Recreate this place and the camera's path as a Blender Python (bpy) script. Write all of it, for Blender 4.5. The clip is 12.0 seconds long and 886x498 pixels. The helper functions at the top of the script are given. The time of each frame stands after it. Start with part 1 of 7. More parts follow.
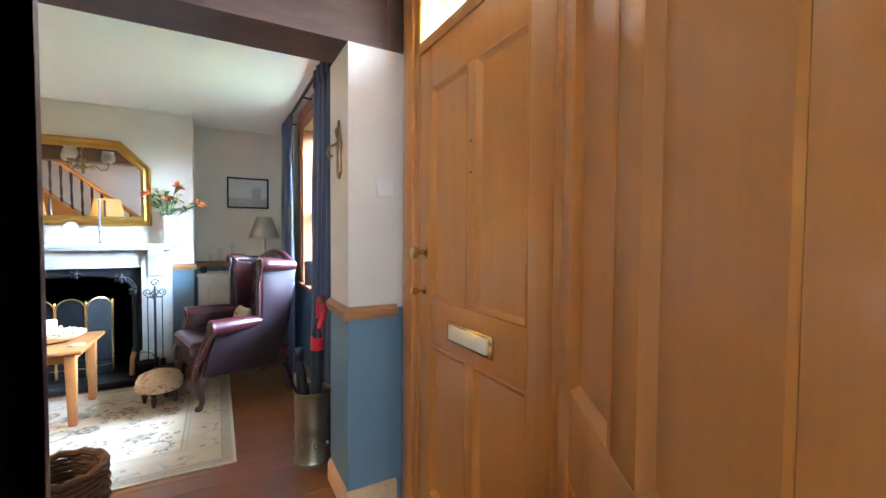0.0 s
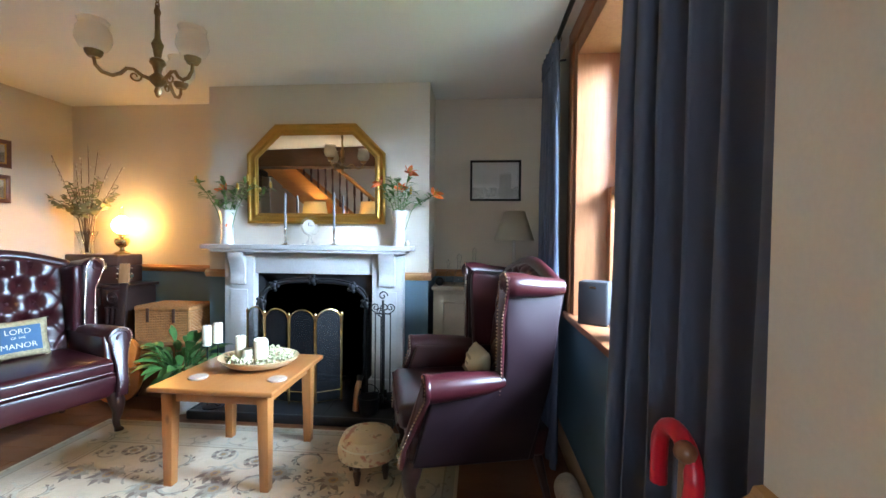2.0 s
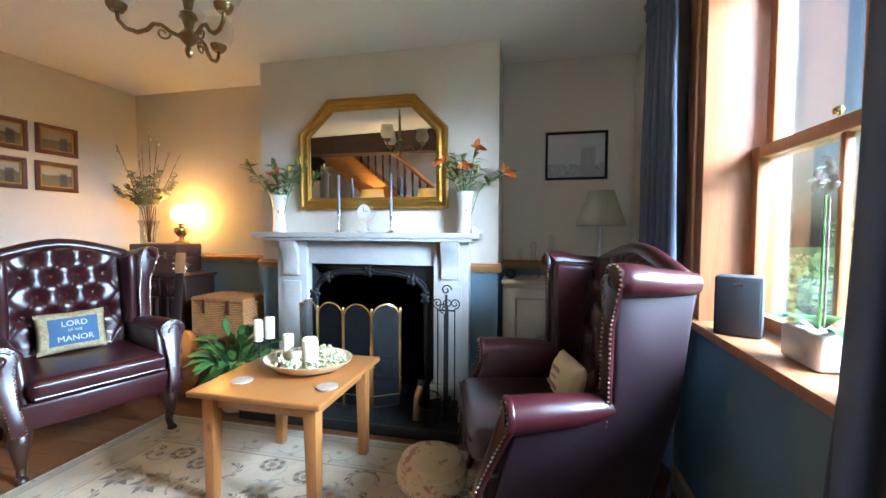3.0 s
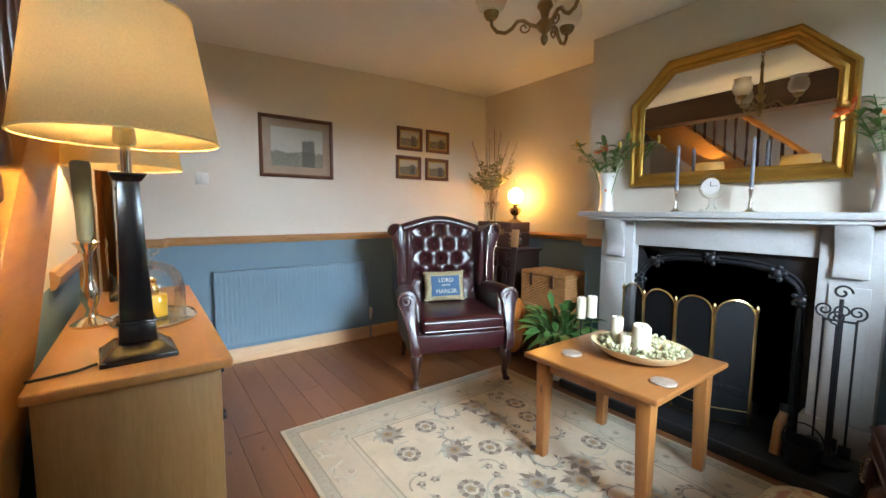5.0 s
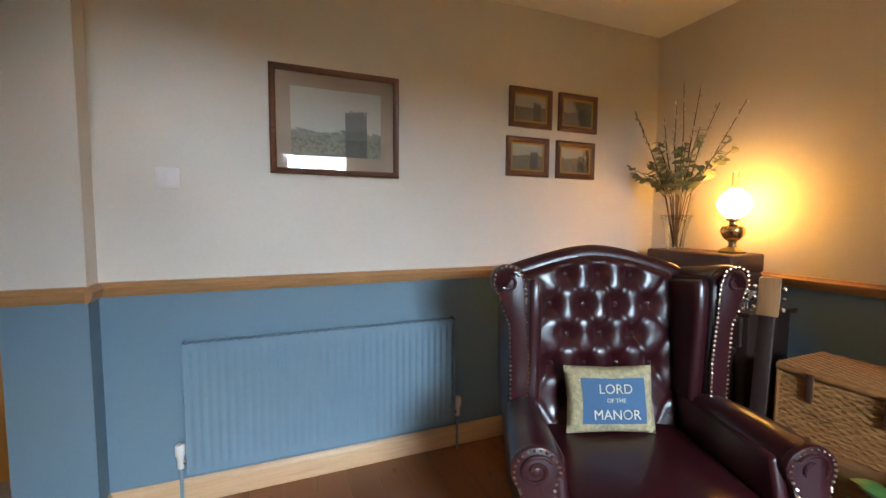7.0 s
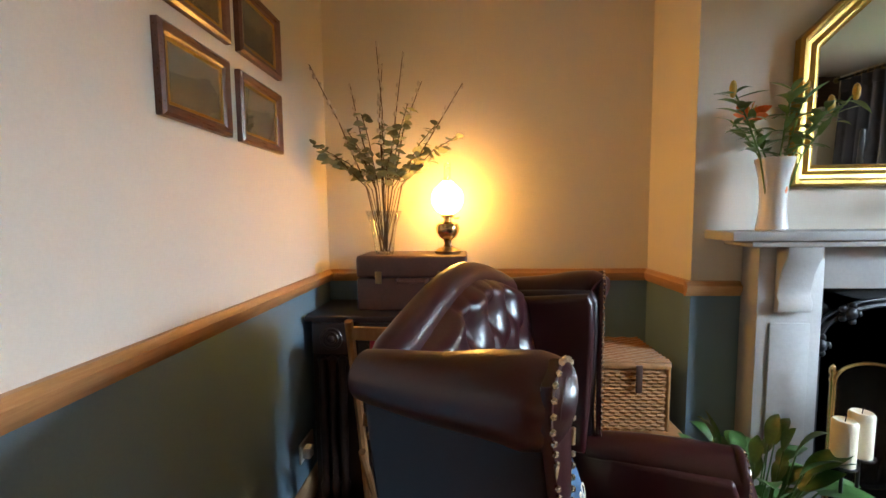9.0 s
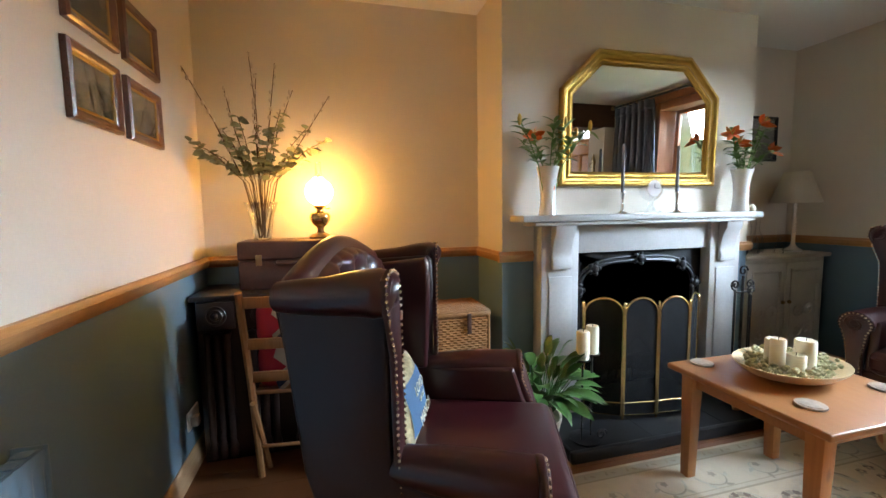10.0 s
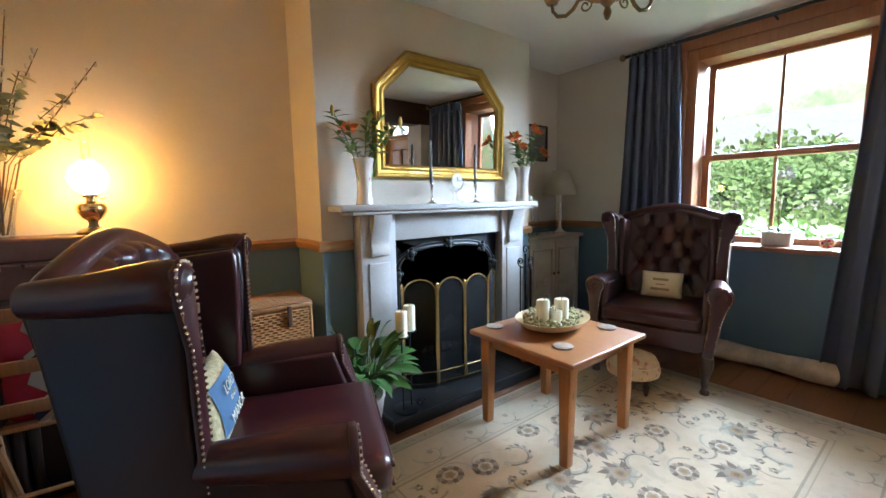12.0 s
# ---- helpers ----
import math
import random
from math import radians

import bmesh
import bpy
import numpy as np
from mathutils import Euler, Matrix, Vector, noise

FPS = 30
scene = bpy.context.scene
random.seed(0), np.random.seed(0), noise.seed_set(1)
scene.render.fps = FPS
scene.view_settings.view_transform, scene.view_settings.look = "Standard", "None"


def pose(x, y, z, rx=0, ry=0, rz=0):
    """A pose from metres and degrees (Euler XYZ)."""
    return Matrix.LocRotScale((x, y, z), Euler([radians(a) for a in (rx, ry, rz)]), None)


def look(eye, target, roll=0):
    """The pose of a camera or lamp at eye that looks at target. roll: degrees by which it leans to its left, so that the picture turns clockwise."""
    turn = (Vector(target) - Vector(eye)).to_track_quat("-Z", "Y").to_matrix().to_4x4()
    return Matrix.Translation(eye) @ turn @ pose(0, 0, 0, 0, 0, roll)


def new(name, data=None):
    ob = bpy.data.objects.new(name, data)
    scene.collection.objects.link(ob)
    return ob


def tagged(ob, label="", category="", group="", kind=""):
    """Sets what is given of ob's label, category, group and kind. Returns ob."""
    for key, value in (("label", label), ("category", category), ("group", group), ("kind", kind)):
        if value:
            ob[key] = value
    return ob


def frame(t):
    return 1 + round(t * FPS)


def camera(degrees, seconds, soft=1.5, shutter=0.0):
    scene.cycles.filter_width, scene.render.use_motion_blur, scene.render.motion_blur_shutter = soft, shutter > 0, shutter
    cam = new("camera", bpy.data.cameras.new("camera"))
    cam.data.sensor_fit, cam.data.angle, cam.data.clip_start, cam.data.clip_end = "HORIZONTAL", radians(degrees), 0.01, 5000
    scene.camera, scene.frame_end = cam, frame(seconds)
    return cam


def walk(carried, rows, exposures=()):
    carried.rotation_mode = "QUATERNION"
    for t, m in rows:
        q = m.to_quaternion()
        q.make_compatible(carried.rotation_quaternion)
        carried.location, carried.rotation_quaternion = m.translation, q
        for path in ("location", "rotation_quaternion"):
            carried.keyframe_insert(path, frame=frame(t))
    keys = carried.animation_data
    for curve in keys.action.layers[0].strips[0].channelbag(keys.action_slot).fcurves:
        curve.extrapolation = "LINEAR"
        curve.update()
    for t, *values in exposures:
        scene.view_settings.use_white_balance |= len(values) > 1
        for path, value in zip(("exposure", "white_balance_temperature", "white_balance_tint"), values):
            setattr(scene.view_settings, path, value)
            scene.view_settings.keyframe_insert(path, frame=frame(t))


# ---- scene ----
cam = camera(94.7, 12.0)
PATH = [
    (0, (1.992, -4.763, 1.305), (2.961, -3.015, 1.237), 0.4),
    (0.5, (2.15, -4.34, 1.288), (2.779, -2.442, 1.269), 0.6),
    (1, (2.246, -3.926, 1.312), (2.576, -1.954, 1.292), 0.8),
    (1.5, (2.219, -3.497, 1.303), (2.275, -1.498, 1.268), 0.8),
    (2, (2.166, -3.119, 1.266), (1.997, -1.127, 1.216), 0.6),
    (2.5, (2.121, -2.844, 1.254), (1.811, -0.87, 1.183), 0.4),
    (2.7, (2.072, -2.752, 1.244), (1.728, -0.784, 1.163), 0.3),
    (4.3, (1.968, -2.686, 1.194), (0.675, -1.169, 1.032), 0.0),
    (4.5, (1.928, -2.711, 1.204), (0.506, -1.314, 1.036), 0.1),
    (5, (1.885, -2.738, 1.205), (0.279, -1.561, 1.019), 0.3),
    (5.5, (1.813, -2.635, 1.198), (0.14, -1.558, 0.99), 0.7),
    (6, (1.454, -2.411, 1.207), (-0.313, -1.49, 1.032), 0.7),
    (6.5, (0.993, -2.159, 1.238), (-0.844, -1.384, 1.078), 0.5),
    (6.7, (0.77, -2.068, 1.268), (-1.085, -1.339, 1.116), 0.5),
    (8.3, (-0.707, -1.63, 1.252), (-1.876, -0.009, 1.18), -2.4),
    (8.5, (-0.791, -1.588, 1.245), (-1.631, 0.225, 1.164), -2.7),
    (9, (-0.881, -1.683, 1.271), (-1.002, 0.307, 1.113), -0.6),
    (9.5, (-0.869, -1.997, 1.247), (-0.63, -0.021, 1.053), -0.5),
    (10, (-0.893, -2.14, 1.239), (-0.389, -0.214, 1.054), -0.9),
    (10.5, (-0.938, -2.186, 1.22), (-0.251, -0.319, 1.011), -1.1),
    (11, (-0.909, -2.211, 1.206), (-0.026, -0.43, 0.981), -1.1),
    (11.5, (-0.884, -2.233, 1.209), (0.168, -0.547, 0.981), -0.9),
    (12, (-0.866, -2.243, 1.224), (0.356, -0.677, 0.989), -1.0),
]
EXPOSURES = [(0.0, 1.5, 5700, 10), (0.3, 1.2, 5700, 10), (0.6, 0.95, 5750, 10), (1.0, 0.8, 5850, 10), (1.5, 0.65, 5900, 10), (2.5, 0.65, 5900, 10),
             (4.4, 0.4, 6500, 11), (5.0, 0.2, 6850, 12), (5.6, 0.15, 6850, 12), (6.5, 0.0, 6700, 12), (8.4, 0.15, 6800, 12), (9.5, 0.35, 6800, 12),
             (10.5, 0.5, 6700, 12), (12.0, 0.45, 6250, 11)]
walk(cam, [(t, look(eye, target, roll)) for t, eye, target, roll in PATH], EXPOSURES)

# ---- world and daylight ----
world = bpy.data.worlds.new("overcast_sky")
scene.world = world
world.use_nodes = True
wn = world.node_tree.nodes
sky = wn.new("ShaderNodeTexSky")
sky.sky_type = 'NISHITA'
sky.sun_disc = False
sky.sun_elevation = radians(48)
sky.sun_rotation = radians(299)
sky.air_density, sky.dust_density = 1.2, 3.0
world.node_tree.links.new(sky.outputs[0], wn["Background"].inputs[0])
wn["Background"].inputs[1].default_value = 0.15


def lamp(name, kind, energy, color, m, size=0.1, size_y=None, angle=None):
    data = bpy.data.lights.new(name, kind)
    data.energy, data.color = energy, color
    if kind == 'AREA':
        data.shape, data.size, data.size_y = 'RECTANGLE', size, size_y or size
    elif kind == 'SUN':
        data.angle = angle
    else:
        data.shadow_soft_size = size
    ob = new(name, data)
    ob.matrix_world = m
    return ob


WINDOW_LIGHT, FAN_LIGHT, BACK_FILL = 5800, 9, 21
TABLE_LIGHT, PASSAGE_FILL = 19, 18
lamp("sun", 'SUN', 3.6, (1, 0.97, 0.92), look((-9, -5, 10), (0, 0, 0)), angle=radians(10))
# the sky's light: outside the living-room window, and at the fanlight over the front door
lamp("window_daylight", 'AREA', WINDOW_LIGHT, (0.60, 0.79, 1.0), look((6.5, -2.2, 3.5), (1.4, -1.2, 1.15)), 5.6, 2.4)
lamp("fanlight_daylight", 'AREA', FAN_LIGHT, (0.80, 0.90, 1.0), look((3.04, -3.55, 2.25), (0, -3.5, 1.6)), 0.6, 0.22)
# added daylight fill for the hall, from an unseen window of the back room
lamp("back_room_daylight", 'AREA', BACK_FILL, (0.86, 0.93, 1.0), look((1.6, -6.35, 1.6), (1.9, -4, 1.2)), 1.0, 1.1)
lamp("table_lamp_light", 'POINT', TABLE_LIGHT, (1.0, 0.72, 0.37), pose(0.62, -2.765, 1.50), 0.03)
lamp("table_lamp_light", 'POINT', TABLE_LIGHT, (1.0, 0.72, 0.37), pose(-0.24, -2.79, 1.50), 0.03)
# added warm fill that brightens the passage; no lamp fitting stands there
lamp("passage_light", 'POINT', PASSAGE_FILL, (1.0, 0.78, 0.5), pose(-2.9, -3.4, 1.9), 0.08)


# ---- materials ----
def nodes_of(name):
    m = bpy.data.materials.new(name)
    m.use_nodes = True
    nt = m.node_tree
    return m, nt, nt.nodes["Principled BSDF"]


def node(nt, kind, **settings):
    n = nt.nodes.new(kind)
    for k, v in settings.items():
        if k in n.inputs:
            n.inputs[k].default_value = v
    return n


def coords(nt, scale=(1, 1, 1), rot=(0, 0, 0), world_space=False):
    if world_space:
        g = nt.nodes.new("ShaderNodeNewGeometry")
        out = g.outputs["Position"]
    else:
        out = nt.nodes.new("ShaderNodeTexCoord").outputs["Object"]
    mp = nt.nodes.new("ShaderNodeMapping")
    mp.inputs["Scale"].default_value = scale
    mp.inputs["Rotation"].default_value = rot
    nt.links.new(out, mp.inputs["Vector"])
    return mp.outputs["Vector"]


def noise_tex(nt, vec, scale, detail=4, rough=0.55, dist=0.0):
    n = node(nt, "ShaderNodeTexNoise", Scale=scale, Detail=detail, Roughness=rough, Distortion=dist)
    nt.links.new(vec, n.inputs["Vector"])
    return n.outputs["Fac"]


def ramp(nt, fac, stops):
    r = nt.nodes.new("ShaderNodeValToRGB")
    e = r.color_ramp.elements
    e[0].position, e[0].color = stops[0][0], (*stops[0][1], 1)
    e[1].position, e[1].color = stops[1][0], (*stops[1][1], 1)
    for p, c in stops[2:]:
        k = e.new(p)
        k.color = (*c, 1)
    nt.links.new(fac, r.inputs["Fac"])
    return r.outputs["Color"]


def grey(v):
    return (v, v, v)


def mix(nt, fac, a, b, mode='MIX'):
    n = nt.nodes.new("ShaderNodeMix")
    n.data_type, n.blend_type = 'RGBA', mode
    for sock, v in ((n.inputs[0], fac), (n.inputs[6], a), (n.inputs[7], b)):
        if isinstance(v, (int, float)):
            sock.default_value = v
        elif isinstance(v, tuple):
            sock.default_value = (*v, 1)
        else:
            nt.links.new(v, sock)
    return n.outputs[2]


def math_node(nt, op, a, b=0.0, c=None):
    n = nt.nodes.new("ShaderNodeMath")
    n.operation = op
    for sock, v in zip(n.inputs, (a, b, c)):
        if v is None:
            continue
        if isinstance(v, (int, float)):
            sock.default_value = v
        else:
            nt.links.new(v, sock)
    return n.outputs[0]


def bump(nt, bsdf, height, strength=0.2, distance=0.01):
    b = node(nt, "ShaderNodeBump", Strength=strength, Distance=distance)
    nt.links.new(height, b.inputs["Height"])
    nt.links.new(b.outputs["Normal"], bsdf.inputs["Normal"])


def shade(c, k):
    return tuple(min(1, v * k) for v in c)


def surface(name, col, rough=0.5, metal=0.0, var=0.12, scale=6, fine=90, bumps=0.12, dist=0.004, coat=0.0, spec=0.5,
            world_space=False, per_piece=0.0, rough_var=0.1):
    """A plain material with stains, grain and fine relief."""
    m, nt, b = nodes_of(name)
    vec = coords(nt, world_space=world_space)
    big, small = noise_tex(nt, vec, scale, 5), noise_tex(nt, vec, fine, 3)
    c = ramp(nt, big, [(0.3, shade(col, 1 - var)), (0.7, shade(col, 1 + var))])
    c = mix(nt, 0.35, c, ramp(nt, small, [(0.3, shade(col, 1 - var)), (0.7, shade(col, 1 + var))]))
    if per_piece:
        rnd = nt.nodes.new("ShaderNodeObjectInfo").outputs["Random"]
        c = mix(nt, 1.0, c, ramp(nt, rnd, [(0, grey(1 - per_piece)), (1, grey(1.0))]), 'MULTIPLY')
    nt.links.new(c, b.inputs["Base Color"])
    nt.links.new(math_node(nt, 'MULTIPLY_ADD', big, rough_var * 2, rough - rough_var), b.inputs["Roughness"])
    b.inputs["Metallic"].default_value = metal
    b.inputs["Coat Weight"].default_value = coat
    b.inputs["Coat Roughness"].default_value = 0.15
    b.inputs["Specular IOR Level"].default_value = spec
    if bumps:
        bump(nt, b, small, bumps, dist)
    return m


def wood(name, light, dark, axis='z', rough=0.4, stretch=14, scale=3.0, knots=True, per_piece=0.0, coat=0.0, world_space=False, relief=0.12):
    """Wood with its grain along an axis."""
    m, nt, b = nodes_of(name)
    s = {'x': (1, stretch, stretch), 'y': (stretch, 1, stretch), 'z': (stretch, stretch, 1)}[axis]
    vec = coords(nt, s, world_space=world_space)
    if per_piece:
        rnd = nt.nodes.new("ShaderNodeObjectInfo").outputs["Random"]
        add = nt.nodes.new("ShaderNodeVectorMath")
        add.operation = 'ADD'
        nt.links.new(vec, add.inputs[0])
        nt.links.new(math_node(nt, 'MULTIPLY', rnd, 40.0), add.inputs[1])
        vec = add.outputs[0]
    g1 = noise_tex(nt, vec, scale, 6, 0.6, 0.6)
    g2 = noise_tex(nt, vec, scale * 5, 4, 0.6, 0.2)
    c = ramp(nt, g1, [(0.28, dark), (0.72, light), (0.5, tuple((a + d) / 2 for a, d in zip(light, dark)))])
    c = mix(nt, 0.35, c, ramp(nt, g2, [(0.35, dark), (0.65, light)]))
    if knots:
        v = node(nt, "ShaderNodeTexVoronoi", Scale=2.6)
        nt.links.new(coords(nt, tuple(1 if k == 1 else 2.2 for k in s), world_space=world_space), v.inputs["Vector"])
        c = mix(nt, ramp(nt, v.outputs["Distance"], [(0.03, grey(0.75)), (0.085, grey(0.0))]), c, shade(dark, 0.45))
    if per_piece:
        c = mix(nt, 1.0, c, ramp(nt, rnd, [(0, grey(1 - per_piece)), (1, grey(1.0))]), 'MULTIPLY')
    nt.links.new(c, b.inputs["Base Color"])
    nt.links.new(math_node(nt, 'MULTIPLY_ADD', g2, 0.25, rough - 0.12), b.inputs["Roughness"])
    b.inputs["Coat Weight"].default_value = coat
    b.inputs["Coat Roughness"].default_value = 0.2
    bump(nt, b, g2, relief, 0.003)
    return m


def emitter(name, col, strength, base=(0.9, 0.9, 0.9)):
    m, nt, b = nodes_of(name)
    b.inputs["Base Color"].default_value = (*base, 1)
    b.inputs["Emission Color"].default_value = (*col, 1)
    b.inputs["Emission Strength"].default_value = strength
    return m


def wire_mesh(name):
    """Fine black wire cloth: about half of it is holes."""
    m, nt, b = nodes_of(name)
    b.inputs["Base Color"].default_value = (0.012, 0.012, 0.013, 1)
    b.inputs["Roughness"].default_value = 0.6
    b.inputs["Specular IOR Level"].default_value = 0.25
    tr, ms = nt.nodes.new("ShaderNodeBsdfTransparent"), nt.nodes.new("ShaderNodeMixShader")
    vec = coords(nt)
    nt.links.new(ramp(nt, noise_tex(nt, vec, 7, 3), [(0.3, grey(0.45)), (0.7, grey(0.6))]), ms.inputs[0])
    nt.links.new(tr.outputs[0], ms.inputs[1])
    nt.links.new(b.outputs[0], ms.inputs[2])
    nt.links.new(ms.outputs[0], nt.nodes["Material Output"].inputs["Surface"])
    return m


def thin_glass(name, rough=0.0, tint=(0.97, 0.98, 0.98), gloss=1.0):
    """Thin-walled clear glass: see-through, with a sheen that grows at grazing angles."""
    m, nt, b = nodes_of(name)
    tr, gl, fr, ms = [nt.nodes.new(k) for k in ("ShaderNodeBsdfTransparent", "ShaderNodeBsdfGlossy", "ShaderNodeFresnel", "ShaderNodeMixShader")]
    tr.inputs[0].default_value = (*tint, 1)
    gl.inputs["Roughness"].default_value = rough
    fr.inputs["IOR"].default_value = 1.5
    nt.links.new(math_node(nt, 'MULTIPLY', fr.outputs[0], gloss), ms.inputs[0])
    nt.links.new(tr.outputs[0], ms.inputs[1])
    nt.links.new(gl.outputs[0], ms.inputs[2])
    nt.links.new(ms.outputs[0], nt.nodes["Material Output"].inputs["Surface"])
    return m


def glass(name, rough=0.0, tint=(1, 1, 1), ior=1.18):
    m, nt, b = nodes_of(name)
    b.inputs["Base Color"].default_value = (*tint, 1)
    b.inputs["Transmission Weight"].default_value = 1.0
    b.inputs["Roughness"].default_value = rough
    b.inputs["IOR"].default_value = ior
    return m


CREAM, BLUE = (0.71, 0.645, 0.545), (0.150, 0.235, 0.295)
DADO = 0.955


def two_tone(name):
    """Matt emulsion: cream above the dado rail, slate blue below it, on slightly uneven old plaster."""
    m, nt, b = nodes_of(name)
    vec = coords(nt, world_space=True)
    z = nt.nodes.new("ShaderNodeSeparateXYZ")
    g = nt.nodes.new("ShaderNodeNewGeometry")
    nt.links.new(g.outputs["Position"], z.inputs[0])
    up = math_node(nt, 'GREATER_THAN', z.outputs["Z"], DADO)
    big, small = noise_tex(nt, vec, 1.6, 5), noise_tex(nt, vec, 140, 3)
    c = mix(nt, up, BLUE, CREAM)
    c = mix(nt, 1.0, c, ramp(nt, big, [(0.3, grey(0.93)), (0.7, grey(1.0))]), 'MULTIPLY')
    c = mix(nt, 0.5, c, mix(nt, 1.0, c, ramp(nt, small, [(0.3, grey(0.92)), (0.7, grey(1.0))]), 'MULTIPLY'))
    nt.links.new(c, b.inputs["Base Color"])
    b.inputs["Roughness"].default_value = 0.62
    b.inputs["Specular IOR Level"].default_value = 0.35
    bump(nt, b, math_node(nt, 'MULTIPLY_ADD', small, 0.25, noise_tex(nt, vec, 5, 4)), 0.12, 0.012)
    return m


M_WALL = two_tone("two_tone_emulsion")
M_CREAM = surface("cream_emulsion", CREAM, 0.65, var=0.05, scale=1.6, fine=140, world_space=True)
M_CEIL = surface("ceiling_white", (0.84, 0.82, 0.79), 0.8, var=0.04, scale=1.2, fine=120, bumps=0.1, world_space=True)
M_PINE = wood("pine_trim", (0.50, 0.27, 0.115), (0.33, 0.155, 0.055), 'y', 0.38, world_space=True, knots=False)
M_PINE_X = wood("pine_trim_across", (0.50, 0.27, 0.115), (0.33, 0.155, 0.055), 'x', 0.38, world_space=True, knots=False)
M_SKIRT = wood("pale_pine_skirting", (0.62, 0.40, 0.22), (0.48, 0.28, 0.14), 'y', 0.4, world_space=True)
M_FLOOR = wood("stained_floorboards", (0.245, 0.094, 0.034), (0.19, 0.069, 0.024), 'x', 0.40, stretch=6, scale=1.6, per_piece=0.3, coat=0.2)
M_DOOR = wood("varnished_door_oak", (0.52, 0.212, 0.040), (0.44, 0.170, 0.030), 'z', 0.37, stretch=12, scale=1.8, knots=False, coat=0.3, world_space=True, relief=0.012)
M_BEAM = wood("dark_beam_oak", (0.105, 0.052, 0.034), (0.05, 0.024, 0.016), 'x', 0.5, stretch=8, world_space=True)
M_NEWEL = wood("dark_mahogany", (0.085, 0.030, 0.017), (0.06, 0.02, 0.012), 'z', 0.38, coat=0.4, knots=False, relief=0.04)
M_STRING = wood("orange_stair_pine", (0.56, 0.26, 0.07), (0.42, 0.17, 0.04), 'x', 0.35, world_space=True)
M_TABLE = wood("honey_pine_table", (0.33, 0.128, 0.034), (0.28, 0.103, 0.026), 'y', 0.39, stretch=11, coat=0.25)
M_TABLE_LEG = wood("honey_pine_leg", (0.37, 0.148, 0.042), (0.28, 0.105, 0.026), 'z', 0.39, stretch=11, coat=0.2)
M_SIDE = wood("oak_sideboard", (0.46, 0.21, 0.06), (0.35, 0.15, 0.04), 'x', 0.38, stretch=9, coat=0.25, world_space=True, knots=False)
M_SIDE_END = wood("oak_sideboard_end", (0.36, 0.20, 0.07), (0.26, 0.13, 0.04), 'z', 0.4, stretch=9, world_space=True)
M_SASH = wood("red_brown_window_wood", (0.40, 0.17, 0.075), (0.28, 0.105, 0.04), 'z', 0.4, world_space=True, knots=False)
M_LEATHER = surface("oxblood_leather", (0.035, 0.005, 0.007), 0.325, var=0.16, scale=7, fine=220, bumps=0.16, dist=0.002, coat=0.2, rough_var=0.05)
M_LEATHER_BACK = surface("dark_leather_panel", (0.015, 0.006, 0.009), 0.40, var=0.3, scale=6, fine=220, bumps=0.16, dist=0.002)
M_STUD = surface("antique_brass_stud", (0.62, 0.50, 0.36), 0.28, 1.0, bumps=0)
M_DARKLEG = surface("dark_stained_leg", (0.035, 0.014, 0.010), 0.3, var=0.3, coat=0.3)
M_BLACK = surface("black_cast_iron", (0.018, 0.019, 0.022), 0.40, 0.4, var=0.4, scale=14, fine=160, bumps=0.2)
M_SOOT = surface("sooty_brick", (0.010, 0.009, 0.009), 0.9, var=0.5, scale=10, fine=60, bumps=0.4)
M_SLATE = surface("polished_black_slate", (0.013, 0.014, 0.016), 0.38, var=0.4, scale=4, fine=80, bumps=0.06)
M_MANTEL = surface("worn_grey_white_paint", (0.43, 0.425, 0.415), 0.5, var=0.10, scale=7, fine=70, bumps=0.15, world_space=True)
M_BRASS = surface("polished_brass", (0.70, 0.52, 0.24), 0.22, 1.0, var=0.12, bumps=0)
M_OLDBRASS = surface("antique_brass", (0.30, 0.215, 0.11), 0.32, 1.0, var=0.25, bumps=0.05)
M_SILVER = surface("silver_plate", (0.72, 0.70, 0.66), 0.16, 1.0, var=0.1, bumps=0)
M_GOLD = surface("gilt_frame", (0.47, 0.28, 0.06), 0.34, 0.85, var=0.15, scale=9, fine=160, bumps=0.03)
M_MIRROR = surface("mirror_silvering", (0.80, 0.81, 0.80), 0.015, 1.0, var=0.0, bumps=0, rough_var=0.0)
M_MESH = wire_mesh("fine_black_wire_mesh")
M_CURTAIN = surface("slate_grey_curtain", (0.085, 0.098, 0.142), 0.75, var=0.14, scale=3, fine=400, bumps=0.2, dist=0.001)
M_WHITE = surface("white_glazed_china", (0.72, 0.70, 0.67), 0.18, var=0.05, bumps=0, coat=0.4)
M_PLASTIC = surface("white_plastic", (0.70, 0.68, 0.64), 0.35, var=0.03, bumps=0)
M_FLAP = surface("satin_pale_brass", (0.80, 0.72, 0.55), 0.42, 0.6, var=0.1, bumps=0)
M_COASTER = surface("brown_veined_stone", (0.30, 0.235, 0.185), 0.4, var=0.35, scale=40, bumps=0.05)
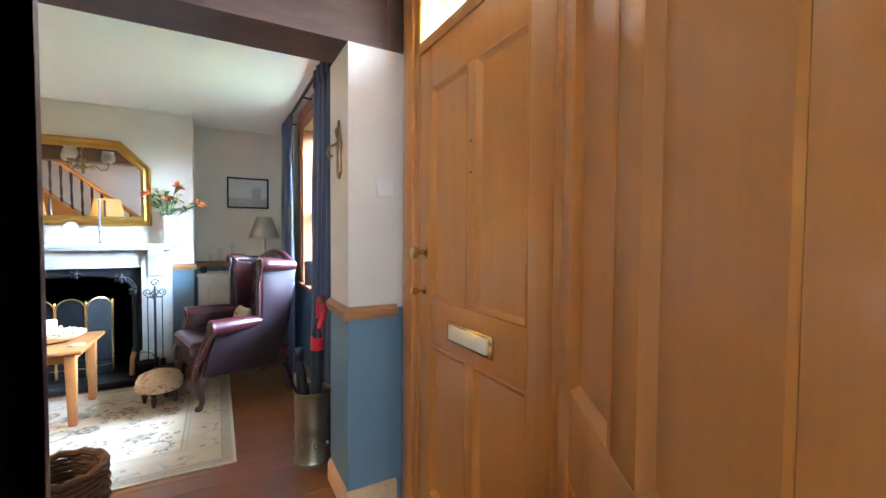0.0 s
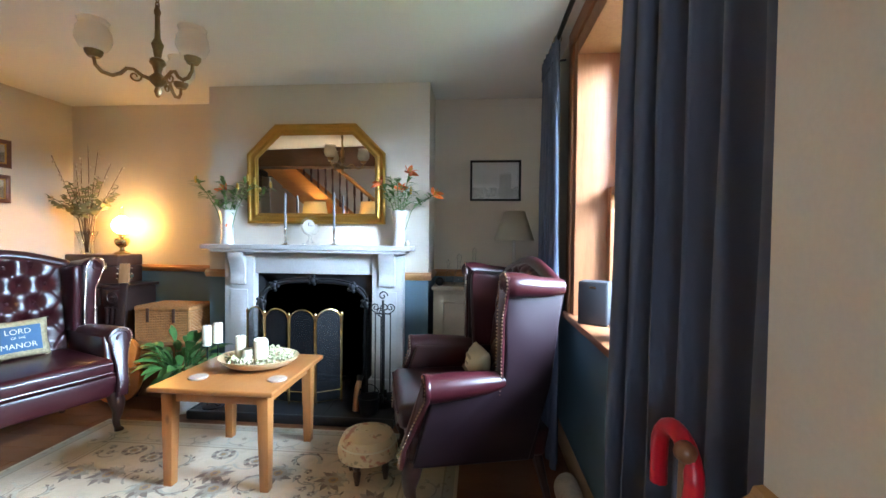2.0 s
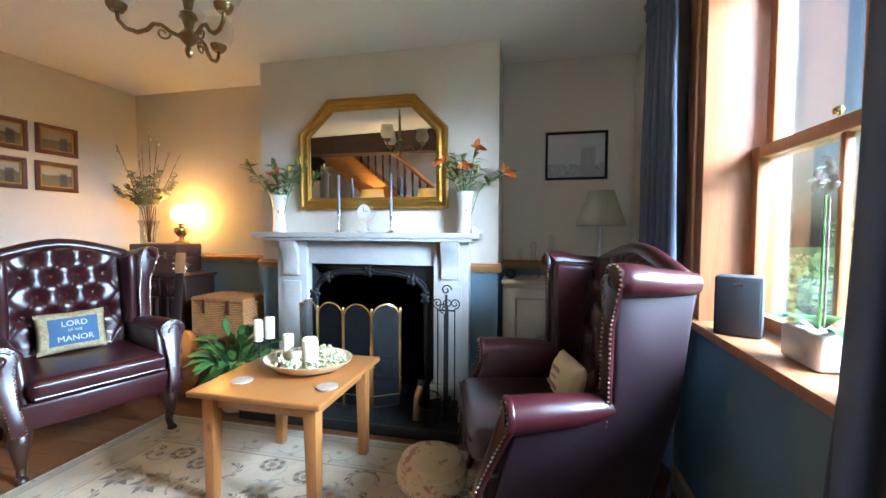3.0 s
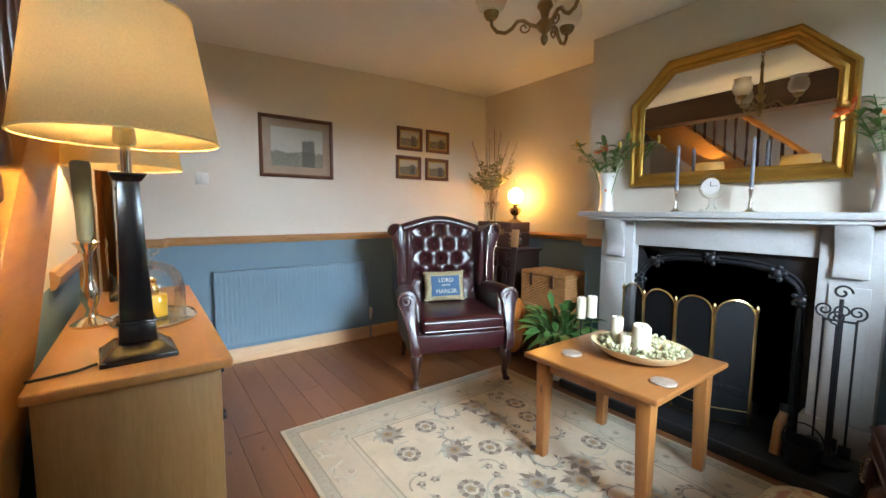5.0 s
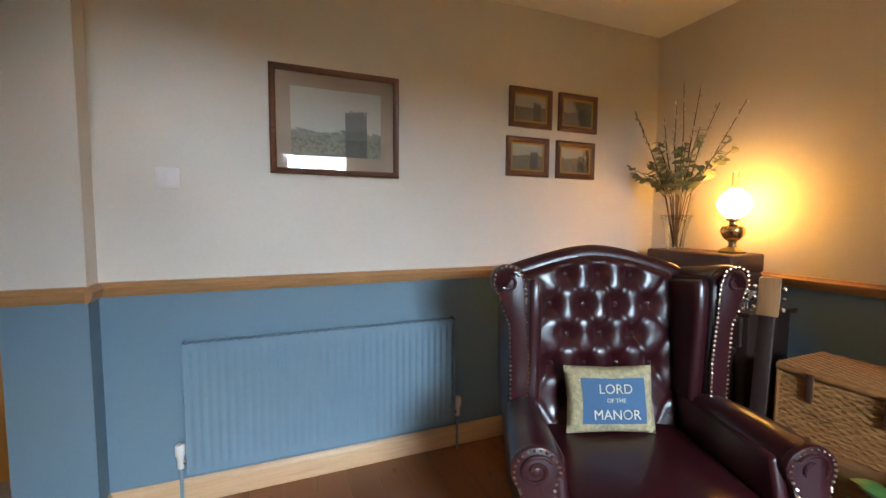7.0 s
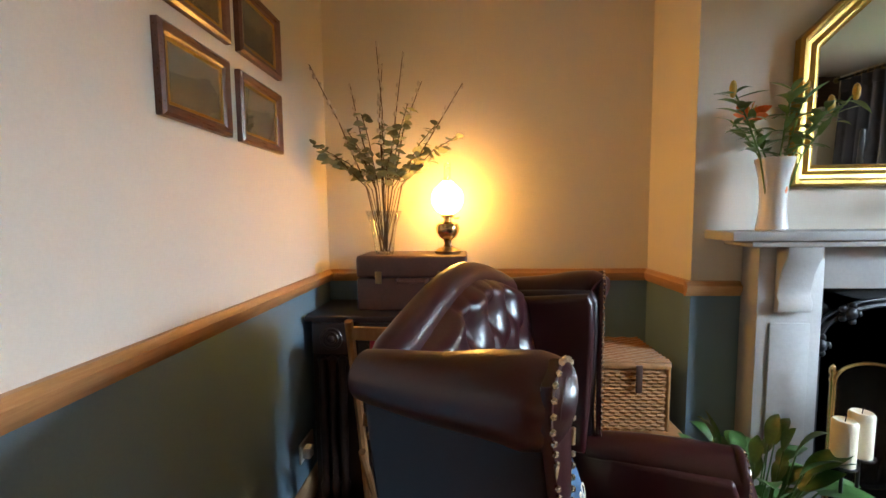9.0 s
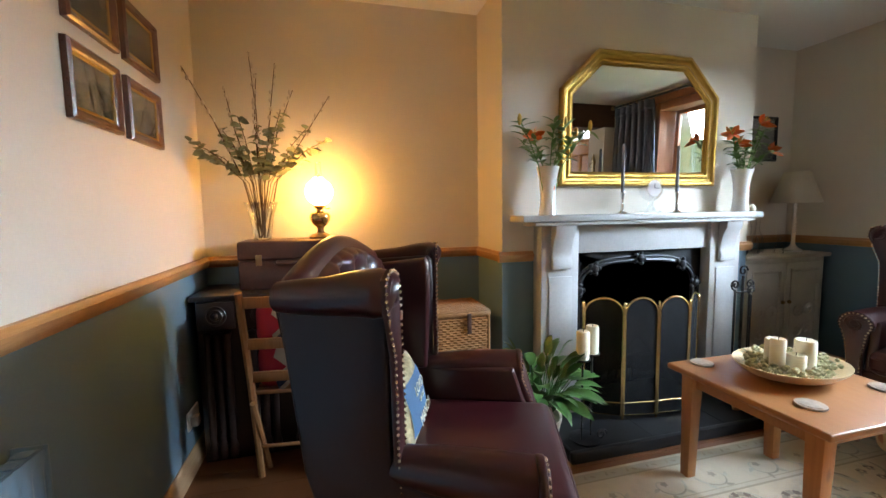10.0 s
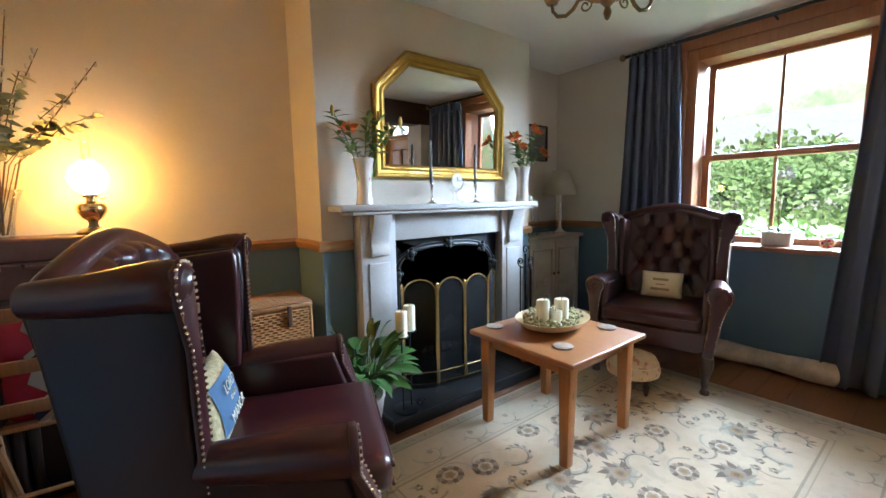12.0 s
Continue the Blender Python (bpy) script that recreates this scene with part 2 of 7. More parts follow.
def glowing_distance():
    """Self-lit white overcast sky over a pale green hillside, the haze put into its colours."""
    m = emitter("self_lit_painted_haze", (1.0, 1.0, 1.0), 1.3, (0.02, 0.02, 0.02))
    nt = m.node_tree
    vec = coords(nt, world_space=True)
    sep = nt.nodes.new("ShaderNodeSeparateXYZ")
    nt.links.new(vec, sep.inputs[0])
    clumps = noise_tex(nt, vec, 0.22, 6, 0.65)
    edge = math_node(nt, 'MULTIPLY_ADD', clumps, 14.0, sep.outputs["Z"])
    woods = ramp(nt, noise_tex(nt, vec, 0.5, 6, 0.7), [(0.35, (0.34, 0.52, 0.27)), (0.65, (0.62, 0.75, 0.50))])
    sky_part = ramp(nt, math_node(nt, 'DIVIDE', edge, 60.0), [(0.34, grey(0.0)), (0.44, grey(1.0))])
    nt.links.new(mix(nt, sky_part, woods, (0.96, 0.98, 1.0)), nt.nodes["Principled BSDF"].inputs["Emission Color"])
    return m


M_WAX = surface("ivory_candle_wax", (0.72, 0.66, 0.50), 0.45, var=0.06, scale=12, bumps=0.05)
M_GREYWAX = surface("grey_candle_wax", (0.16, 0.165, 0.19), 0.45, var=0.1, bumps=0.05)
M_GREENWAX = surface("sage_candle_wax", (0.15, 0.19, 0.16), 0.5, var=0.1, bumps=0.05)
M_YELLOW = surface("yellow_candle_wax", (0.78, 0.50, 0.05), 0.4, var=0.08, bumps=0.03)
M_GLASS = thin_glass("clear_glass", 0.02, (0.97, 0.98, 0.98), 0.4)
M_PANE = thin_glass("window_glass", 0.0, (0.97, 0.99, 0.98), 0.6)
M_CLOUD = glass("etched_lamp_glass", 0.45, (0.95, 0.95, 0.93), 1.1)
M_WICKER = surface("honey_wicker", (0.38, 0.175, 0.058), 0.5, var=0.3, scale=30, fine=160, bumps=0.35, per_piece=0.3)
M_TRUNK = wood("old_pine_trunk", (0.32, 0.16, 0.06), (0.2, 0.09, 0.035), 'x', 0.5)
M_CASE = surface("brown_leather_suitcase", (0.075, 0.032, 0.022), 0.45, var=0.3, scale=9, bumps=0.2)
M_DARKWOOD = wood("ebonised_wood", (0.035, 0.018, 0.014), (0.018, 0.009, 0.008), 'x', 0.35, coat=0.2)
M_CHAIRWOOD = wood("beech_folding_chair", (0.42, 0.21, 0.09), (0.28, 0.13, 0.05), 'z', 0.4)
M_GUITAR = surface("orange_lacquered_spruce", (0.50, 0.15, 0.03), 0.2, var=0.15, coat=0.6, bumps=0)
M_LEAF = surface("dark_glossy_leaf", (0.05, 0.125, 0.03), 0.35, var=0.4, scale=18, bumps=0.1)
M_LEAF_PALE = surface("eucalyptus_leaf", (0.25, 0.26, 0.15), 0.55, var=0.3, scale=18, bumps=0.05)
M_LEAF_LILY = surface("lily_leaf", (0.13, 0.22, 0.06), 0.4, var=0.35, scale=18, bumps=0.05)
M_TWIG = surface("brown_twig", (0.14, 0.085, 0.05), 0.7, var=0.3)
M_CATKIN = surface("silver_catkin", (0.55, 0.50, 0.42), 0.8, var=0.15)
M_LILY = surface("orange_lily_petal", (0.75, 0.17, 0.035), 0.45, var=0.25, scale=25, bumps=0.05)
M_BUD = surface("yellow_lily_bud", (0.55, 0.36, 0.06), 0.45, var=0.25, scale=25, bumps=0.05)
M_RED = surface("red_umbrella_handle", (0.62, 0.012, 0.03), 0.3, var=0.1, bumps=0)
M_BLACKCLOTH = surface("black_umbrella_cloth", (0.012, 0.012, 0.014), 0.6, var=0.3)
M_STICK = wood("walking_stick_wood", (0.30, 0.13, 0.05), (0.2, 0.08, 0.03), 'z', 0.35)
M_PEWTER = surface("dull_pewter", (0.24, 0.20, 0.13), 0.4, 0.8, var=0.3)
M_CREAMFAB = surface("cream_woven_cushion", (0.58, 0.50, 0.34), 0.85, var=0.12, fine=300, bumps=0.3)
M_BLUEFAB = surface("blue_woven_panel", (0.06, 0.13, 0.23), 0.85, var=0.12, fine=300, bumps=0.3)
M_GOLDFAB = surface("gold_and_brown_woven_border", (0.42, 0.34, 0.19), 0.85, var=0.45, scale=60, fine=300, bumps=0.3)
M_TEXT = surface("pale_stitched_letters", (0.62, 0.58, 0.46), 0.8, var=0.05, fine=300)
M_REDFAB = surface("crimson_cushion", (0.45, 0.03, 0.06), 0.85, var=0.2, fine=300)
M_WHITEFAB = surface("white_cushion_stripe", (0.62, 0.58, 0.54), 0.85, var=0.08, fine=300)
M_NAVYFAB = surface("navy_cushion_stripe", (0.04, 0.05, 0.13), 0.85, var=0.1, fine=300)
M_CABINET = surface("aged_cream_cabinet_paint", (0.50, 0.47, 0.40), 0.5, var=0.12, scale=8, bumps=0.15)
M_CABTOP = surface("limed_wood_top", (0.48, 0.42, 0.34), 0.45, var=0.15)
M_BOWL = surface("pale_wooden_bowl", (0.60, 0.44, 0.24), 0.5, var=0.2, scale=14)
M_PETAL = surface("dried_hydrangea", (0.42, 0.40, 0.23), 0.8, var=0.35, scale=40)
M_RADIATOR = surface("slate_blue_radiator_enamel", shade(BLUE, 1.05), 0.4, var=0.03, bumps=0)
M_SPEAKER = surface("black_speaker_cloth", (0.012, 0.012, 0.015), 0.6, fine=500)
M_POT = surface("white_ceramic_pot", (0.60, 0.57, 0.52), 0.35, var=0.1)
M_CARPET = surface("grey_stone_flags", (0.30, 0.27, 0.24), 0.6, var=0.2, scale=5, world_space=True)
M_DARKPANEL = surface("dark_red_brown_panel", (0.030, 0.008, 0.007), 0.5, var=0.25)
M_PRINTPAPER = surface("cream_mount_card", (0.40, 0.28, 0.19), 0.7, var=0.05, bumps=0)
M_WALNUT = wood("walnut_picture_frame", (0.17, 0.065, 0.03), (0.09, 0.032, 0.016), 'y', 0.3, coat=0.3)
M_ROADROOF = surface("grey_slate_roof", (0.42, 0.43, 0.45), 0.6, var=0.2)
M_RENDER = surface("pale_house_render", (0.62, 0.60, 0.55), 0.8, var=0.08)
M_GRASS = surface("lawn_grass", (0.17, 0.24, 0.085), 0.8, var=0.35, scale=2, fine=40, bumps=0.5)
M_HEDGE = surface("hedge_leaf", (0.25, 0.38, 0.15), 0.55, var=0.45, scale=6, fine=40)
M_PAPER_DARK = surface("stone_ground", (0.2, 0.19, 0.17), 0.8, var=0.2, world_space=True)


def lampshade(name, col, strength):
    """Fabric lampshade: it lets the bulb's light through."""
    m, nt, b = nodes_of(name)
    vec = coords(nt)
    w = noise_tex(nt, vec, 260, 2)
    c = ramp(nt, w, [(0.3, shade(col, 0.9)), (0.7, col)])
    tr = nt.nodes.new("ShaderNodeBsdfTranslucent")
    df = nt.nodes.new("ShaderNodeBsdfDiffuse")
    ms = nt.nodes.new("ShaderNodeMixShader")
    ms.inputs[0].default_value = strength
    nt.links.new(c, tr.inputs[0])
    nt.links.new(c, df.inputs[0])
    nt.links.new(df.outputs[0], ms.inputs[1])
    nt.links.new(tr.outputs[0], ms.inputs[2])
    nt.links.new(ms.outputs[0], nt.nodes["Material Output"].inputs["Surface"])
    return m


M_SHADE = lampshade("cream_fabric_shade", (0.88, 0.72, 0.38), 0.5)
M_SHADE_OFF = lampshade("ivory_pleated_shade", (0.66, 0.60, 0.48), 0.25)
M_GLOBE = emitter("glowing_opal_glass", (1.0, 0.50, 0.10), 52)


def rug_material():
    """Cream rug with taupe and grey flowers, scrolls and a bordered edge."""
    m, nt, b = nodes_of("floral_rug_pile")
    vec = coords(nt)
    warp = nt.nodes.new("ShaderNodeTexNoise")
    warp.inputs["Scale"].default_value = 3.0
    nt.links.new(vec, warp.inputs["Vector"])
    wv = nt.nodes.new("ShaderNodeVectorMath")
    wv.operation = 'MULTIPLY_ADD'
    nt.links.new(warp.outputs["Color"], wv.inputs[0])
    wv.inputs[1].default_value = (0.16, 0.16, 0)
    nt.links.new(vec, wv.inputs[2])
    wear = noise_tex(nt, wv.outputs[0], 5, 4)
    c = ramp(nt, wear, [(0.3, (0.50, 0.415, 0.30)), (0.7, (0.60, 0.51, 0.385))])
    mott = ramp(nt, noise_tex(nt, wv.outputs[0], 13, 4), [(0.54, grey(0.0)), (0.64, grey(1.0))])
    c = mix(nt, mix(nt, 1.0, mott, (0.4, 0.4, 0.4), 'MULTIPLY'), c, (0.42, 0.37, 0.28))
    sep = nt.nodes.new("ShaderNodeSeparateXYZ")
    nt.links.new(vec, sep.inputs[0])
    ex = math_node(nt, 'SUBTRACT', 1.207, math_node(nt, 'ABSOLUTE', sep.outputs["X"]))
    ey = math_node(nt, 'SUBTRACT', 0.823, math_node(nt, 'ABSOLUTE', sep.outputs["Y"]))
    edge = math_node(nt, 'MINIMUM', ex, ey)
    c = mix(nt, math_node(nt, 'MULTIPLY', math_node(nt, 'LESS_THAN', edge, 0.285), 0.45), c, (0.44, 0.40, 0.32))
    c = mix(nt, math_node(nt, 'MULTIPLY', math_node(nt, 'LESS_THAN', edge, 0.070), 0.6), c, (0.33, 0.325, 0.27))
    c = mix(nt, math_node(nt, 'MULTIPLY', math_node(nt, 'LESS_THAN', edge, 0.018), 0.8), c, (0.58, 0.50, 0.38))
    for at, w, k in ((0.072, 0.004, 0.6), (0.288, 0.005, 0.6), (0.262, 0.003, 0.4)):
        stripe = math_node(nt, 'LESS_THAN', math_node(nt, 'ABSOLUTE', math_node(nt, 'SUBTRACT', edge, at)), w)
        c = mix(nt, math_node(nt, 'MULTIPLY', stripe, k), c, (0.24, 0.21, 0.16))
    nt.links.new(c, b.inputs["Base Color"])
    b.inputs["Roughness"].default_value = 0.95
    b.inputs["Specular IOR Level"].default_value = 0.1
    bump(nt, b, noise_tex(nt, vec, 420, 2), 0.5, 0.004)
    return m


M_RUG = rug_material()


# ---- mesh helpers ----
def part(name, bm, material, parent=None, label="", smooth=40):
    me = bpy.data.meshes.new(name)
    bmesh.ops.recalc_face_normals(bm, faces=bm.faces)
    bm.to_mesh(me)
    bm.free()
    me.materials.append(material)
    if smooth:
        me.shade_smooth()
        me.set_sharp_from_angle(angle=radians(smooth))
    ob = new(name, me)
    if parent:
        ob.parent = parent
    if label:
        ob["label"] = label
    return ob


def thing(name, label, category, m=None, group=""):
    ob = new(name)
    ob.empty_display_size = 0.05
    if m is not None:
        ob.matrix_world = m
    return tagged(ob, label, category, group)


def structure(name, bm, material, label, parent=None, category="", smooth=30):
    ob = part(name, bm, material, parent, "", smooth)
    return tagged(ob, label, category or name.split("_")[0], "", "structure")


def merge(bm, other):
    me = bpy.data.meshes.new("scratch")
    other.to_mesh(me)
    other.free()
    bm.from_mesh(me)
    bpy.data.meshes.remove(me)
    return bm


def box(x0, x1, y0, y1, z0, z1, bevel=0.0, seg=2, bm=None):
    b = bmesh.new()
    m = Matrix.Translation(((x0 + x1) / 2, (y0 + y1) / 2, (z0 + z1) / 2)) @ Matrix.Diagonal((abs(x1 - x0), abs(y1 - y0), abs(z1 - z0), 1))
    bmesh.ops.create_cube(b, size=1, matrix=m)
    if bevel:
        bmesh.ops.bevel(b, geom=b.edges[:], offset=bevel, segments=seg, profile=0.5, affect='EDGES')
    return merge(bm, b) if bm is not None else b


def lathe(profile, seg=24, at=(0, 0, 0), bm=None, squash=1.0, caps=True):
    """Turns (radius, height) pairs round the upright axis through at."""
    b = bmesh.new()
    rings = []
    for r, z in profile:
        if r < 1e-5:
            rings.append([b.verts.new((at[0], at[1], at[2] + z))])
        else:
            rings.append([b.verts.new((at[0] + r * math.cos(2 * math.pi * i / seg), at[1] + squash * r * math.sin(2 * math.pi * i / seg), at[2] + z))
                          for i in range(seg)])
    for a, c in zip(rings, rings[1:]):
        for i in range(seg):
            j = (i + 1) % seg
            if len(a) == 1 and len(c) > 1:
                b.faces.new((a[0], c[i], c[j]))
            elif len(c) == 1 and len(a) > 1:
                b.faces.new((a[i], a[j], c[0]))
            elif len(a) > 1:
                b.faces.new((a[i], a[j], c[j], c[i]))
    for end in (rings[0], rings[-1]):
        if caps and len(end) > 2:
            b.faces.new(end)
    return merge(bm, b) if bm is not None else b


def tube(points, radius, seg=8, bm=None, cap=True):
    """A round bar along points; radius may be a list."""
    pts = [Vector(p) for p in points]
    rad = radius if isinstance(radius, (list, tuple)) else [radius] * len(pts)
    b = bmesh.new()
    rings, side = [], None
    for i, p in enumerate(pts):
        d = (pts[min(i + 1, len(pts) - 1)] - pts[max(i - 1, 0)]).normalized()
        if side is None:
            side = d.orthogonal().normalized()
        side = (side - d * side.dot(d))
        side = side.normalized() if side.length > 1e-6 else d.orthogonal().normalized()
        up = d.cross(side)
        rings.append([b.verts.new(p + rad[i] * (side * math.cos(2 * math.pi * k / seg) + up * math.sin(2 * math.pi * k / seg))) for k in range(seg)])
    for a, c in zip(rings, rings[1:]):
        for k in range(seg):
            j = (k + 1) % seg
            b.faces.new((a[k], a[j], c[j], c[k]))
    if cap:
        b.faces.new(rings[0])
        b.faces.new(rings[-1])
    return merge(bm, b) if bm is not None else b


def prism(poly, plane, d0, d1, bevel=0.0, seg=2, bm=None):
    """A flat outline given in two axes ('yz', 'xz', 'xy'), with depth from d0 to d1 along the third."""
    def at(p, d):
        u, v = p
        return {'yz': (d, u, v), 'xz': (u, d, v), 'xy': (u, v, d)}[plane]
    b = bmesh.new()
    lo = [b.verts.new(at(p, d0)) for p in poly]
    hi = [b.verts.new(at(p, d1)) for p in poly]
    f0, f1 = b.faces.new(lo), b.faces.new(hi)
    n = len(poly)
    for i in range(n):
        b.faces.new((lo[i], lo[(i + 1) % n], hi[(i + 1) % n], hi[i]))
    bmesh.ops.recalc_face_normals(b, faces=b.faces)
    if bevel:
        es = [e for e in b.edges if len(e.link_faces) == 2 and (f0 in e.link_faces or f1 in e.link_faces)]
        bmesh.ops.bevel(b, geom=es, offset=bevel, segments=seg, profile=0.5, affect='EDGES')
    return merge(bm, b) if bm is not None else b


def sheet(f, nu, nv, bm=None):
    """A surface f(u, v) with u and v from 0 to 1."""
    b = bmesh.new()
    g = [[b.verts.new(f(i / nu, j / nv)) for j in range(nv + 1)] for i in range(nu + 1)]
    for i in range(nu):
        for j in range(nv):
            b.faces.new((g[i][j], g[i + 1][j], g[i + 1][j + 1], g[i][j + 1]))
    return merge(bm, b) if bm is not None else b


def ball(at, r, seg=10, bm=None, squash=(1, 1, 1)):
    b = bmesh.new()
    bmesh.ops.create_uvsphere(b, u_segments=seg, v_segments=max(4, seg // 2 + 1), radius=1,
                              matrix=Matrix.Translation(at) @ Matrix.Diagonal((r * squash[0], r * squash[1], r * squash[2], 1)))
    return merge(bm, b) if bm is not None else b


def dense(points, radii, steps=6):
    """A smooth run of points and radii through the given ones."""
    p = [Vector(q) for q in points]
    out, rad = [], []
    for i in range(len(p) - 1):
        a, b, c, d = p[max(i - 1, 0)], p[i], p[i + 1], p[min(i + 2, len(p) - 1)]
        for k in range(steps):
            t = k / steps
            out.append(0.5 * ((2 * b) + (c - a) * t + (2 * a - 5 * b + 4 * c - d) * t * t + (3 * b - a - 3 * c + d) * t ** 3))
            rad.append(radii[i] + (radii[i + 1] - radii[i]) * t)
    return out + [p[-1]], rad + [radii[-1]]


def frame_sweep(outline, profile, place, bm=None):
    """A mitred moulding round a closed flat outline; profile is (inwards, proud) pairs; place maps (u, v, proud) into space."""
    n = len(outline)
    pts = [Vector(p) for p in outline]
    area = sum(pts[i].x * pts[(i + 1) % n].y - pts[(i + 1) % n].x * pts[i].y for i in range(n))
    s = 1 if area > 0 else -1
    b = bmesh.new()
    rings = []
    for i in range(n):
        d0, d1 = (pts[i] - pts[i - 1]).normalized(), (pts[(i + 1) % n] - pts[i]).normalized()
        n0, n1 = Vector((-d0.y, d0.x)) * s, Vector((-d1.y, d1.x)) * s
        m = (n0 + n1).normalized()
        m = m / max(0.2, m.dot(n0))
        rings.append([b.verts.new(place(*(pts[i] + m * a), h)) for a, h in profile])
    k = len(profile)
    for i in range(n):
        a, c = rings[i], rings[(i + 1) % n]
        for j in range(k):
            b.faces.new((a[j], a[(j + 1) % k], c[(j + 1) % k], c[j]))
    return merge(bm, b) if bm is not None else b


def wall_cells(axis, d0, d1, a0, a1, z0, z1, holes):
    """A wall with openings cut right through; axis is the way it runs."""
    us = sorted({a0, a1, *[v for h in holes for v in h[:2]]})
    zs = sorted({z0, z1, *[v for h in holes for v in h[2:]]})
    bm = bmesh.new()
    for u0, u1 in zip(us, us[1:]):
        for w0, w1 in zip(zs, zs[1:]):
            if any(h[0] <= u0 and u1 <= h[1] and h[2] <= w0 and w1 <= h[3] for h in holes):
                continue
            if axis == 'y':
                box(d0, d1, u0, u1, w0, w1, bm=bm)
            else:
                box(u0, u1, d0, d1, w0, w1, bm=bm)
    bmesh.ops.remove_doubles(bm, verts=bm.verts, dist=1e-5)
    dup = {}
    for f in bm.faces:
        key = tuple(round(c, 4) for c in f.calc_center_median())
        dup.setdefault(key, []).append(f)
    bmesh.ops.delete(bm, geom=[f for fs in dup.values() if len(fs) > 1 for f in fs], context='FACES_ONLY')
    return bm


def letters(text, size, place, material, parent, name="lettering"):
    """Words in the built-in font, laid flat by the matrix place."""
    cu = bpy.data.curves.new(name, 'FONT')
    cu.body, cu.size, cu.align_x, cu.align_y, cu.extrude = text, size, 'CENTER', 'CENTER', 0.0008
    ob = bpy.data.objects.new(name, cu)
    me = bpy.data.meshes.new_from_object(ob)
    bpy.data.objects.remove(ob)
    me.transform(place)
    me.materials.append(material)
    made = new(name, me)
    made.parent = parent
    return made


# ---- structure ----
W_X, E_X, N_Y, S_Y, CEIL = -1.605, 2.70, 0.40, -4.08, 2.46
SPAN_Y = -2.99
structure("wall_west", wall_cells('y', W_X - 0.25, W_X, -5.0, N_Y + 0.25, 0, CEIL, [(-3.75, -2.89, 0, 1.98)]), M_WALL,
          "plastered wall, cream above and slate blue below a pine dado rail")
structure("wall_north", box(W_X, E_X, N_Y, N_Y + 0.25, 0, CEIL), M_WALL, "plastered alcove wall, cream above and slate blue below the dado")
structure("wall_east", wall_cells('y', E_X, E_X + 0.32, -2.93, N_Y + 0.25, 0, CEIL, [(-1.92, -0.82, 0.86, 2.33)]), M_WALL,
          "thick front wall with the sash window and the front door")
H_X = 2.785
structure("wall_hall_east", wall_cells('y', H_X, H_X + 0.24, -6.6, -2.93, 0, CEIL, [(-3.96, -3.14, 0, 2.38)]), M_WALL, "front wall of the hall with the front door", category="wall")
structure("wall_south", wall_cells('x', S_Y - 0.12, S_Y, W_X, H_X, 0, CEIL, [(1.80, 2.70, 0, 2.02)]), M_WALL, "hall wall with an open doorway")
structure("wall_nib", box(2.515, H_X + 0.001, -2.93, -2.60, 0, 2.17), M_WALL, "short wall stub beside the front door with a light switch")
structure("wall_pier", box(W_X - 0.001, -1.50, -2.89, -2.632, 0, 2.20), M_WALL, "shallow wall pier carrying the end of the beam")
def ceiling_height(u, v):
    x, y = W_X - 1.8 + 6.4 * u, -6.6 + 7.3 * v
    sag = 0.06 * max(0, min(1, (-y - 0.5) / 2)) * max(0, min(1, (0.9 - x) / 2.2))
    return (x, y, CEIL - sag)


cb = sheet(ceiling_height, 60, 60)
structure("ceiling", cb, M_CEIL, "pale slightly uneven plaster ceiling")
beam = structure("ceiling_beam", prism([(-2.93, 2.17), (-2.65, 2.17), (-2.65, CEIL), (-2.93, CEIL)], 'yz', W_X, H_X, 0), M_BEAM,
                 "dark oak beam across the ceiling", category="beam")
# chimney breast with the fire opening
FX0, FX1, FZ0, FZ1 = 0.46, 1.36, 0.06, 1.00
CH_X = 0.014
structure("wall_chimney", wall_cells('x', 0.0, N_Y, CH_X, 1.79, 0, CEIL, [(FX0, FX1, 0.0, FZ1)]), M_WALL, "chimney breast, cream above and slate blue below")
structure("fire_recess", box(FX0, FX1, N_Y - 0.02, N_Y + 0.02, 0, FZ1), M_SOOT, "sooty back of the fireplace", category="fireplace")
# the back room behind the doorway, and the passage beyond the west wall
structure("wall_back_room", wall_cells('x', -6.6, -6.45, 0.2, E_X, 0, CEIL, [(1.1, 2.1, 0.9, 2.1)]), M_CREAM, "plain back wall of the room behind", category="wall")
structure("wall_back_side", box(0.1, 0.2, -6.6, S_Y - 0.12, 0, CEIL), M_CREAM, "plain side wall of the room behind", category="wall")
PX_WALL = W_X - 0.70
bm = box(W_X - 1.7, W_X - 1.6, -5.0, -2.2, 0, CEIL)
box(W_X - 1.6, W_X - 0.25, -2.30, -2.2, 0, CEIL, bm=bm)
box(W_X - 1.6, W_X - 0.25, -5.0, -4.9, 0, CEIL, bm=bm)
box(PX_WALL - 0.1, PX_WALL, -2.925, -2.30, 0, CEIL, bm=bm)
structure("wall_passage", bm, M_CREAM, "cream walls of the passage beyond", category="wall")
structure("floor_passage", box(W_X - 1.7, W_X - 0.0, -5.0, -2.2, -0.06, 0.0), M_CARPET, "pale grey stone passage floor", category="floor")
structure("subfloor", box(W_X - 0.2, E_X, -6.6, N_Y, -0.1, -0.022), M_PAPER_DARK, "ground under the boards", category="floor")


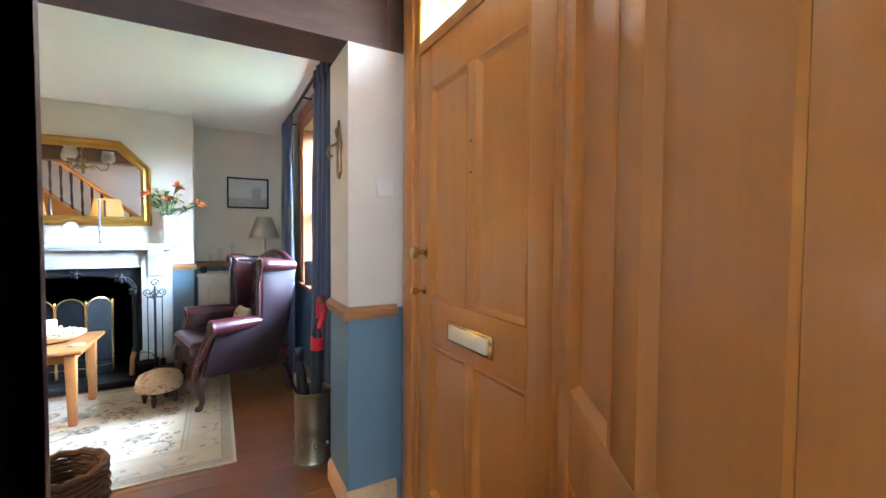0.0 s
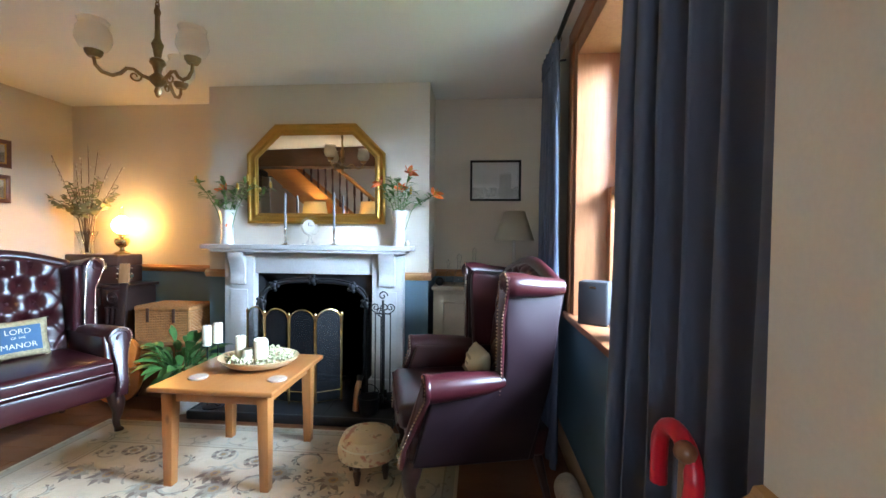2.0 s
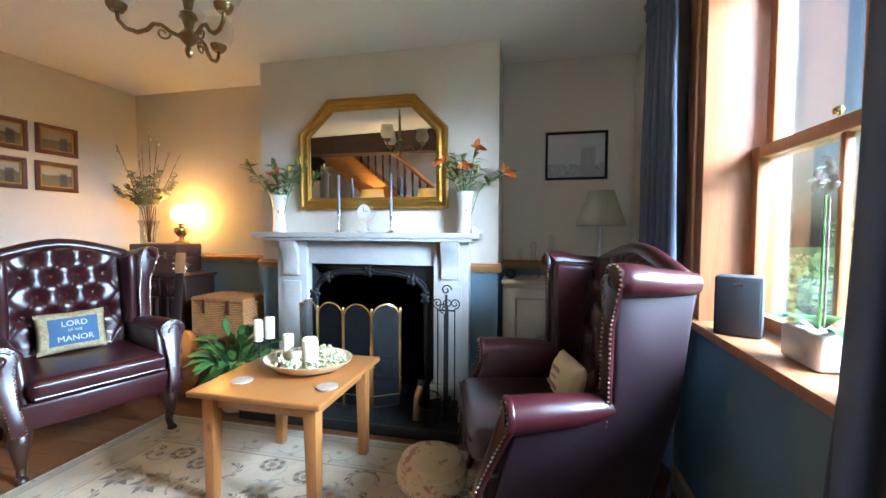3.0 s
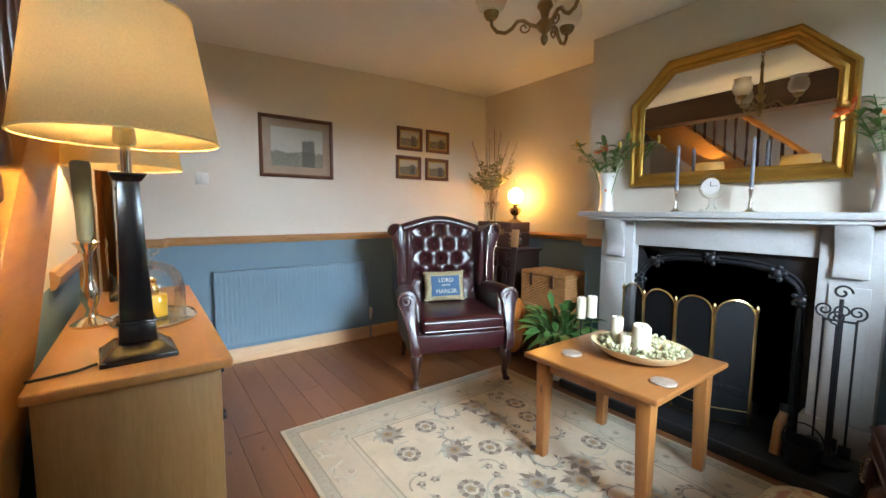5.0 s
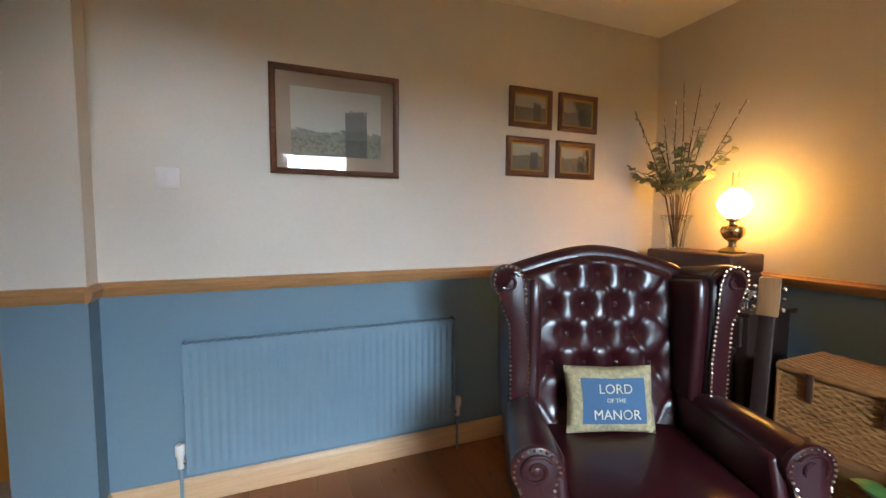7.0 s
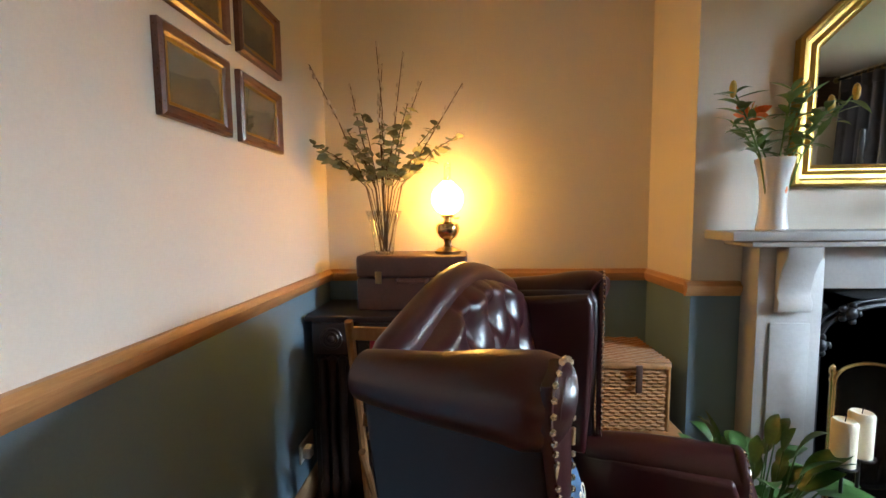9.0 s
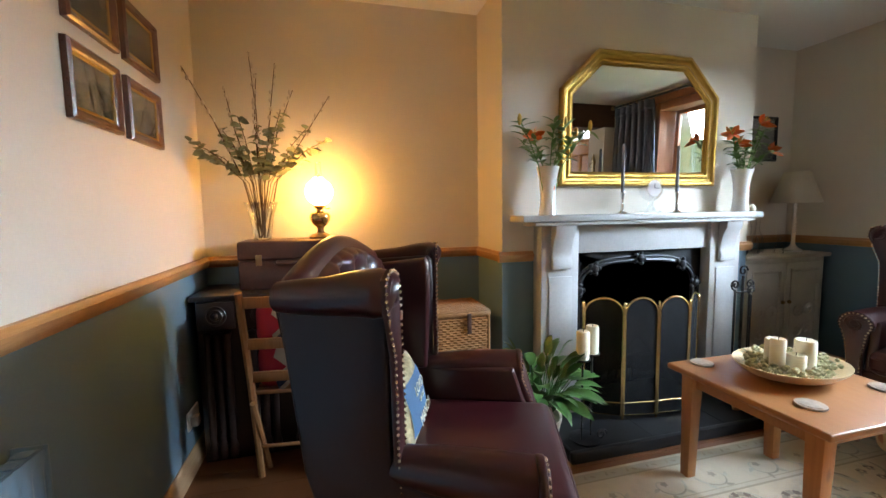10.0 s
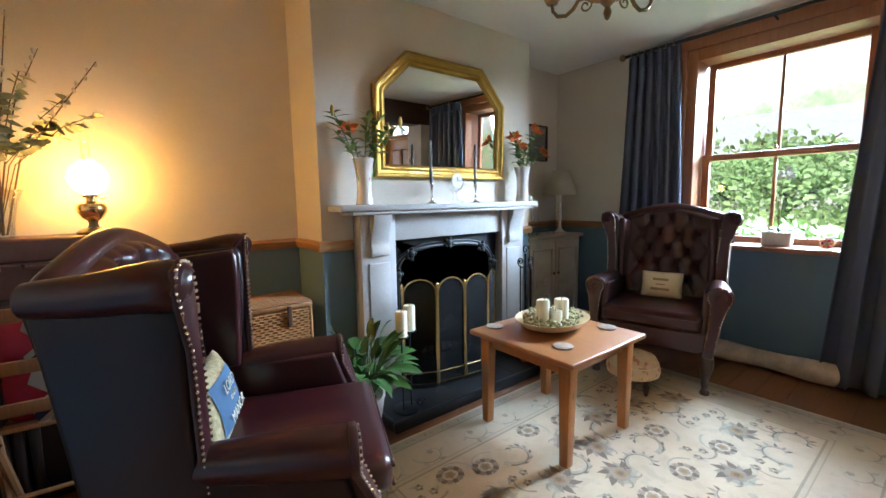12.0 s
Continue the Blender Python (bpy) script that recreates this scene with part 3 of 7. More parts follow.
def rail_run(p0, p1, out, kind, dz=0.0):
    """One length of dado rail or skirting from p0 to p1, standing out from the wall by out (unit vector)."""
    prof = [(0, 0.942), (0.012, 0.944), (0.018, 0.956), (0.024, 0.966), (0.026, 0.985), (0.016, 0.992), (0.012, 1.002), (0, 1.004)] \
        if kind == "dado" else [(0, 0), (0.018, 0), (0.018, 0.088), (0.012, 0.102), (0.004, 0.112), (0, 0.112)]
    b = bmesh.new()
    rings = [[b.verts.new((p[0] + out[0] * d, p[1] + out[1] * d, z + dz)) for d, z in prof] for p in (p0, p1)]
    n = len(prof)
    for j in range(n):
        b.faces.new((rings[0][j], rings[0][(j + 1) % n], rings[1][(j + 1) % n], rings[1][j]))
    b.faces.new(rings[0])
    b.faces.new(rings[1])
    return b


def trim(name, kind, runs, material, label, dz=0.0):
    th = tagged(new(name), label, "trim", "", "structure")
    for p0, p1, out in runs:
        part("rail" if kind == "dado" else "board", rail_run(p0, p1, out, kind, dz), material, th)


trim("dado_rail_west", "dado", [((W_X, -2.632), (W_X, N_Y), (1, 0)), ((-1.50, -2.89), (-1.50, -2.632), (1, 0)), ((CH_X, N_Y), (CH_X, 0.0), (-1, 0)),
                                ((1.79, 0.0), (1.79, N_Y), (1, 0)), ((E_X, -0.82), (E_X, N_Y), (-1, 0)),
                                ((E_X, -2.65), (E_X, -1.92), (-1, 0)), ((H_X, -4.08), (H_X, -4.07), (-1, 0))],
     M_PINE, "varnished pine dado rail")
trim("dado_rail_north", "dado", [((W_X, N_Y), (CH_X, N_Y), (0, -1)), ((1.79, N_Y), (E_X, N_Y), (0, -1)), ((CH_X - 0.026, 0.0), (0.20, 0.0), (0, -1)),
                                 ((1.61, 0.0), (1.816, 0.0), (0, -1)), ((W_X, -2.632), (-1.474, -2.632), (0, 1)),
                                 ((-0.62, SPAN_Y), (0.10, SPAN_Y), (0, 1)), ((W_X, S_Y), (1.73, S_Y), (0, 1))],
     M_PINE_X, "varnished pine dado rail")
trim("dado_rail_stub", "dado", [((2.515, -2.93), (2.515, -2.60), (-1, 0))], M_PINE, "varnished pine dado rail round the wall stub", -0.032)
trim("dado_rail_stub_end", "dado", [((2.489, -2.93), (2.75, -2.93), (0, -1))], M_PINE_X, "varnished pine dado rail round the wall stub", -0.032)
trim("baseboard_west", "skirting", [((W_X, -2.632), (W_X, N_Y), (1, 0)), ((-1.50, -2.89), (-1.50, -2.632), (1, 0)), ((CH_X, N_Y), (CH_X, 0.0), (-1, 0)),
                                    ((2.515, -2.93), (2.515, -2.60), (-1, 0)), ((E_X, -2.65), (E_X, N_Y), (-1, 0)), ((1.79, 0.0), (1.79, N_Y), (1, 0))],
     M_SKIRT, "pale pine skirting board with small dents")
trim("baseboard_north", "skirting", [((W_X, N_Y), (CH_X, N_Y), (0, -1)), ((1.79, N_Y), (E_X, N_Y), (0, -1)), ((CH_X - 0.018, 0.0), (0.17, 0.0), (0, -1)),
                                     ((1.62, 0.0), (1.808, 0.0), (0, -1)), ((2.497, -2.93), (2.75, -2.93), (0, -1)), ((W_X, -2.632), (-1.482, -2.632), (0, 1)),
                                     ((-0.62, SPAN_Y), (1.42, SPAN_Y), (0, 1)), ((W_X, S_Y), (1.73, S_Y), (0, 1))],
     M_SKIRT, "pale pine skirting board")


# ---- sash window ----
def sash_window():
    win = tagged(new("window_1"), "red-brown timber sash window with a wide sill board", "window", "", "structure")
    y0, y1, z0, z1 = -1.92, -0.82, 0.86, 2.33
    bm = bmesh.new()
    box(E_X - 0.02, E_X + 0.24, y1 - 0.075, y1, z0, z1 + 0.0, 0.004, bm=bm)
    box(E_X - 0.02, E_X + 0.24, y0, y0 + 0.075, z0, z1, 0.004, bm=bm)
    box(E_X - 0.02, E_X + 0.24, y0 + 0.075, y1 - 0.075, z1 - 0.085, z1, 0.004, bm=bm)
    part("window_frame", bm, M_SASH, win)
    bm = bmesh.new()
    for a, c in ((y1 - 0.003, y1 + 0.085), (y0 - 0.085, y0 + 0.003)):
        box(E_X - 0.032, E_X - 0.004, a, c, z0 - 0.03, z1 + 0.09, 0.006, bm=bm)
    box(E_X - 0.034, E_X - 0.004, y0 - 0.085, y1 + 0.085, z1 + 0.0, z1 + 0.09, 0.006, bm=bm)
    part("architrave", bm, M_SASH, win)
    part("window_sill", box(E_X - 0.05, E_X + 0.20, y0 - 0.06, y1 + 0.06, z0 - 0.03, z0 + 0.004, 0.006), M_SASH, win, "worn red-brown sill board")
    ya, yb = y0 + 0.08, y1 - 0.08
    ym = (ya + yb) / 2

    def sash(name, x, za, zb, label):
        bm = bmesh.new()
        box(x, x + 0.04, ya, ya + 0.05, za, zb, 0.004, bm=bm)
        box(x, x + 0.04, yb - 0.05, yb, za, zb, 0.004, bm=bm)
        box(x + 0.001, x + 0.039, ya + 0.05, yb - 0.05, zb - 0.045, zb, 0.004, bm=bm)
        box(x + 0.001, x + 0.039, ya + 0.05, yb - 0.05, za, za + 0.05, 0.004, bm=bm)
        s = part(name, bm, M_SASH, win, label)
        part("glazing_bar", box(x + 0.008, x + 0.032, ym - 0.011, ym + 0.011, za + 0.05, zb - 0.045, 0.004), M_SASH, s)
        for a, c in ((ya + 0.05, ym - 0.011), (ym + 0.011, yb - 0.05)):
            p = part("pane", box(x + 0.018, x + 0.022, a - 0.004, c + 0.004, za + 0.046, zb - 0.041), M_PANE, s)
            p.visible_shadow = False
        return s
    sash("upper_sash", E_X + 0.19, 1.50, 2.25, "upper sash with two panes")
    low = sash("lower_sash", E_X + 0.145, 0.868, 1.545, "lower sash with two panes")
    part("sash_lock", ball((E_X + 0.14, -1.37, 1.56), 0.014), M_BRASS, low, "brass sash lock")


sash_window()


def fold_curtain(name, y_top, y_bot, z0, z1, x, folds, amp, label, lean=0.0):
    """A pleated curtain hung from a pole; y ranges at the top and at the foot."""
    th = thing(name, label, "curtain", group="window curtains")

    def f(u, v):
        y = (y_top[0] + (y_top[1] - y_top[0]) * u) * (1 - v) + (y_bot[0] + (y_bot[1] - y_bot[0]) * u) * v
        ph = u * folds * 2 * math.pi
        a = amp * (0.55 + 0.45 * v) * (0.8 + 0.35 * math.sin(3.1 * u + 1))
        xx = x + lean * v + a * math.sin(ph + 0.5 * math.sin(4 * v + 5 * u)) + 0.008 * noise.noise((u * 9, v * 5, 3))
        yy = y + 0.3 * a * math.sin(2 * ph + 0.7)
        return (xx, yy, z1 + (z0 - z1) * v)
    bm = sheet(f, folds * 14, 26)
    ob = part("drape", bm, M_CURTAIN, th, smooth=80)
    ob.modifiers.new("thickness", 'SOLIDIFY').thickness = 0.006

    def g(u, v):
        p = f(u, v * 0.045)
        return (p[0] - 0.009 if p[0] < x else p[0] - 0.004, p[1], p[2] + 0.012)
    part("pleated_heading", sheet(g, folds * 14, 4), M_CURTAIN, th, smooth=80).modifiers.new("thickness", 'SOLIDIFY').thickness = 0.004
    return th


fold_curtain("curtain", (-0.40, -0.80), (-0.30, -0.90), 0.02, 2.37, 2.60, 6, 0.042, "long slate-grey lined curtain with soft folds, drawn back beside the window")
fold_curtain("curtain", (-1.88, -2.50), (-1.75, -2.55), 0.02, 2.37, 2.60, 6, 0.050, "long slate-grey lined curtain hanging beside the wall stub")
pole = thing("curtain_pole", "dark curtain pole with ball finials above the window", "curtain pole")
part("pole", tube([(2.60, -0.36, 2.40), (2.60, -2.545, 2.40)], 0.013, 12), M_BLACK, pole)
for y in (-0.335, -2.562):
    part("finial", ball((2.60, y, 2.40), 0.027, 12), M_OLDBRASS, pole)
for y in (-0.5, -1.37, -2.50):
    part("bracket", tube([(2.60, y, 2.385), (2.65, y, 2.38), (2.70, y, 2.385)], 0.007, 8), M_BLACK, pole)
for i in range(14):
    y = (-0.42 - 0.055 * i) if i < 7 else (-2.0 - 0.06 * (i - 7))
    part("ring", tube([(2.60 + 0.02 * math.cos(a), y, 2.395 + 0.02 * math.sin(a)) for a in [k * math.pi / 6 for k in range(13)]], 0.0035, 6), M_OLDBRASS, pole)


# ---- front door ----
def panel_door(th_name, label, w, h, rails, muntin, material, kind="structure", thick=0.044):
    """A panelled door in its own x (width) z (height) plane, face towards -y; rails: (z0, z1) of the openings."""
    d = tagged(new(th_name), label, "door", "", kind)
    st = 0.105
    bm = bmesh.new()
    box(0, st, 0, thick, 0, h, 0.003, bm=bm)
    box(w - st, w, 0, thick, 0, h, 0.003, bm=bm)
    zs = [0] + [v for r in rails for v in r] + [h]
    for z0, z1 in zip(zs[::2], zs[1::2]):
        box(st, w - st, 0.0005, thick - 0.0005, z0, z1, 0.003, bm=bm)
    part("stiles_and_rails", bm, material, d)
    cols = [(st, w / 2 - muntin / 2), (w / 2 + muntin / 2, w - st)] if muntin else [(st, w - st)]
    for z0, z1 in rails:
        if muntin:
            part("muntin", box(w / 2 - muntin / 2, w / 2 + muntin / 2, 0.001, thick - 0.001, z0, z1, 0.003), material, d)
        for a, c in cols:
            p = part("panel", box(a - 0.004, c + 0.004, 0.014, thick - 0.014, z0 - 0.004, z1 + 0.004), material, d)
            for front in (True, False):
                place = (lambda u, v, q: (u, 0.014 - q, v)) if front else (lambda u, v, q: (u, thick - 0.014 + q, v))
                part("moulding", frame_sweep([(a, z0), (c, z0), (c, z1), (a, z1)], [(0, 0), (0, 0.013), (0.006, 0.016), (0.014, 0.009), (0.022, 0.003), (0.024, 0)], place), material, p)
    return d


DY0, DY1 = -3.96, -3.14
door = panel_door("door_1", "varnished oak front door with four panels, closed, brass letterbox", DY1 - DY0 - 0.001, 2.075,
                  [(0.20, 0.84), (1.03, 1.91)], 0.05, M_DOOR)
door.matrix_world = pose(2.774, DY1 - 0.0005, 0.006, 0, 0, -90)
LW = DY1 - DY0 - 0.001
lb = part("letterbox", box(LW / 2 - 0.15, LW / 2 + 0.15, -0.009, 0.0, 0.893, 0.970, 0.003), M_BRASS, door, "polished brass letterbox")
part("flap", box(LW / 2 - 0.125, LW / 2 + 0.125, -0.017, -0.009, 0.904, 0.958, 0.003), M_FLAP, lb, "bright letterbox flap")
for z, r in ((1.225, 0.027), (1.06, 0.015)):
    k = lathe([(0.0, 0.0), (r * 1.15, 0.0), (r * 1.15, 0.006), (r * 0.45, 0.012), (r * 0.4, 0.03), (r * 0.9, 0.04), (r, 0.05), (r * 0.85, 0.062), (0.0, 0.066)], 20)
    bmesh.ops.transform(k, matrix=pose(0.055, 0, z, 90, 0, 0), verts=k.verts)
    part("door_knob" if r > 0.02 else "thumb_turn", k, M_BRASS, door, "brass knob")
for z in (1.63, 1.52):
    part("screw_hole", box(LW / 2 - 0.006, LW / 2 + 0.006, -0.002, 0.0008, z - 0.003, z + 0.003, 0.001), M_BLACK, door)
df = tagged(new("door_frame_1"), "varnished oak frame of the front door with a glazed fanlight", "door frame", "", "structure")
bm = bmesh.new()
for a, c in ((DY0 - 0.06, DY0), (DY1, DY1 + 0.06)):
    box(H_X - 0.015, H_X + 0.12, a, c, 0, 2.385, 0.004, bm=bm)
box(H_X - 0.014, H_X + 0.12, DY0, DY1, 2.085, 2.135, 0.004, bm=bm)
box(H_X - 0.014, H_X + 0.12, DY0, DY1, 2.335, 2.385, 0.004, bm=bm)
part("jambs", bm, M_DOOR, df)
stop = bmesh.new()
for a, c in ((DY0, DY0 + 0.02), (DY1 - 0.02, DY1)):
    box(2.838, 2.868, a, c, 0, 2.084, 0.002, bm=stop)
part("door_stop", stop, M_DOOR, df)
bm = bmesh.new()
for a, c in ((DY0 - 0.105, DY0 - 0.045), (DY1 + 0.045, DY1 + 0.145)):
    box(H_X - 0.03, H_X - 0.004, a, c, 0, 2.44, 0.006, bm=bm)
part("architrave", bm, M_DOOR, df)
fp = part("fanlight_pane", box(H_X + 0.05, H_X + 0.056, DY0, DY1, 2.135, 2.335), M_PANE, df, "clear fanlight glass")
fp.visible_shadow = False
# door to the back room, standing open towards the front wall
door2 = panel_door("door_2", "varnished pine inner door, standing open", 0.78, 1.98, [(0.22, 0.80), (0.98, 1.84)], 0.09, M_DOOR)
door2.matrix_world = pose(2.672, -4.085, 0.008, 0, 0, 237)
df2 = tagged(new("door_frame_2"), "dark varnished door lining of the inner doorway", "door frame", "", "structure")
bm = bmesh.new()
for a, c in ((1.76, 1.80), (2.70, 2.74)):
    box(a, c, S_Y - 0.14, S_Y + 0.02, 0, 2.06, 0.004, bm=bm)
box(1.80, 2.70, S_Y - 0.14, S_Y + 0.02, 2.02, 2.06, 0.004, bm=bm)
part("lining", bm, M_NEWEL, df2)
# light switch on the wall stub, and the blank plate on the west wall
sw = thing("light_switch", "white plastic double rocker light switch", "light switch")
part("plate", box(2.648, 2.732, -2.939, -2.9305, 1.485, 1.567, 0.003), M_PLASTIC, sw)
for x in (2.675, 2.705):
    part("rocker", box(x - 0.008, x + 0.008, -2.943, -2.939, 1.515, 1.542, 0.002), M_PLASTIC, sw)
sw = thing("switch_plate", "white plastic switch plate on the cream wall", "light switch")
part("plate", box(W_X + 0.0005, W_X + 0.009, -2.42, -2.335, 1.39, 1.475, 0.003), M_PLASTIC, sw)
part("rocker", box(W_X + 0.009, W_X + 0.012, -2.388, -2.367, 1.42, 1.447, 0.001), M_PLASTIC, sw)


# ---- staircase ----
stair = thing("staircase", "pine staircase with dark turned newel, balusters and an orange-stained string", "staircase")
RISE, GO, SX = 0.192, 0.225, 1.40
for i in range(12):
    x = SX - GO * i
    part("tread", box(x - GO - 0.02, x + 0.02, -3.93, SPAN_Y - 0.062, RISE * (i + 1) - 0.03, RISE * (i + 1), 0.006), M_STRING, stair)
    part("riser", box(x - 0.016, x, -3.93, SPAN_Y - 0.062, RISE * i, RISE * (i + 1) - 0.03), M_STRING, stair)
k = RISE / GO
sl = lambda x: (SX - x) * k
part("outer_string", prism([(1.47, 0.0), (1.47, 0.42), (-1.17, sl(-1.17) + 0.46), (-1.17, sl(-1.17) + 0.02), (1.42, 0.0)], 'xz', SPAN_Y - 0.06, SPAN_Y + 0.012, 0.004), M_STRING, stair,
     "orange-stained pine string")
part("wall_string", prism([(1.47, 0.0), (1.47, 0.30), (-1.17, sl(-1.17) + 0.30), (-1.17, sl(-1.17) - 0.04), (1.36, 0.0)], 'xz', -3.97, -3.935, 0.004), M_STRING, stair)
part("spandrel", prism([(1.36, 0.004), (-0.62, sl(-0.62) + 0.03), (-0.62, 0.004)], 'xz', SPAN_Y - 0.05, SPAN_Y), M_WALL, stair, "cream and blue plastered panel under the stairs")
bm = lathe([(0.0, 0.0), (0.052, 0.0), (0.052, 0.42), (0.046, 0.45), (0.036, 0.47), (0.044, 0.50), (0.036, 0.53), (0.046, 0.60), (0.050, 0.74), (0.044, 0.92), (0.036, 1.0),
            (0.046, 1.02), (0.036, 1.04), (0.042, 1.06), (0.040, 1.28), (0.036, 1.315), (0.054, 1.335), (0.062, 1.36), (0.058, 1.39), (0.035, 1.405), (0.0, 1.41)], 24, (1.445, -3.07, 0))
part("newel_post", bm, M_NEWEL, stair, "dark turned newel post with a round cap")
for i in range(11):
    for o in (0.05, 0.16):
        x = SX - 0.05 - GO * i - o
        b0, b1 = sl(x) + 0.44, sl(x) + 1.0
        part("baluster", lathe([(0.0, b0), (0.018, b0), (0.018, b0 + 0.08), (0.012, b0 + 0.11), (0.018, b0 + 0.18), (0.011, b0 + 0.32), (0.018, b0 + 0.42), (0.018, b1), (0.0, b1)], 10,
                               (x, SPAN_Y - 0.024, 0)), M_NEWEL, stair)
part("handrail", tube([(1.41, -3.05, sl(1.44) + 1.16), (1.2, SPAN_Y - 0.024, sl(1.2) + 1.02), (-1.15, SPAN_Y - 0.024, sl(-1.15) + 1.02)], 0.032, 12), M_STRING, stair)
# boxed-in upper flight over the passage
structure("stair_bulkhead", box(W_X + 0.0, -1.17, -3.95, SPAN_Y - 0.06, 2.16, CEIL - 0.002), M_DARKPANEL, "dark boxed underside of the upper stairs", category="panel")
structure("passage_header", box(W_X + 0.002, W_X + 0.03, -3.75, -2.895, 1.90, 2.24), M_DARKPANEL, "dark stained board above the passage opening", category="panel")
# passage doors and linings seen through the opening
PX = W_X - 0.62
pd = panel_door("door_3", "brown varnished passage door, closed", 0.50, 1.90, [(0.2, 0.8), (0.95, 1.75)], 0.0, M_DOOR)
pd.matrix_world = pose(PX, -2.42, 0.005, 0, 0, -90)
for k, (x, y0, y1, z) in enumerate(((PX - 0.06, -3.02, -2.925, 1.98), (PX + 0.12, -3.14, -3.03, 1.98), (PX + 0.04, -3.36, -3.16, 1.96))):
    j = tagged(new("door_frame"), "brown varnished passage door lining", "door frame", "", "structure")
    part("upright", box(x, x + 0.10, y0, y1, 0, z, 0.006), M_DOOR, j)
    part("bead", box(x + 0.10, x + 0.114, y0 + 0.02, y0 + 0.045, 0, z - 0.002, 0.003), M_DOOR, j)
j = tagged(new("door_frame"), "brown varnished lintel over the passage door", "door frame", "", "structure")
part("lintel", box(PX + 0.02, PX + 0.12, -4.2, -3.365, 1.86, 1.96, 0.006), M_DOOR, j)
st = thing("side_table", "dark wooden side table in the passage", "table")
part("top", box(W_X - 1.5, W_X - 1.2, -3.72, -3.25, 0.68, 0.71, 0.005), M_DARKWOOD, st)
for x in (W_X - 1.48, W_X - 1.24):
    for y in (-3.70, -3.29):
        part("leg", box(x, x + 0.03, y, y + 0.03, 0.0, 0.68, 0.003), M_DARKWOOD, st)


# ---- fireplace ----
def fireplace():
    fs = thing("fire_surround", "worn grey-white painted wooden fire surround with scrolled corbels", "fireplace")
    part("mantel_shelf", box(0.055, 1.688, -0.185, -0.002, 1.172, 1.207, 0.007), M_MANTEL, fs)
    part("shelf_moulding", box(0.13, 1.64, -0.172, -0.002, 1.15, 1.171, 0.006), M_MANTEL, fs)
    part("frieze", box(0.40, 1.40, -0.075, -0.002, 0.985, 1.149, 0.004), M_MANTEL, fs)
    for x0, x1 in ((0.205, 0.44), (1.375, 1.61)):
        part("pilaster", box(x0, x1, -0.10, -0.002, 0.058, 1.149, 0.005), M_MANTEL, fs)
        part("plinth", box(x0 - 0.02, x1 + 0.02, -0.125, -0.003, 0.0585, 0.20, 0.005), M_MANTEL, fs)
        part("pilaster_panel", box(x0 + 0.045, x1 - 0.045, -0.108, -0.099, 0.26, 0.86, 0.004), M_MANTEL, fs)
        poly = [(-0.101, 0.90), (-0.125, 0.905), (-0.13, 0.94), (-0.118, 0.965), (-0.122, 1.0), (-0.132, 1.05), (-0.148, 1.09), (-0.16, 1.11), (-0.164, 1.149), (-0.101, 1.149)]
        part("corbel", prism(poly, 'yz', x0 + 0.055, x1 - 0.055, 0.008), M_MANTEL, fs)
    # cast-iron insert with its arched opening
    ins = thing("fireplace_insert", "black cast-iron fireplace insert with an ornate arch", "fireplace")
    cx = 0.893

    def arch_at(r, rise, spring):
        """A flat-topped arch with well rounded shoulders."""
        pts = []
        for i in range(29):
            a = math.pi * i / 28
            q = lambda v, e: math.copysign(abs(v) ** e, v)
            pts.append((cx + r * q(math.cos(a), 0.62), spring + rise * q(math.sin(a), 0.62) + 0.035 * math.sin(a) ** 2))
        return pts
    arch = arch_at(0.395, 0.13, 0.74)
    inner = [(cx - 0.395, 0.06), *reversed(arch), (cx + 0.395, 0.06)]
    b = bmesh.new()
    loop = [(1.374, 0.06), (1.374, 0.985), (0.441, 0.985), (0.441, 0.06)] + inner
    n = len(loop)
    f = [b.verts.new((x, -0.03, z)) for x, z in loop]
    g = [b.verts.new((x, 0.02, z)) for x, z in loop]
    b.faces.new(f)
    b.faces.new(g)
    for i in range(n):
        b.faces.new((f[i], f[(i + 1) % n], g[(i + 1) % n], g[i]))
    bmesh.ops.triangulate(b, faces=b.faces)
    part("front_plate", b, M_BLACK, ins)
    for r, rise, w in ((0.415, 0.148, 0.013), (0.436, 0.170, 0.007)):
        ring = list(reversed(arch_at(r, rise, 0.74)))
        part("arch_moulding", tube([(cx - r, -0.04, 0.07)] + [(x, -0.04, z) for x, z in ring] + [(cx + r, -0.04, 0.07)], w, 8), M_BLACK, ins)
    for x, z in ((cx, 0.935), (cx - 0.315, 0.885), (cx + 0.315, 0.885), (cx - 0.42, 0.76), (cx + 0.42, 0.76)):
        bm = ball((x, -0.06, z), 0.026, 10, squash=(1, 0.6, 1))
        for a in range(5):
            ball((x + 0.032 * math.cos(a * 1.257), -0.055, z + 0.032 * math.sin(a * 1.257)), 0.015, 8, bm, (1, 0.7, 1))
        part("rosette", bm, M_BLACK, ins)
    for x0, x1, lean in ((FX0 + 0.001, FX0 + 0.03, 0.18), (FX1 - 0.03, FX1 - 0.001, -0.18)):
        part("cheek", prism([(x0, 0.021), (x1, 0.021), (x1 + lean, 0.36), (x0 + lean, 0.36)], 'xy', 0.062, 0.96), M_BLACK, ins)
    part("hood", prism([(0.021, 0.97), (0.36, 0.80), (0.36, 0.83), (0.021, 0.999)], 'yz', FX0 + 0.02, FX1 - 0.02), M_BLACK, ins)
    bm = bmesh.new()
    for i in range(9):
        x = cx - 0.24 + 0.06 * i
        tube([(x, 0.06, 0.14), (x, 0.04, 0.28)], 0.008, 6, bm)
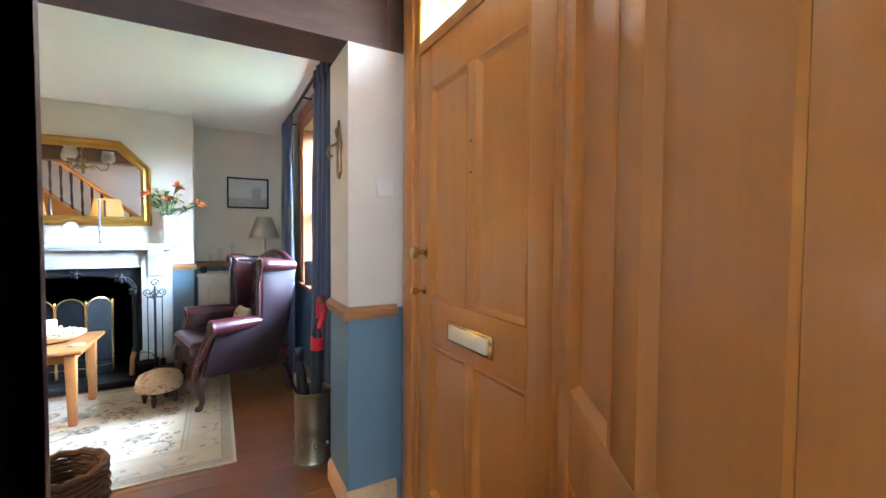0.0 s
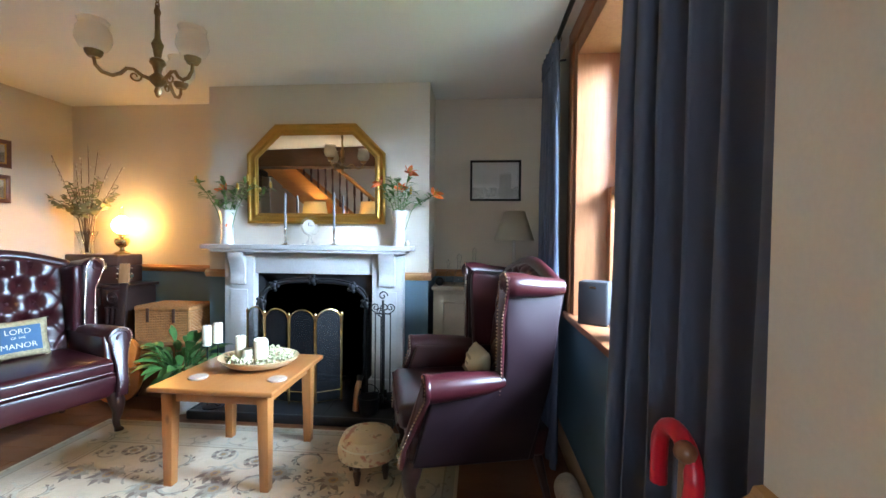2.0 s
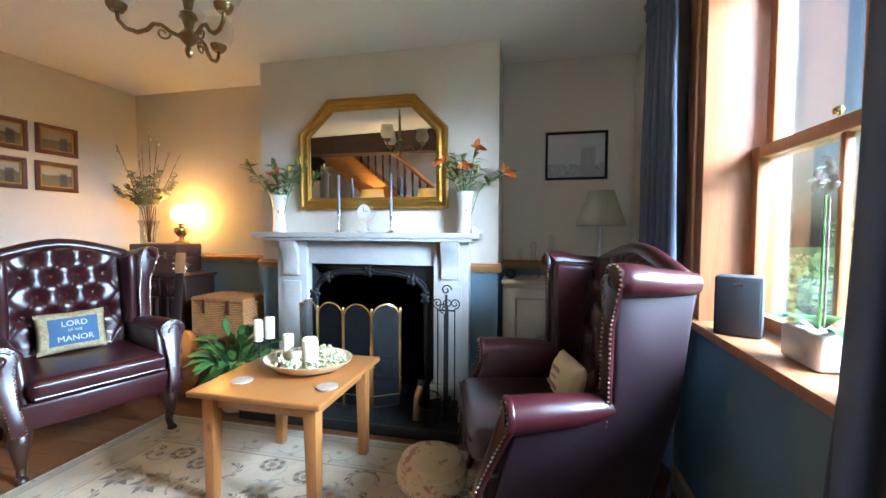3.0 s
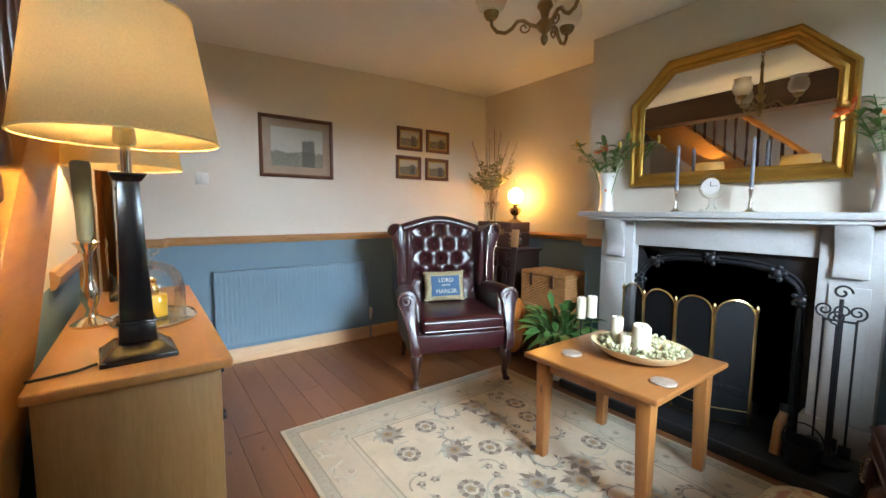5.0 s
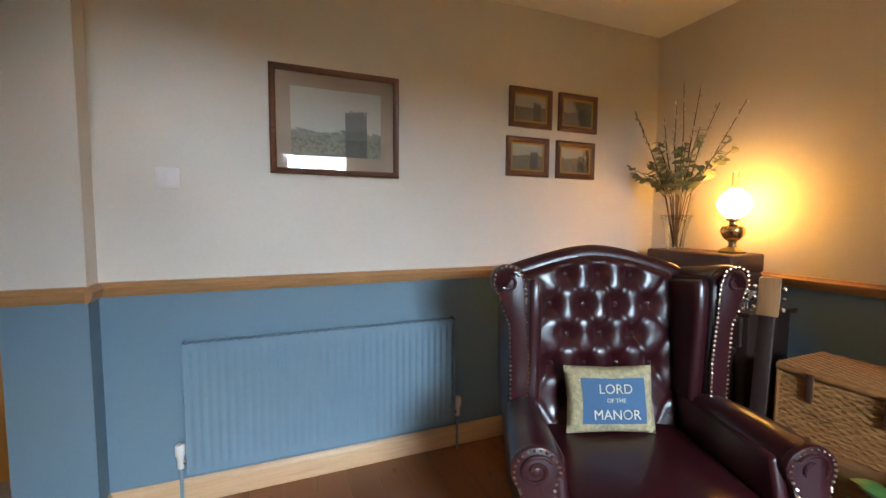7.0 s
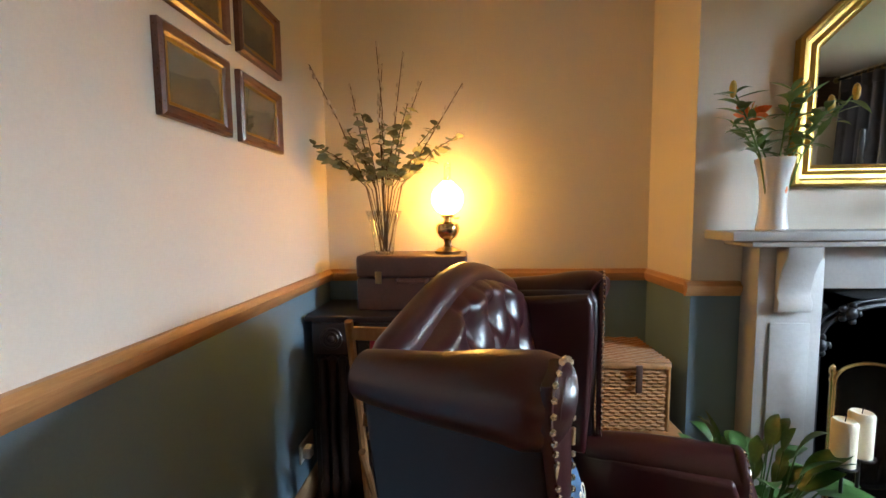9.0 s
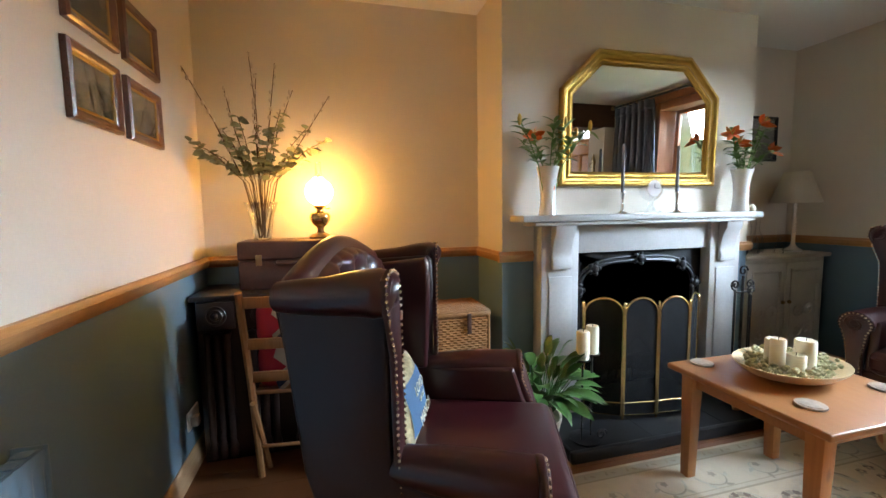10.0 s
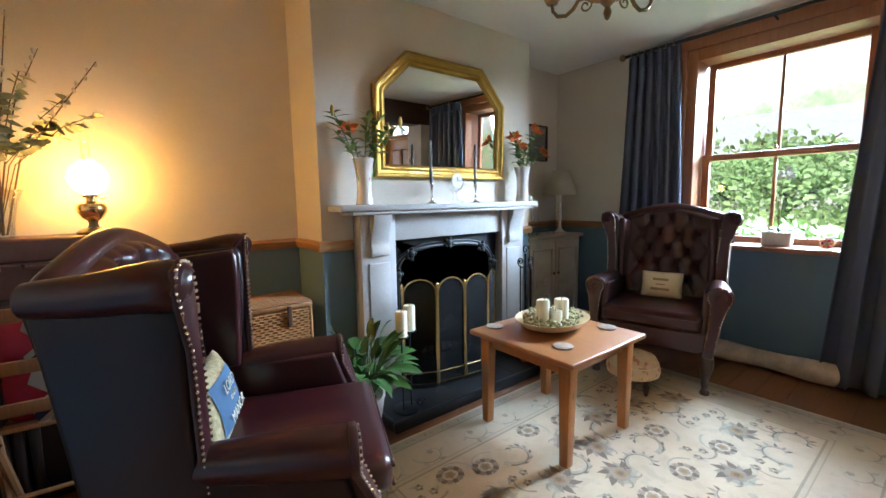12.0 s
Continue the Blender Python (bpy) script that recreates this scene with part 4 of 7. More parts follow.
    box(cx - 0.27, cx + 0.27, 0.03, 0.09, 0.12, 0.145, 0.005, bm=bm)
    box(cx - 0.27, cx + 0.27, 0.03, 0.05, 0.28, 0.30, 0.005, bm=bm)
    for x in (cx - 0.25, cx + 0.23):
        box(x, x + 0.03, 0.03, 0.09, 0.058, 0.121, 0.003, bm=bm)
    part("grate", bm, M_BLACK, ins)
    h = thing("hearth", "polished black slate hearth slab", "hearth")
    part("slab", box(0.19, 1.605, -0.455, 0.36, 0.0, 0.056, 0.004), M_SLATE, h)
    part("front_kerb", box(0.17, 1.625, -0.487, -0.4555, 0.0, 0.060, 0.008), M_SLATE, h)
    for x in (0.17, 1.6055):
        part("side_kerb", box(x, x + 0.0195, -0.455, -0.13, 0.0, 0.060, 0.006), M_SLATE, h)
    for x in (0.66, 1.13):
        part("slab_joint", box(x - 0.0015, x + 0.0015, -0.454, -0.13, 0.0555, 0.0566), M_SOOT, h)


fireplace()


def fire_screen():
    th = thing("fire_screen", "folding brass fire screen with four arched black mesh leaves", "fire screen")
    pts = [(0.43, -0.17), (0.62, -0.27), (0.82, -0.30), (1.02, -0.31), (1.18, -0.21)]
    for (ax, ay), (bx, by) in zip(pts, pts[1:]):
        w = math.hypot(bx - ax, by - ay)
        m = pose(ax, ay, 0.062, 0, 0, math.degrees(math.atan2(by - ay, bx - ax)))
        top = 0.60
        path = [(0.006, 0, 0.02), (0.006, 0, top)] + [(w / 2 - (w / 2 - 0.006) * math.cos(a), 0, top + 0.085 * math.sin(a)) for a in [math.pi * i / 12 for i in range(1, 12)]] + [(w - 0.006, 0, top), (w - 0.006, 0, 0.02)]
        leaf = part("leaf", tube(path + [(0.006, 0, 0.02)], 0.006, 8), M_BRASS, th, "arched brass leaf frame")
        leaf.matrix_world = m
        mesh = [(x, z) for x, _, z in path]
        part("mesh_panel", prism(mesh, 'xz', -0.001, 0.001), M_MESH, leaf)
        part("lower_bar", tube([(0.006, 0, 0.09), (w - 0.006, 0, 0.09)], 0.004, 6), M_BRASS, leaf)
    for x, y in pts:
        part("finial", lathe([(0.0, 0.0), (0.007, 0.0), (0.007, 0.60), (0.011, 0.61), (0.006, 0.625), (0.012, 0.64), (0.008, 0.66), (0.0, 0.672)], 10, (x, y, 0.059)), M_BRASS, th)


fire_screen()


def scroll(c, r, turns=1.4, start=0.0, hand=1, n=22, plane='xz'):
    out = []
    for i in range(n):
        t = i / (n - 1)
        a = start + hand * turns * 2 * math.pi * t
        q = r * (1 - 0.8 * t)
        out.append((c[0] + q * math.cos(a), c[1], c[2] + q * math.sin(a)))
    return out


def fire_tools():
    th = thing("fire_tool_stand", "black wrought-iron companion stand with scrolled tools", "fire irons")
    x, y = 1.49, -0.23
    part("stem", tube([(x, y, 0.06), (x, y, 0.82)], 0.008, 8), M_BLACK, th)
    part("base", lathe([(0.0, 0.058), (0.085, 0.058), (0.085, 0.072), (0.03, 0.085), (0.0, 0.09)], 20, (x, y, 0)), M_BLACK, th)
    part("handle", tube(scroll((x, y, 0.85), 0.035, 1.2), 0.005, 6), M_BLACK, th)
    for dx, dy, z in ((-0.055, 0.0, 0.80), (0.055, 0.0, 0.80), (0.0, -0.055, 0.78), (0.0, 0.05, 0.79)):
        t = part("tool", tube([(x + dx, y + dy, 0.13), (x + dx, y + dy, z - 0.07)], 0.005, 6), M_BLACK, th)
        part("scroll_grip", tube(scroll((x + dx, y + dy, z - 0.035), 0.034, 1.5, -1.57, 1 if dx > 0 else -1), 0.0045, 6), M_BLACK, t)
        part("tool_head", box(x + dx - 0.022, x + dx + 0.022, y + dy - 0.008, y + dy + 0.008, 0.09, 0.15, 0.004), M_BLACK, t)
    part("crossbar", tube([(x - 0.06, y, 0.72), (x + 0.06, y, 0.72)], 0.006, 6), M_BLACK, th)
    b = thing("hearth_brush", "short hearth brush with a wooden handle", "brush")
    part("handle", tube([(1.33, -0.36, 0.058), (1.335, -0.33, 0.20), (1.34, -0.30, 0.25)], [0.022, 0.024, 0.018], 12), M_CHAIRWOOD, b)
    part("cap", tube([(1.34, -0.30, 0.25), (1.343, -0.285, 0.285)], [0.02, 0.026], 12), M_BLACK, b)
    k = thing("coal_scuttle", "small black iron scuttle on the hearth", "coal scuttle")
    part("bucket", lathe([(0.0, 0.058), (0.06, 0.058), (0.075, 0.16), (0.078, 0.17), (0.07, 0.17), (0.055, 0.07), (0.0, 0.068)], 20, (1.43, -0.37, 0)), M_BLACK, k)
    part("bail", tube([(1.43 + 0.075 * math.cos(a), -0.37, 0.165 + 0.09 * math.sin(a)) for a in [math.pi * i / 14 for i in range(15)]], 0.004, 6), M_BLACK, k)
    c = thing("candle_stand", "black iron floor candle stand with two ivory pillar candles", "candle holder")
    for px, py, z in ((0.272, -0.405, 0.485), (0.338, -0.385, 0.502)):
        s = part("stem", tube([(px, py, 0.075), (px, py, z)], 0.005, 8), M_BLACK, c)
        part("drip_pan", lathe([(0.0, z), (0.036, z + 0.004), (0.04, z + 0.012), (0.0, z + 0.008)], 16, (px, py, 0)), M_BLACK, s)
        part("candle", lathe([(0.0, z + 0.009), (0.031, z + 0.009), (0.032, z + 0.145), (0.027, z + 0.152), (0.010, z + 0.146), (0.0, z + 0.146)], 20, (px, py, 0)), M_WAX, s, "ivory pillar candle")
        part("wick", tube([(px, py, z + 0.144), (px + 0.003, py, z + 0.165)], 0.0015, 5), M_BLACK, s)
    part("base", lathe([(0.0, 0.0585), (0.075, 0.0585), (0.078, 0.068), (0.02, 0.078), (0.0, 0.078)], 20, (0.305, -0.385, 0)), M_BLACK, c)
    part("foot_scroll", tube(scroll((0.37, -0.43, 0.10), 0.03), 0.005, 6), M_BLACK, c)


fire_tools()


# ---- mirror and mantel ornaments ----
def overmantel():
    th = thing("overmantel_mirror", "gilt overmantel mirror with angled upper corners above the mantel", "mirror")
    out = [(0.352, 1.372), (1.455, 1.372), (1.455, 1.915), (1.228, 2.142), (0.585, 2.142), (0.352, 1.915)]
    place = lambda u, v, q: (u, -0.006 - q, v)
    prof = [(0, 0), (0, 0.026), (0.010, 0.036), (0.022, 0.034), (0.030, 0.022), (0.044, 0.018), (0.058, 0.026), (0.066, 0.024), (0.074, 0.010), (0.076, 0)]
    part("gilt_frame", frame_sweep(out, prof, place), M_GOLD, th)
    part("inner_bead", frame_sweep([(0.352 + 0.072, 1.444), (1.383, 1.444), (1.383, 1.888), (1.200, 2.070), (0.615, 2.070), (0.424, 1.888)], [(0, 0.004), (0, 0.014), (0.005, 0.016), (0.01, 0.012), (0.01, 0.004)], place), M_GOLD, th)
    part("looking_glass", prism([(0.422, 1.444), (1.385, 1.444), (1.385, 1.890), (1.201, 2.072), (0.614, 2.072), (0.422, 1.890)], 'xz', -0.012, -0.008), M_MIRROR, th, "clear looking glass", smooth=0)
    # hung from its top rail, it leans a little into the room
    th.matrix_world = Matrix.Translation((0, 0, 1.378)) @ Matrix.Rotation(0.022, 4, 'X') @ Matrix.Translation((0, 0, -1.378))


overmantel()


def leaf_blade(bm, base, d, length, width, droop=0.3, twist=0.0, seg=6, fold=0.2):
    """One pointed leaf along the way d, arching down."""
    d = Vector(d).normalized()
    side = d.cross(Vector((0, 0, 1)))
    side = side.normalized() if side.length > 1e-3 else Vector((1, 0, 0))
    side = Matrix.Rotation(twist, 3, d) @ side
    up = side.cross(d)
    rows = []
    for i in range(seg + 1):
        t = i / seg
        p = Vector(base) + d * length * t + Vector((0, 0, -1)) * droop * length * t * t
        w = width * (math.sin(math.pi * min(1, t * 0.93 + 0.06)) ** 0.8) * (1 - 0.25 * t)
        rows.append([bm.verts.new(p - side * w + up * fold * w), bm.verts.new(p), bm.verts.new(p + side * w + up * fold * w)])
    for a, c in zip(rows, rows[1:]):
        bm.faces.new((a[0], a[1], c[1], c[0]))
        bm.faces.new((a[1], a[2], c[2], c[1]))


def lily_flower(at, d, r, parent):
    bm = bmesh.new()
    d = Vector(d).normalized()
    a, c = d.orthogonal().normalized(), d.cross(d.orthogonal()).normalized()
    for i in range(6):
        t = i * math.pi / 3
        o = a * math.cos(t) + c * math.sin(t)
        leaf_blade(bm, at, o * 0.75 + d * 0.7, r, r * 0.24, 0.25, t, 5, 0.25)
    f = part("flower", bm, M_LILY, parent, "open orange lily")
    bm = bmesh.new()
    for i in range(5):
        t = i * 1.26
        tube([at, Vector(at) + d * r * 0.6 + (a * math.cos(t) + c * math.sin(t)) * r * 0.15], 0.002, 5, bm)
    part("stamens", bm, M_BUD, f)


def lily_vase(x, y, seed, label):
    rng = random.Random(seed)
    th = thing("flower_vase", label, "vase", pose(x, y, 1.207), "mantel vases")
    part("vase", lathe([(0.0, 0.0), (0.046, 0.0), (0.05, 0.006), (0.042, 0.06), (0.040, 0.11), (0.046, 0.19), (0.062, 0.262), (0.058, 0.262), (0.042, 0.19), (0.036, 0.11), (0.036, 0.02), (0.0, 0.012)], 24), M_WHITE, th)
    part("painted_sprig", ball((0.01, -0.036, 0.15), 0.014, 8, squash=(1, 0.4, 1.6)), M_LILY, th, "faint painted flower sprig")
    for i in range(7):
        a = 2 * math.pi * i / 7 + rng.uniform(-0.3, 0.3)
        sp, h = rng.uniform(0.07, 0.215), rng.uniform(0.14, 0.30)
        tip = Vector((sp * 1.25 * math.cos(a), sp * 0.55 * math.sin(a) - 0.01, 0.26 + h * (1 - 0.8 * sp)))
        mid = Vector((tip.x * 0.35, tip.y * 0.35, 0.27))
        s = part("stem", tube([(tip.x * 0.05, tip.y * 0.05, 0.03), mid, (mid + tip) / 2 + Vector((0, 0, 0.015)), tip], 0.003, 6), M_LEAF_LILY, th)
        bm = bmesh.new()
        for j in range(17):
            t = rng.uniform(0.0, 0.95)
            p = mid.lerp(tip, t)
            q = rng.uniform(0, 6.28)
            leaf_blade(bm, p, (math.cos(q), 0.6 * math.sin(q), rng.uniform(0.1, 0.8)), rng.uniform(0.06, 0.115), 0.0145, rng.uniform(0.1, 0.6))
        part("foliage", bm, M_LEAF_LILY, s)["kind"] = "stuff"
        if i % 2 == 0:
            lily_flower(tip, (math.cos(a) * 0.7, -0.6, 0.6), 0.085, th) if seed == 2 or i == 2 else part(
                "bud", ball(tip, 0.012, 8, squash=(1, 1, 2.6)), M_BUD, th, "closed yellow bud")
        elif i % 3 == 1:
            part("bud", ball(tip, 0.011, 8, squash=(1, 1, 3.0)), M_BUD, th, "closed yellow-orange bud")


lily_vase(0.235, -0.11, 1, "white china vase of lilies mostly in bud, on the mantel shelf")
lily_vase(1.585, -0.11, 2, "white china vase of open orange lilies, on the mantel shelf")


def mantel_things():
    for x in (0.705, 1.085):
        th = thing("candlestick", "silver candlestick with a tall grey taper candle", "candlestick", pose(x, -0.12, 1.207), "mantel candlesticks")
        part("holder", lathe([(0.0, 0.0), (0.034, 0.0), (0.034, 0.004), (0.014, 0.014), (0.007, 0.03), (0.011, 0.045), (0.006, 0.06), (0.009, 0.10), (0.013, 0.112), (0.011, 0.125), (0.0, 0.125)], 18), M_SILVER, th)
        part("taper", lathe([(0.0, 0.118), (0.0105, 0.118), (0.0085, 0.385), (0.004, 0.395), (0.0, 0.395)], 12), M_GREYWAX, th, "grey taper candle")
    c = thing("mantel_clock", "small glass-bodied mantel clock on a stepped base", "clock", pose(0.90, -0.12, 1.207))
    part("base", box(-0.055, 0.055, -0.03, 0.03, 0.0, 0.016, 0.004), M_GLASS, c)
    part("stem", lathe([(0.0, 0.016), (0.03, 0.016), (0.022, 0.03), (0.012, 0.05), (0.018, 0.07), (0.0, 0.07)], 16), M_GLASS, c)
    drum = lathe([(0.0, -0.022), (0.066, -0.022), (0.072, -0.012), (0.072, 0.012), (0.066, 0.022), (0.0, 0.022)], 28)
    bmesh.ops.transform(drum, matrix=pose(0, 0, 0.145, 90, 0, 0), verts=drum.verts)
    d = part("case", drum, M_GLASS, c, "round cut-glass case")
    face = lathe([(0.0, 0.0), (0.046, 0.0), (0.046, 0.003), (0.0, 0.003)], 28)
    bmesh.ops.transform(face, matrix=pose(0, -0.024, 0.145, 90, 0, 0), verts=face.verts)
    part("dial", face, M_WHITE, d, "white dial")
    part("hour_hand", box(-0.0015, 0.0015, -0.030, -0.028, 0.145, 0.170), M_BLACK, d)
    part("minute_hand", box(0.0, 0.034, -0.030, -0.028, 0.1435, 0.1465), M_BLACK, d)
    o = thing("small_ornament", "small cream china ornament on the mantel shelf", "ornament", pose(1.645, -0.14, 1.207))
    part("body", lathe([(0.0, 0.0), (0.018, 0.0), (0.022, 0.02), (0.012, 0.04), (0.0, 0.046)], 14), M_WAX, o)


mantel_things()


# ---- wing chairs ----
def studs(points, r=0.0046):
    bm = bmesh.new()
    for p in points:
        b = bmesh.new()
        bmesh.ops.create_icosphere(b, subdivisions=1, radius=r, matrix=Matrix.Translation(p))
        merge(bm, b)
    return bm


def along(pts, step):
    pts = [Vector(p) for p in pts]
    out, carry = [], 0.0
    for a, c in zip(pts, pts[1:]):
        d = (c - a).length
        while carry < d:
            out.append(a.lerp(c, carry / d))
            carry += step
        carry -= d
    return out


def wing_chair(label, m):
    ch = thing("wing_chair", label, "armchair", m, "leather wing chairs")
    # front cabriole legs and raked back legs
    for s in (-1, 1):
        part("leg", tube(*dense([(s * 0.315, -0.315, 0.25), (s * 0.325, -0.335, 0.19), (s * 0.327, -0.34, 0.13), (s * 0.322, -0.328, 0.07), (s * 0.325, -0.338, 0.03), (s * 0.327, -0.352, 0.012), (s * 0.327, -0.352, 0.0)], [0.042, 0.044, 0.030, 0.020, 0.018, 0.028, 0.026], 4), 14), M_DARKLEG, ch, "dark cabriole leg")
        part("leg", tube([(s * 0.29, 0.27, 0.24), (s * 0.295, 0.30, 0.12), (s * 0.30, 0.33, 0.0)], [0.028, 0.022, 0.018], 8), M_DARKLEG, ch)
    part("seat_frame", box(-0.335, 0.335, -0.345, 0.30, 0.235, 0.375, 0.02, 3), M_LEATHER, ch)
    cush = part("seat_cushion", box(-0.285, 0.285, -0.395, 0.20, 0.372, 0.492, 0.042, 5), M_LEATHER, ch, "plump seat cushion with piped edges")
    part("piping", tube([(-0.27, -0.392, 0.462), (0.27, -0.392, 0.462)], 0.006, 8), M_LEATHER, cush)
    part("piping", tube([(-0.27, -0.392, 0.402), (0.27, -0.392, 0.402)], 0.006, 8), M_LEATHER, cush)
    # buttoned back
    top = lambda x: 1.135 - 0.075 * min(1, abs(x) / 0.30) ** 1.7
    spots = [(x, 1.05 - 0.115 * r) for r in range(5) for x in ([-0.13, 0.0, 0.13] if r % 2 == 0 else [-0.195, -0.065, 0.065, 0.195])]
    face_y = lambda z: 0.135 + (z - 0.45) * 0.20

    def back(u, v):
        x = -0.30 + 0.60 * u
        z = 0.45 + (top(x) - 0.45) * v
        dist = min(math.hypot((x - a), (z - c)) for a, c in spots)
        pleat = min(abs((((x - sx * z * 0.565 + off) / 0.13) + 0.5) % 1.0 - 0.5) * 0.13 for sx, off in ((1, 1.05 * 0.565), (-1, -1.05 * 0.565)))
        puff = 0.040 * (1 - math.exp(-(dist / 0.036) ** 2)) - 0.010 * math.exp(-(pleat / 0.010) ** 2)
        edge = min(1, min(u, 1 - u) / 0.06, (1 - v) / 0.05)
        return (x, face_y(z) - puff * max(0.0, edge) ** 0.5 + 0.05 * (1 - max(0.0, edge)) ** 2, z)
    part("backrest", sheet(back, 66, 72), M_LEATHER, ch, "deep-buttoned leather back", smooth=80)
    for a, c in spots:
        part("button", ball((a, face_y(c) - 0.003, c), 0.0115, 8, squash=(1, 0.6, 1)), M_LEATHER, ch)
    rim = [(-0.335, face_y(1.03) + 0.045, 1.03)] + [(x, face_y(top(x)) + 0.045, top(x) - 0.012) for x in [-0.30 + 0.06 * i for i in range(11)]] + [(0.335, face_y(1.03) + 0.045, 1.03)]
    part("top_roll", tube(*dense(rim, [0.03] + [0.043] * 11 + [0.03], 4), 18), M_LEATHER, ch)
    outline = [(-0.345, 0.235), (0.345, 0.235), (0.345, 1.03)] + [(x, top(x) - 0.02) for x in [0.30 - 0.06 * i for i in range(11)]] + [(-0.345, 1.03)]
    b = prism(outline, 'xz', 0.0, 0.035, 0.008)
    for v in b.verts:
        v.co.y += face_y(v.co.z) + 0.060 if v.co.z > 0.45 else 0.195 + 0.06 * (v.co.z - 0.2) / 0.25 - 0.06 + 0.06
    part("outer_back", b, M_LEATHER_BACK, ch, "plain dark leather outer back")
    for s in (-1, 1):
        fy = lambda z: face_y(z) + 0.075
        side = [(0.21, 0.235), (-0.335, 0.235), (-0.345, 0.58), (-0.06, 0.595), (-0.002, 0.61), (0.0, 0.72), (-0.004, 0.84), (-0.008, 0.94), (-0.005, 1.02), (0.015, 1.05), (fy(1.05), 1.045), (fy(0.6), 0.6)]
        a, c = sorted((s * 0.300, s * 0.362))
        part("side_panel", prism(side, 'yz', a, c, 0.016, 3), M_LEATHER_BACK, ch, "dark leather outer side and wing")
        # inner wing lining, plump
        wing = [(0.19, 0.60), (0.02, 0.61), (0.012, 0.72), (0.006, 0.84), (0.002, 0.94), (0.005, 1.02), (0.02, 1.045), (fy(1.04) - 0.03, 1.03)]
        a, c = sorted((s * 0.262, s * 0.305))
        part("inner_wing", prism(wing, 'yz', a, c, 0.018, 3), M_LEATHER, ch)
        part("wing_roll", tube(*dense([(s * 0.352, -0.006, 1.030), (s * 0.366, 0.02, 1.040), (s * 0.366, 0.10, 1.045), (s * 0.352, fy(1.05) - 0.01, 1.040)], [0.052, 0.058, 0.052, 0.036]), 24), M_LEATHER, ch, "rolled wing top")
        # front facing of the wing
        fw = [(0.0, 0.56), (0.050, 0.56), (0.052, 0.76), (0.056, 0.90), (0.088, 0.98), (0.108, 1.03), (0.102, 1.075), (0.066, 1.094), (0.028, 1.08), (0.010, 1.03), (0.004, 0.9), (-0.004, 0.76)]
        b = prism([(s * (0.308 + q), z) for q, z in fw], 'xz', -0.012, 0.004, 0.004)
        prof = lambda z: -0.003
        for v in b.verts:
            v.co.y += prof(v.co.z) - 0.006
        face = part("wing_facing", b, M_LEATHER, ch)
        pts = along([(s * (0.308 + q), prof(z) - 0.019, z) for q, z in fw[1:] + fw[:1]], 0.0165)
        part("stud_trim", studs(pts), M_STUD, face, "row of brass stud nails")["kind"] = "stuff"
        part("scroll_welt", tube([(s * (0.370 + 0.040 * (1 - 0.72 * i / 26) * math.cos(2.6 - 0.34 * i)), -0.024, 1.038 + 0.040 * (1 - 0.72 * i / 26) * math.sin(2.6 - 0.34 * i)) for i in range(27)], 0.0055, 8), M_LEATHER, face)
        # arm with its scroll front
        part("arm_roll", tube(*dense([(s * 0.350, -0.372, 0.595), (s * 0.344, -0.28, 0.600), (s * 0.332, -0.14, 0.604), (s * 0.315, 0.02, 0.606)], [0.064, 0.062, 0.056, 0.042]), 24), M_LEATHER, ch, "rolled arm")
        a, c = sorted((s * 0.272, s * 0.312))
        part("inner_arm", box(a, c, -0.36, 0.14, 0.36, 0.615, 0.016, 3), M_LEATHER, ch)
        sc = [(0.352 + 0.066 * math.cos(t), 0.597 + 0.066 * math.sin(t)) for t in [math.radians(-40 + 20 * i) for i in range(14)]]
        sc = sc + [(0.302, 0.53), (0.312, 0.42), (0.308, 0.32), (0.30, 0.238), (0.362, 0.238), (0.366, 0.32), (0.372, 0.42), (0.386, 0.50)]
        face = part("arm_facing", prism([(s * x, z) for x, z in sc], 'xz', -0.392, -0.368, 0.006), M_LEATHER, ch, "scrolled arm front")
        part("stud_trim", studs(along([(s * (0.352 + (x - 0.352) * 0.86), -0.394, 0.40 + (z - 0.40) * 0.97) for x, z in sc + sc[:1]], 0.0165)), M_STUD, face, "row of brass stud nails")["kind"] = "stuff"
        part("scroll_welt", tube([(s * (0.352 + 0.046 * (1 - 0.72 * i / 26) * math.cos(2.6 - 0.34 * i)), -0.395, 0.597 + 0.046 * (1 - 0.72 * i / 26) * math.sin(2.6 - 0.34 * i)) for i in range(27)], 0.0055, 8), M_LEATHER, face)
        part("scroll_button", ball((s * 0.352, -0.394, 0.597), 0.016, 10, squash=(1, 0.5, 1)), M_LEATHER, face)
    # the upper chair rakes back and widens above the seat
    for ob in ch.children_recursive:
        if ob.name.startswith("leg"):
            continue
        for v in ob.data.vertices:
            x, y, z = v.co
            up = max(0.0, min(1.0, (z - 0.30) / 0.25))
            v.co.y = y + 0.075 * up * max(0.0, min(1.0, (y + 0.36) / 0.36))
            if y > 0 and z > 0.5:
                v.co.y -= 0.15 * y * min(1.0, (z - 0.5) / 0.3)
            if y < 0 and abs(x) > 0.26 and not ob.name.startswith(("seat_", "piping")):
                v.co.y += 0.105 * min(1.0, -y / 0.37) * max(0.0, min(1.0, (z - 0.30) / 0.26))
            v.co.x = x * (1 + 0.07 * max(0.0, min(1.0, (z - 0.25) / 0.3)) * max(0.0, min(1.0, (abs(x) - 0.2) / 0.12)))
            if z > 0.55 and abs(x) > 0.30 and y < 0.15:
                v.co.y += 0.08 * (abs(x) - 0.30) * min(1.0, (z - 0.55) / 0.1) * min(1.0, (0.15 - y) / 0.1) * (1 if y > -0.1 else 0)
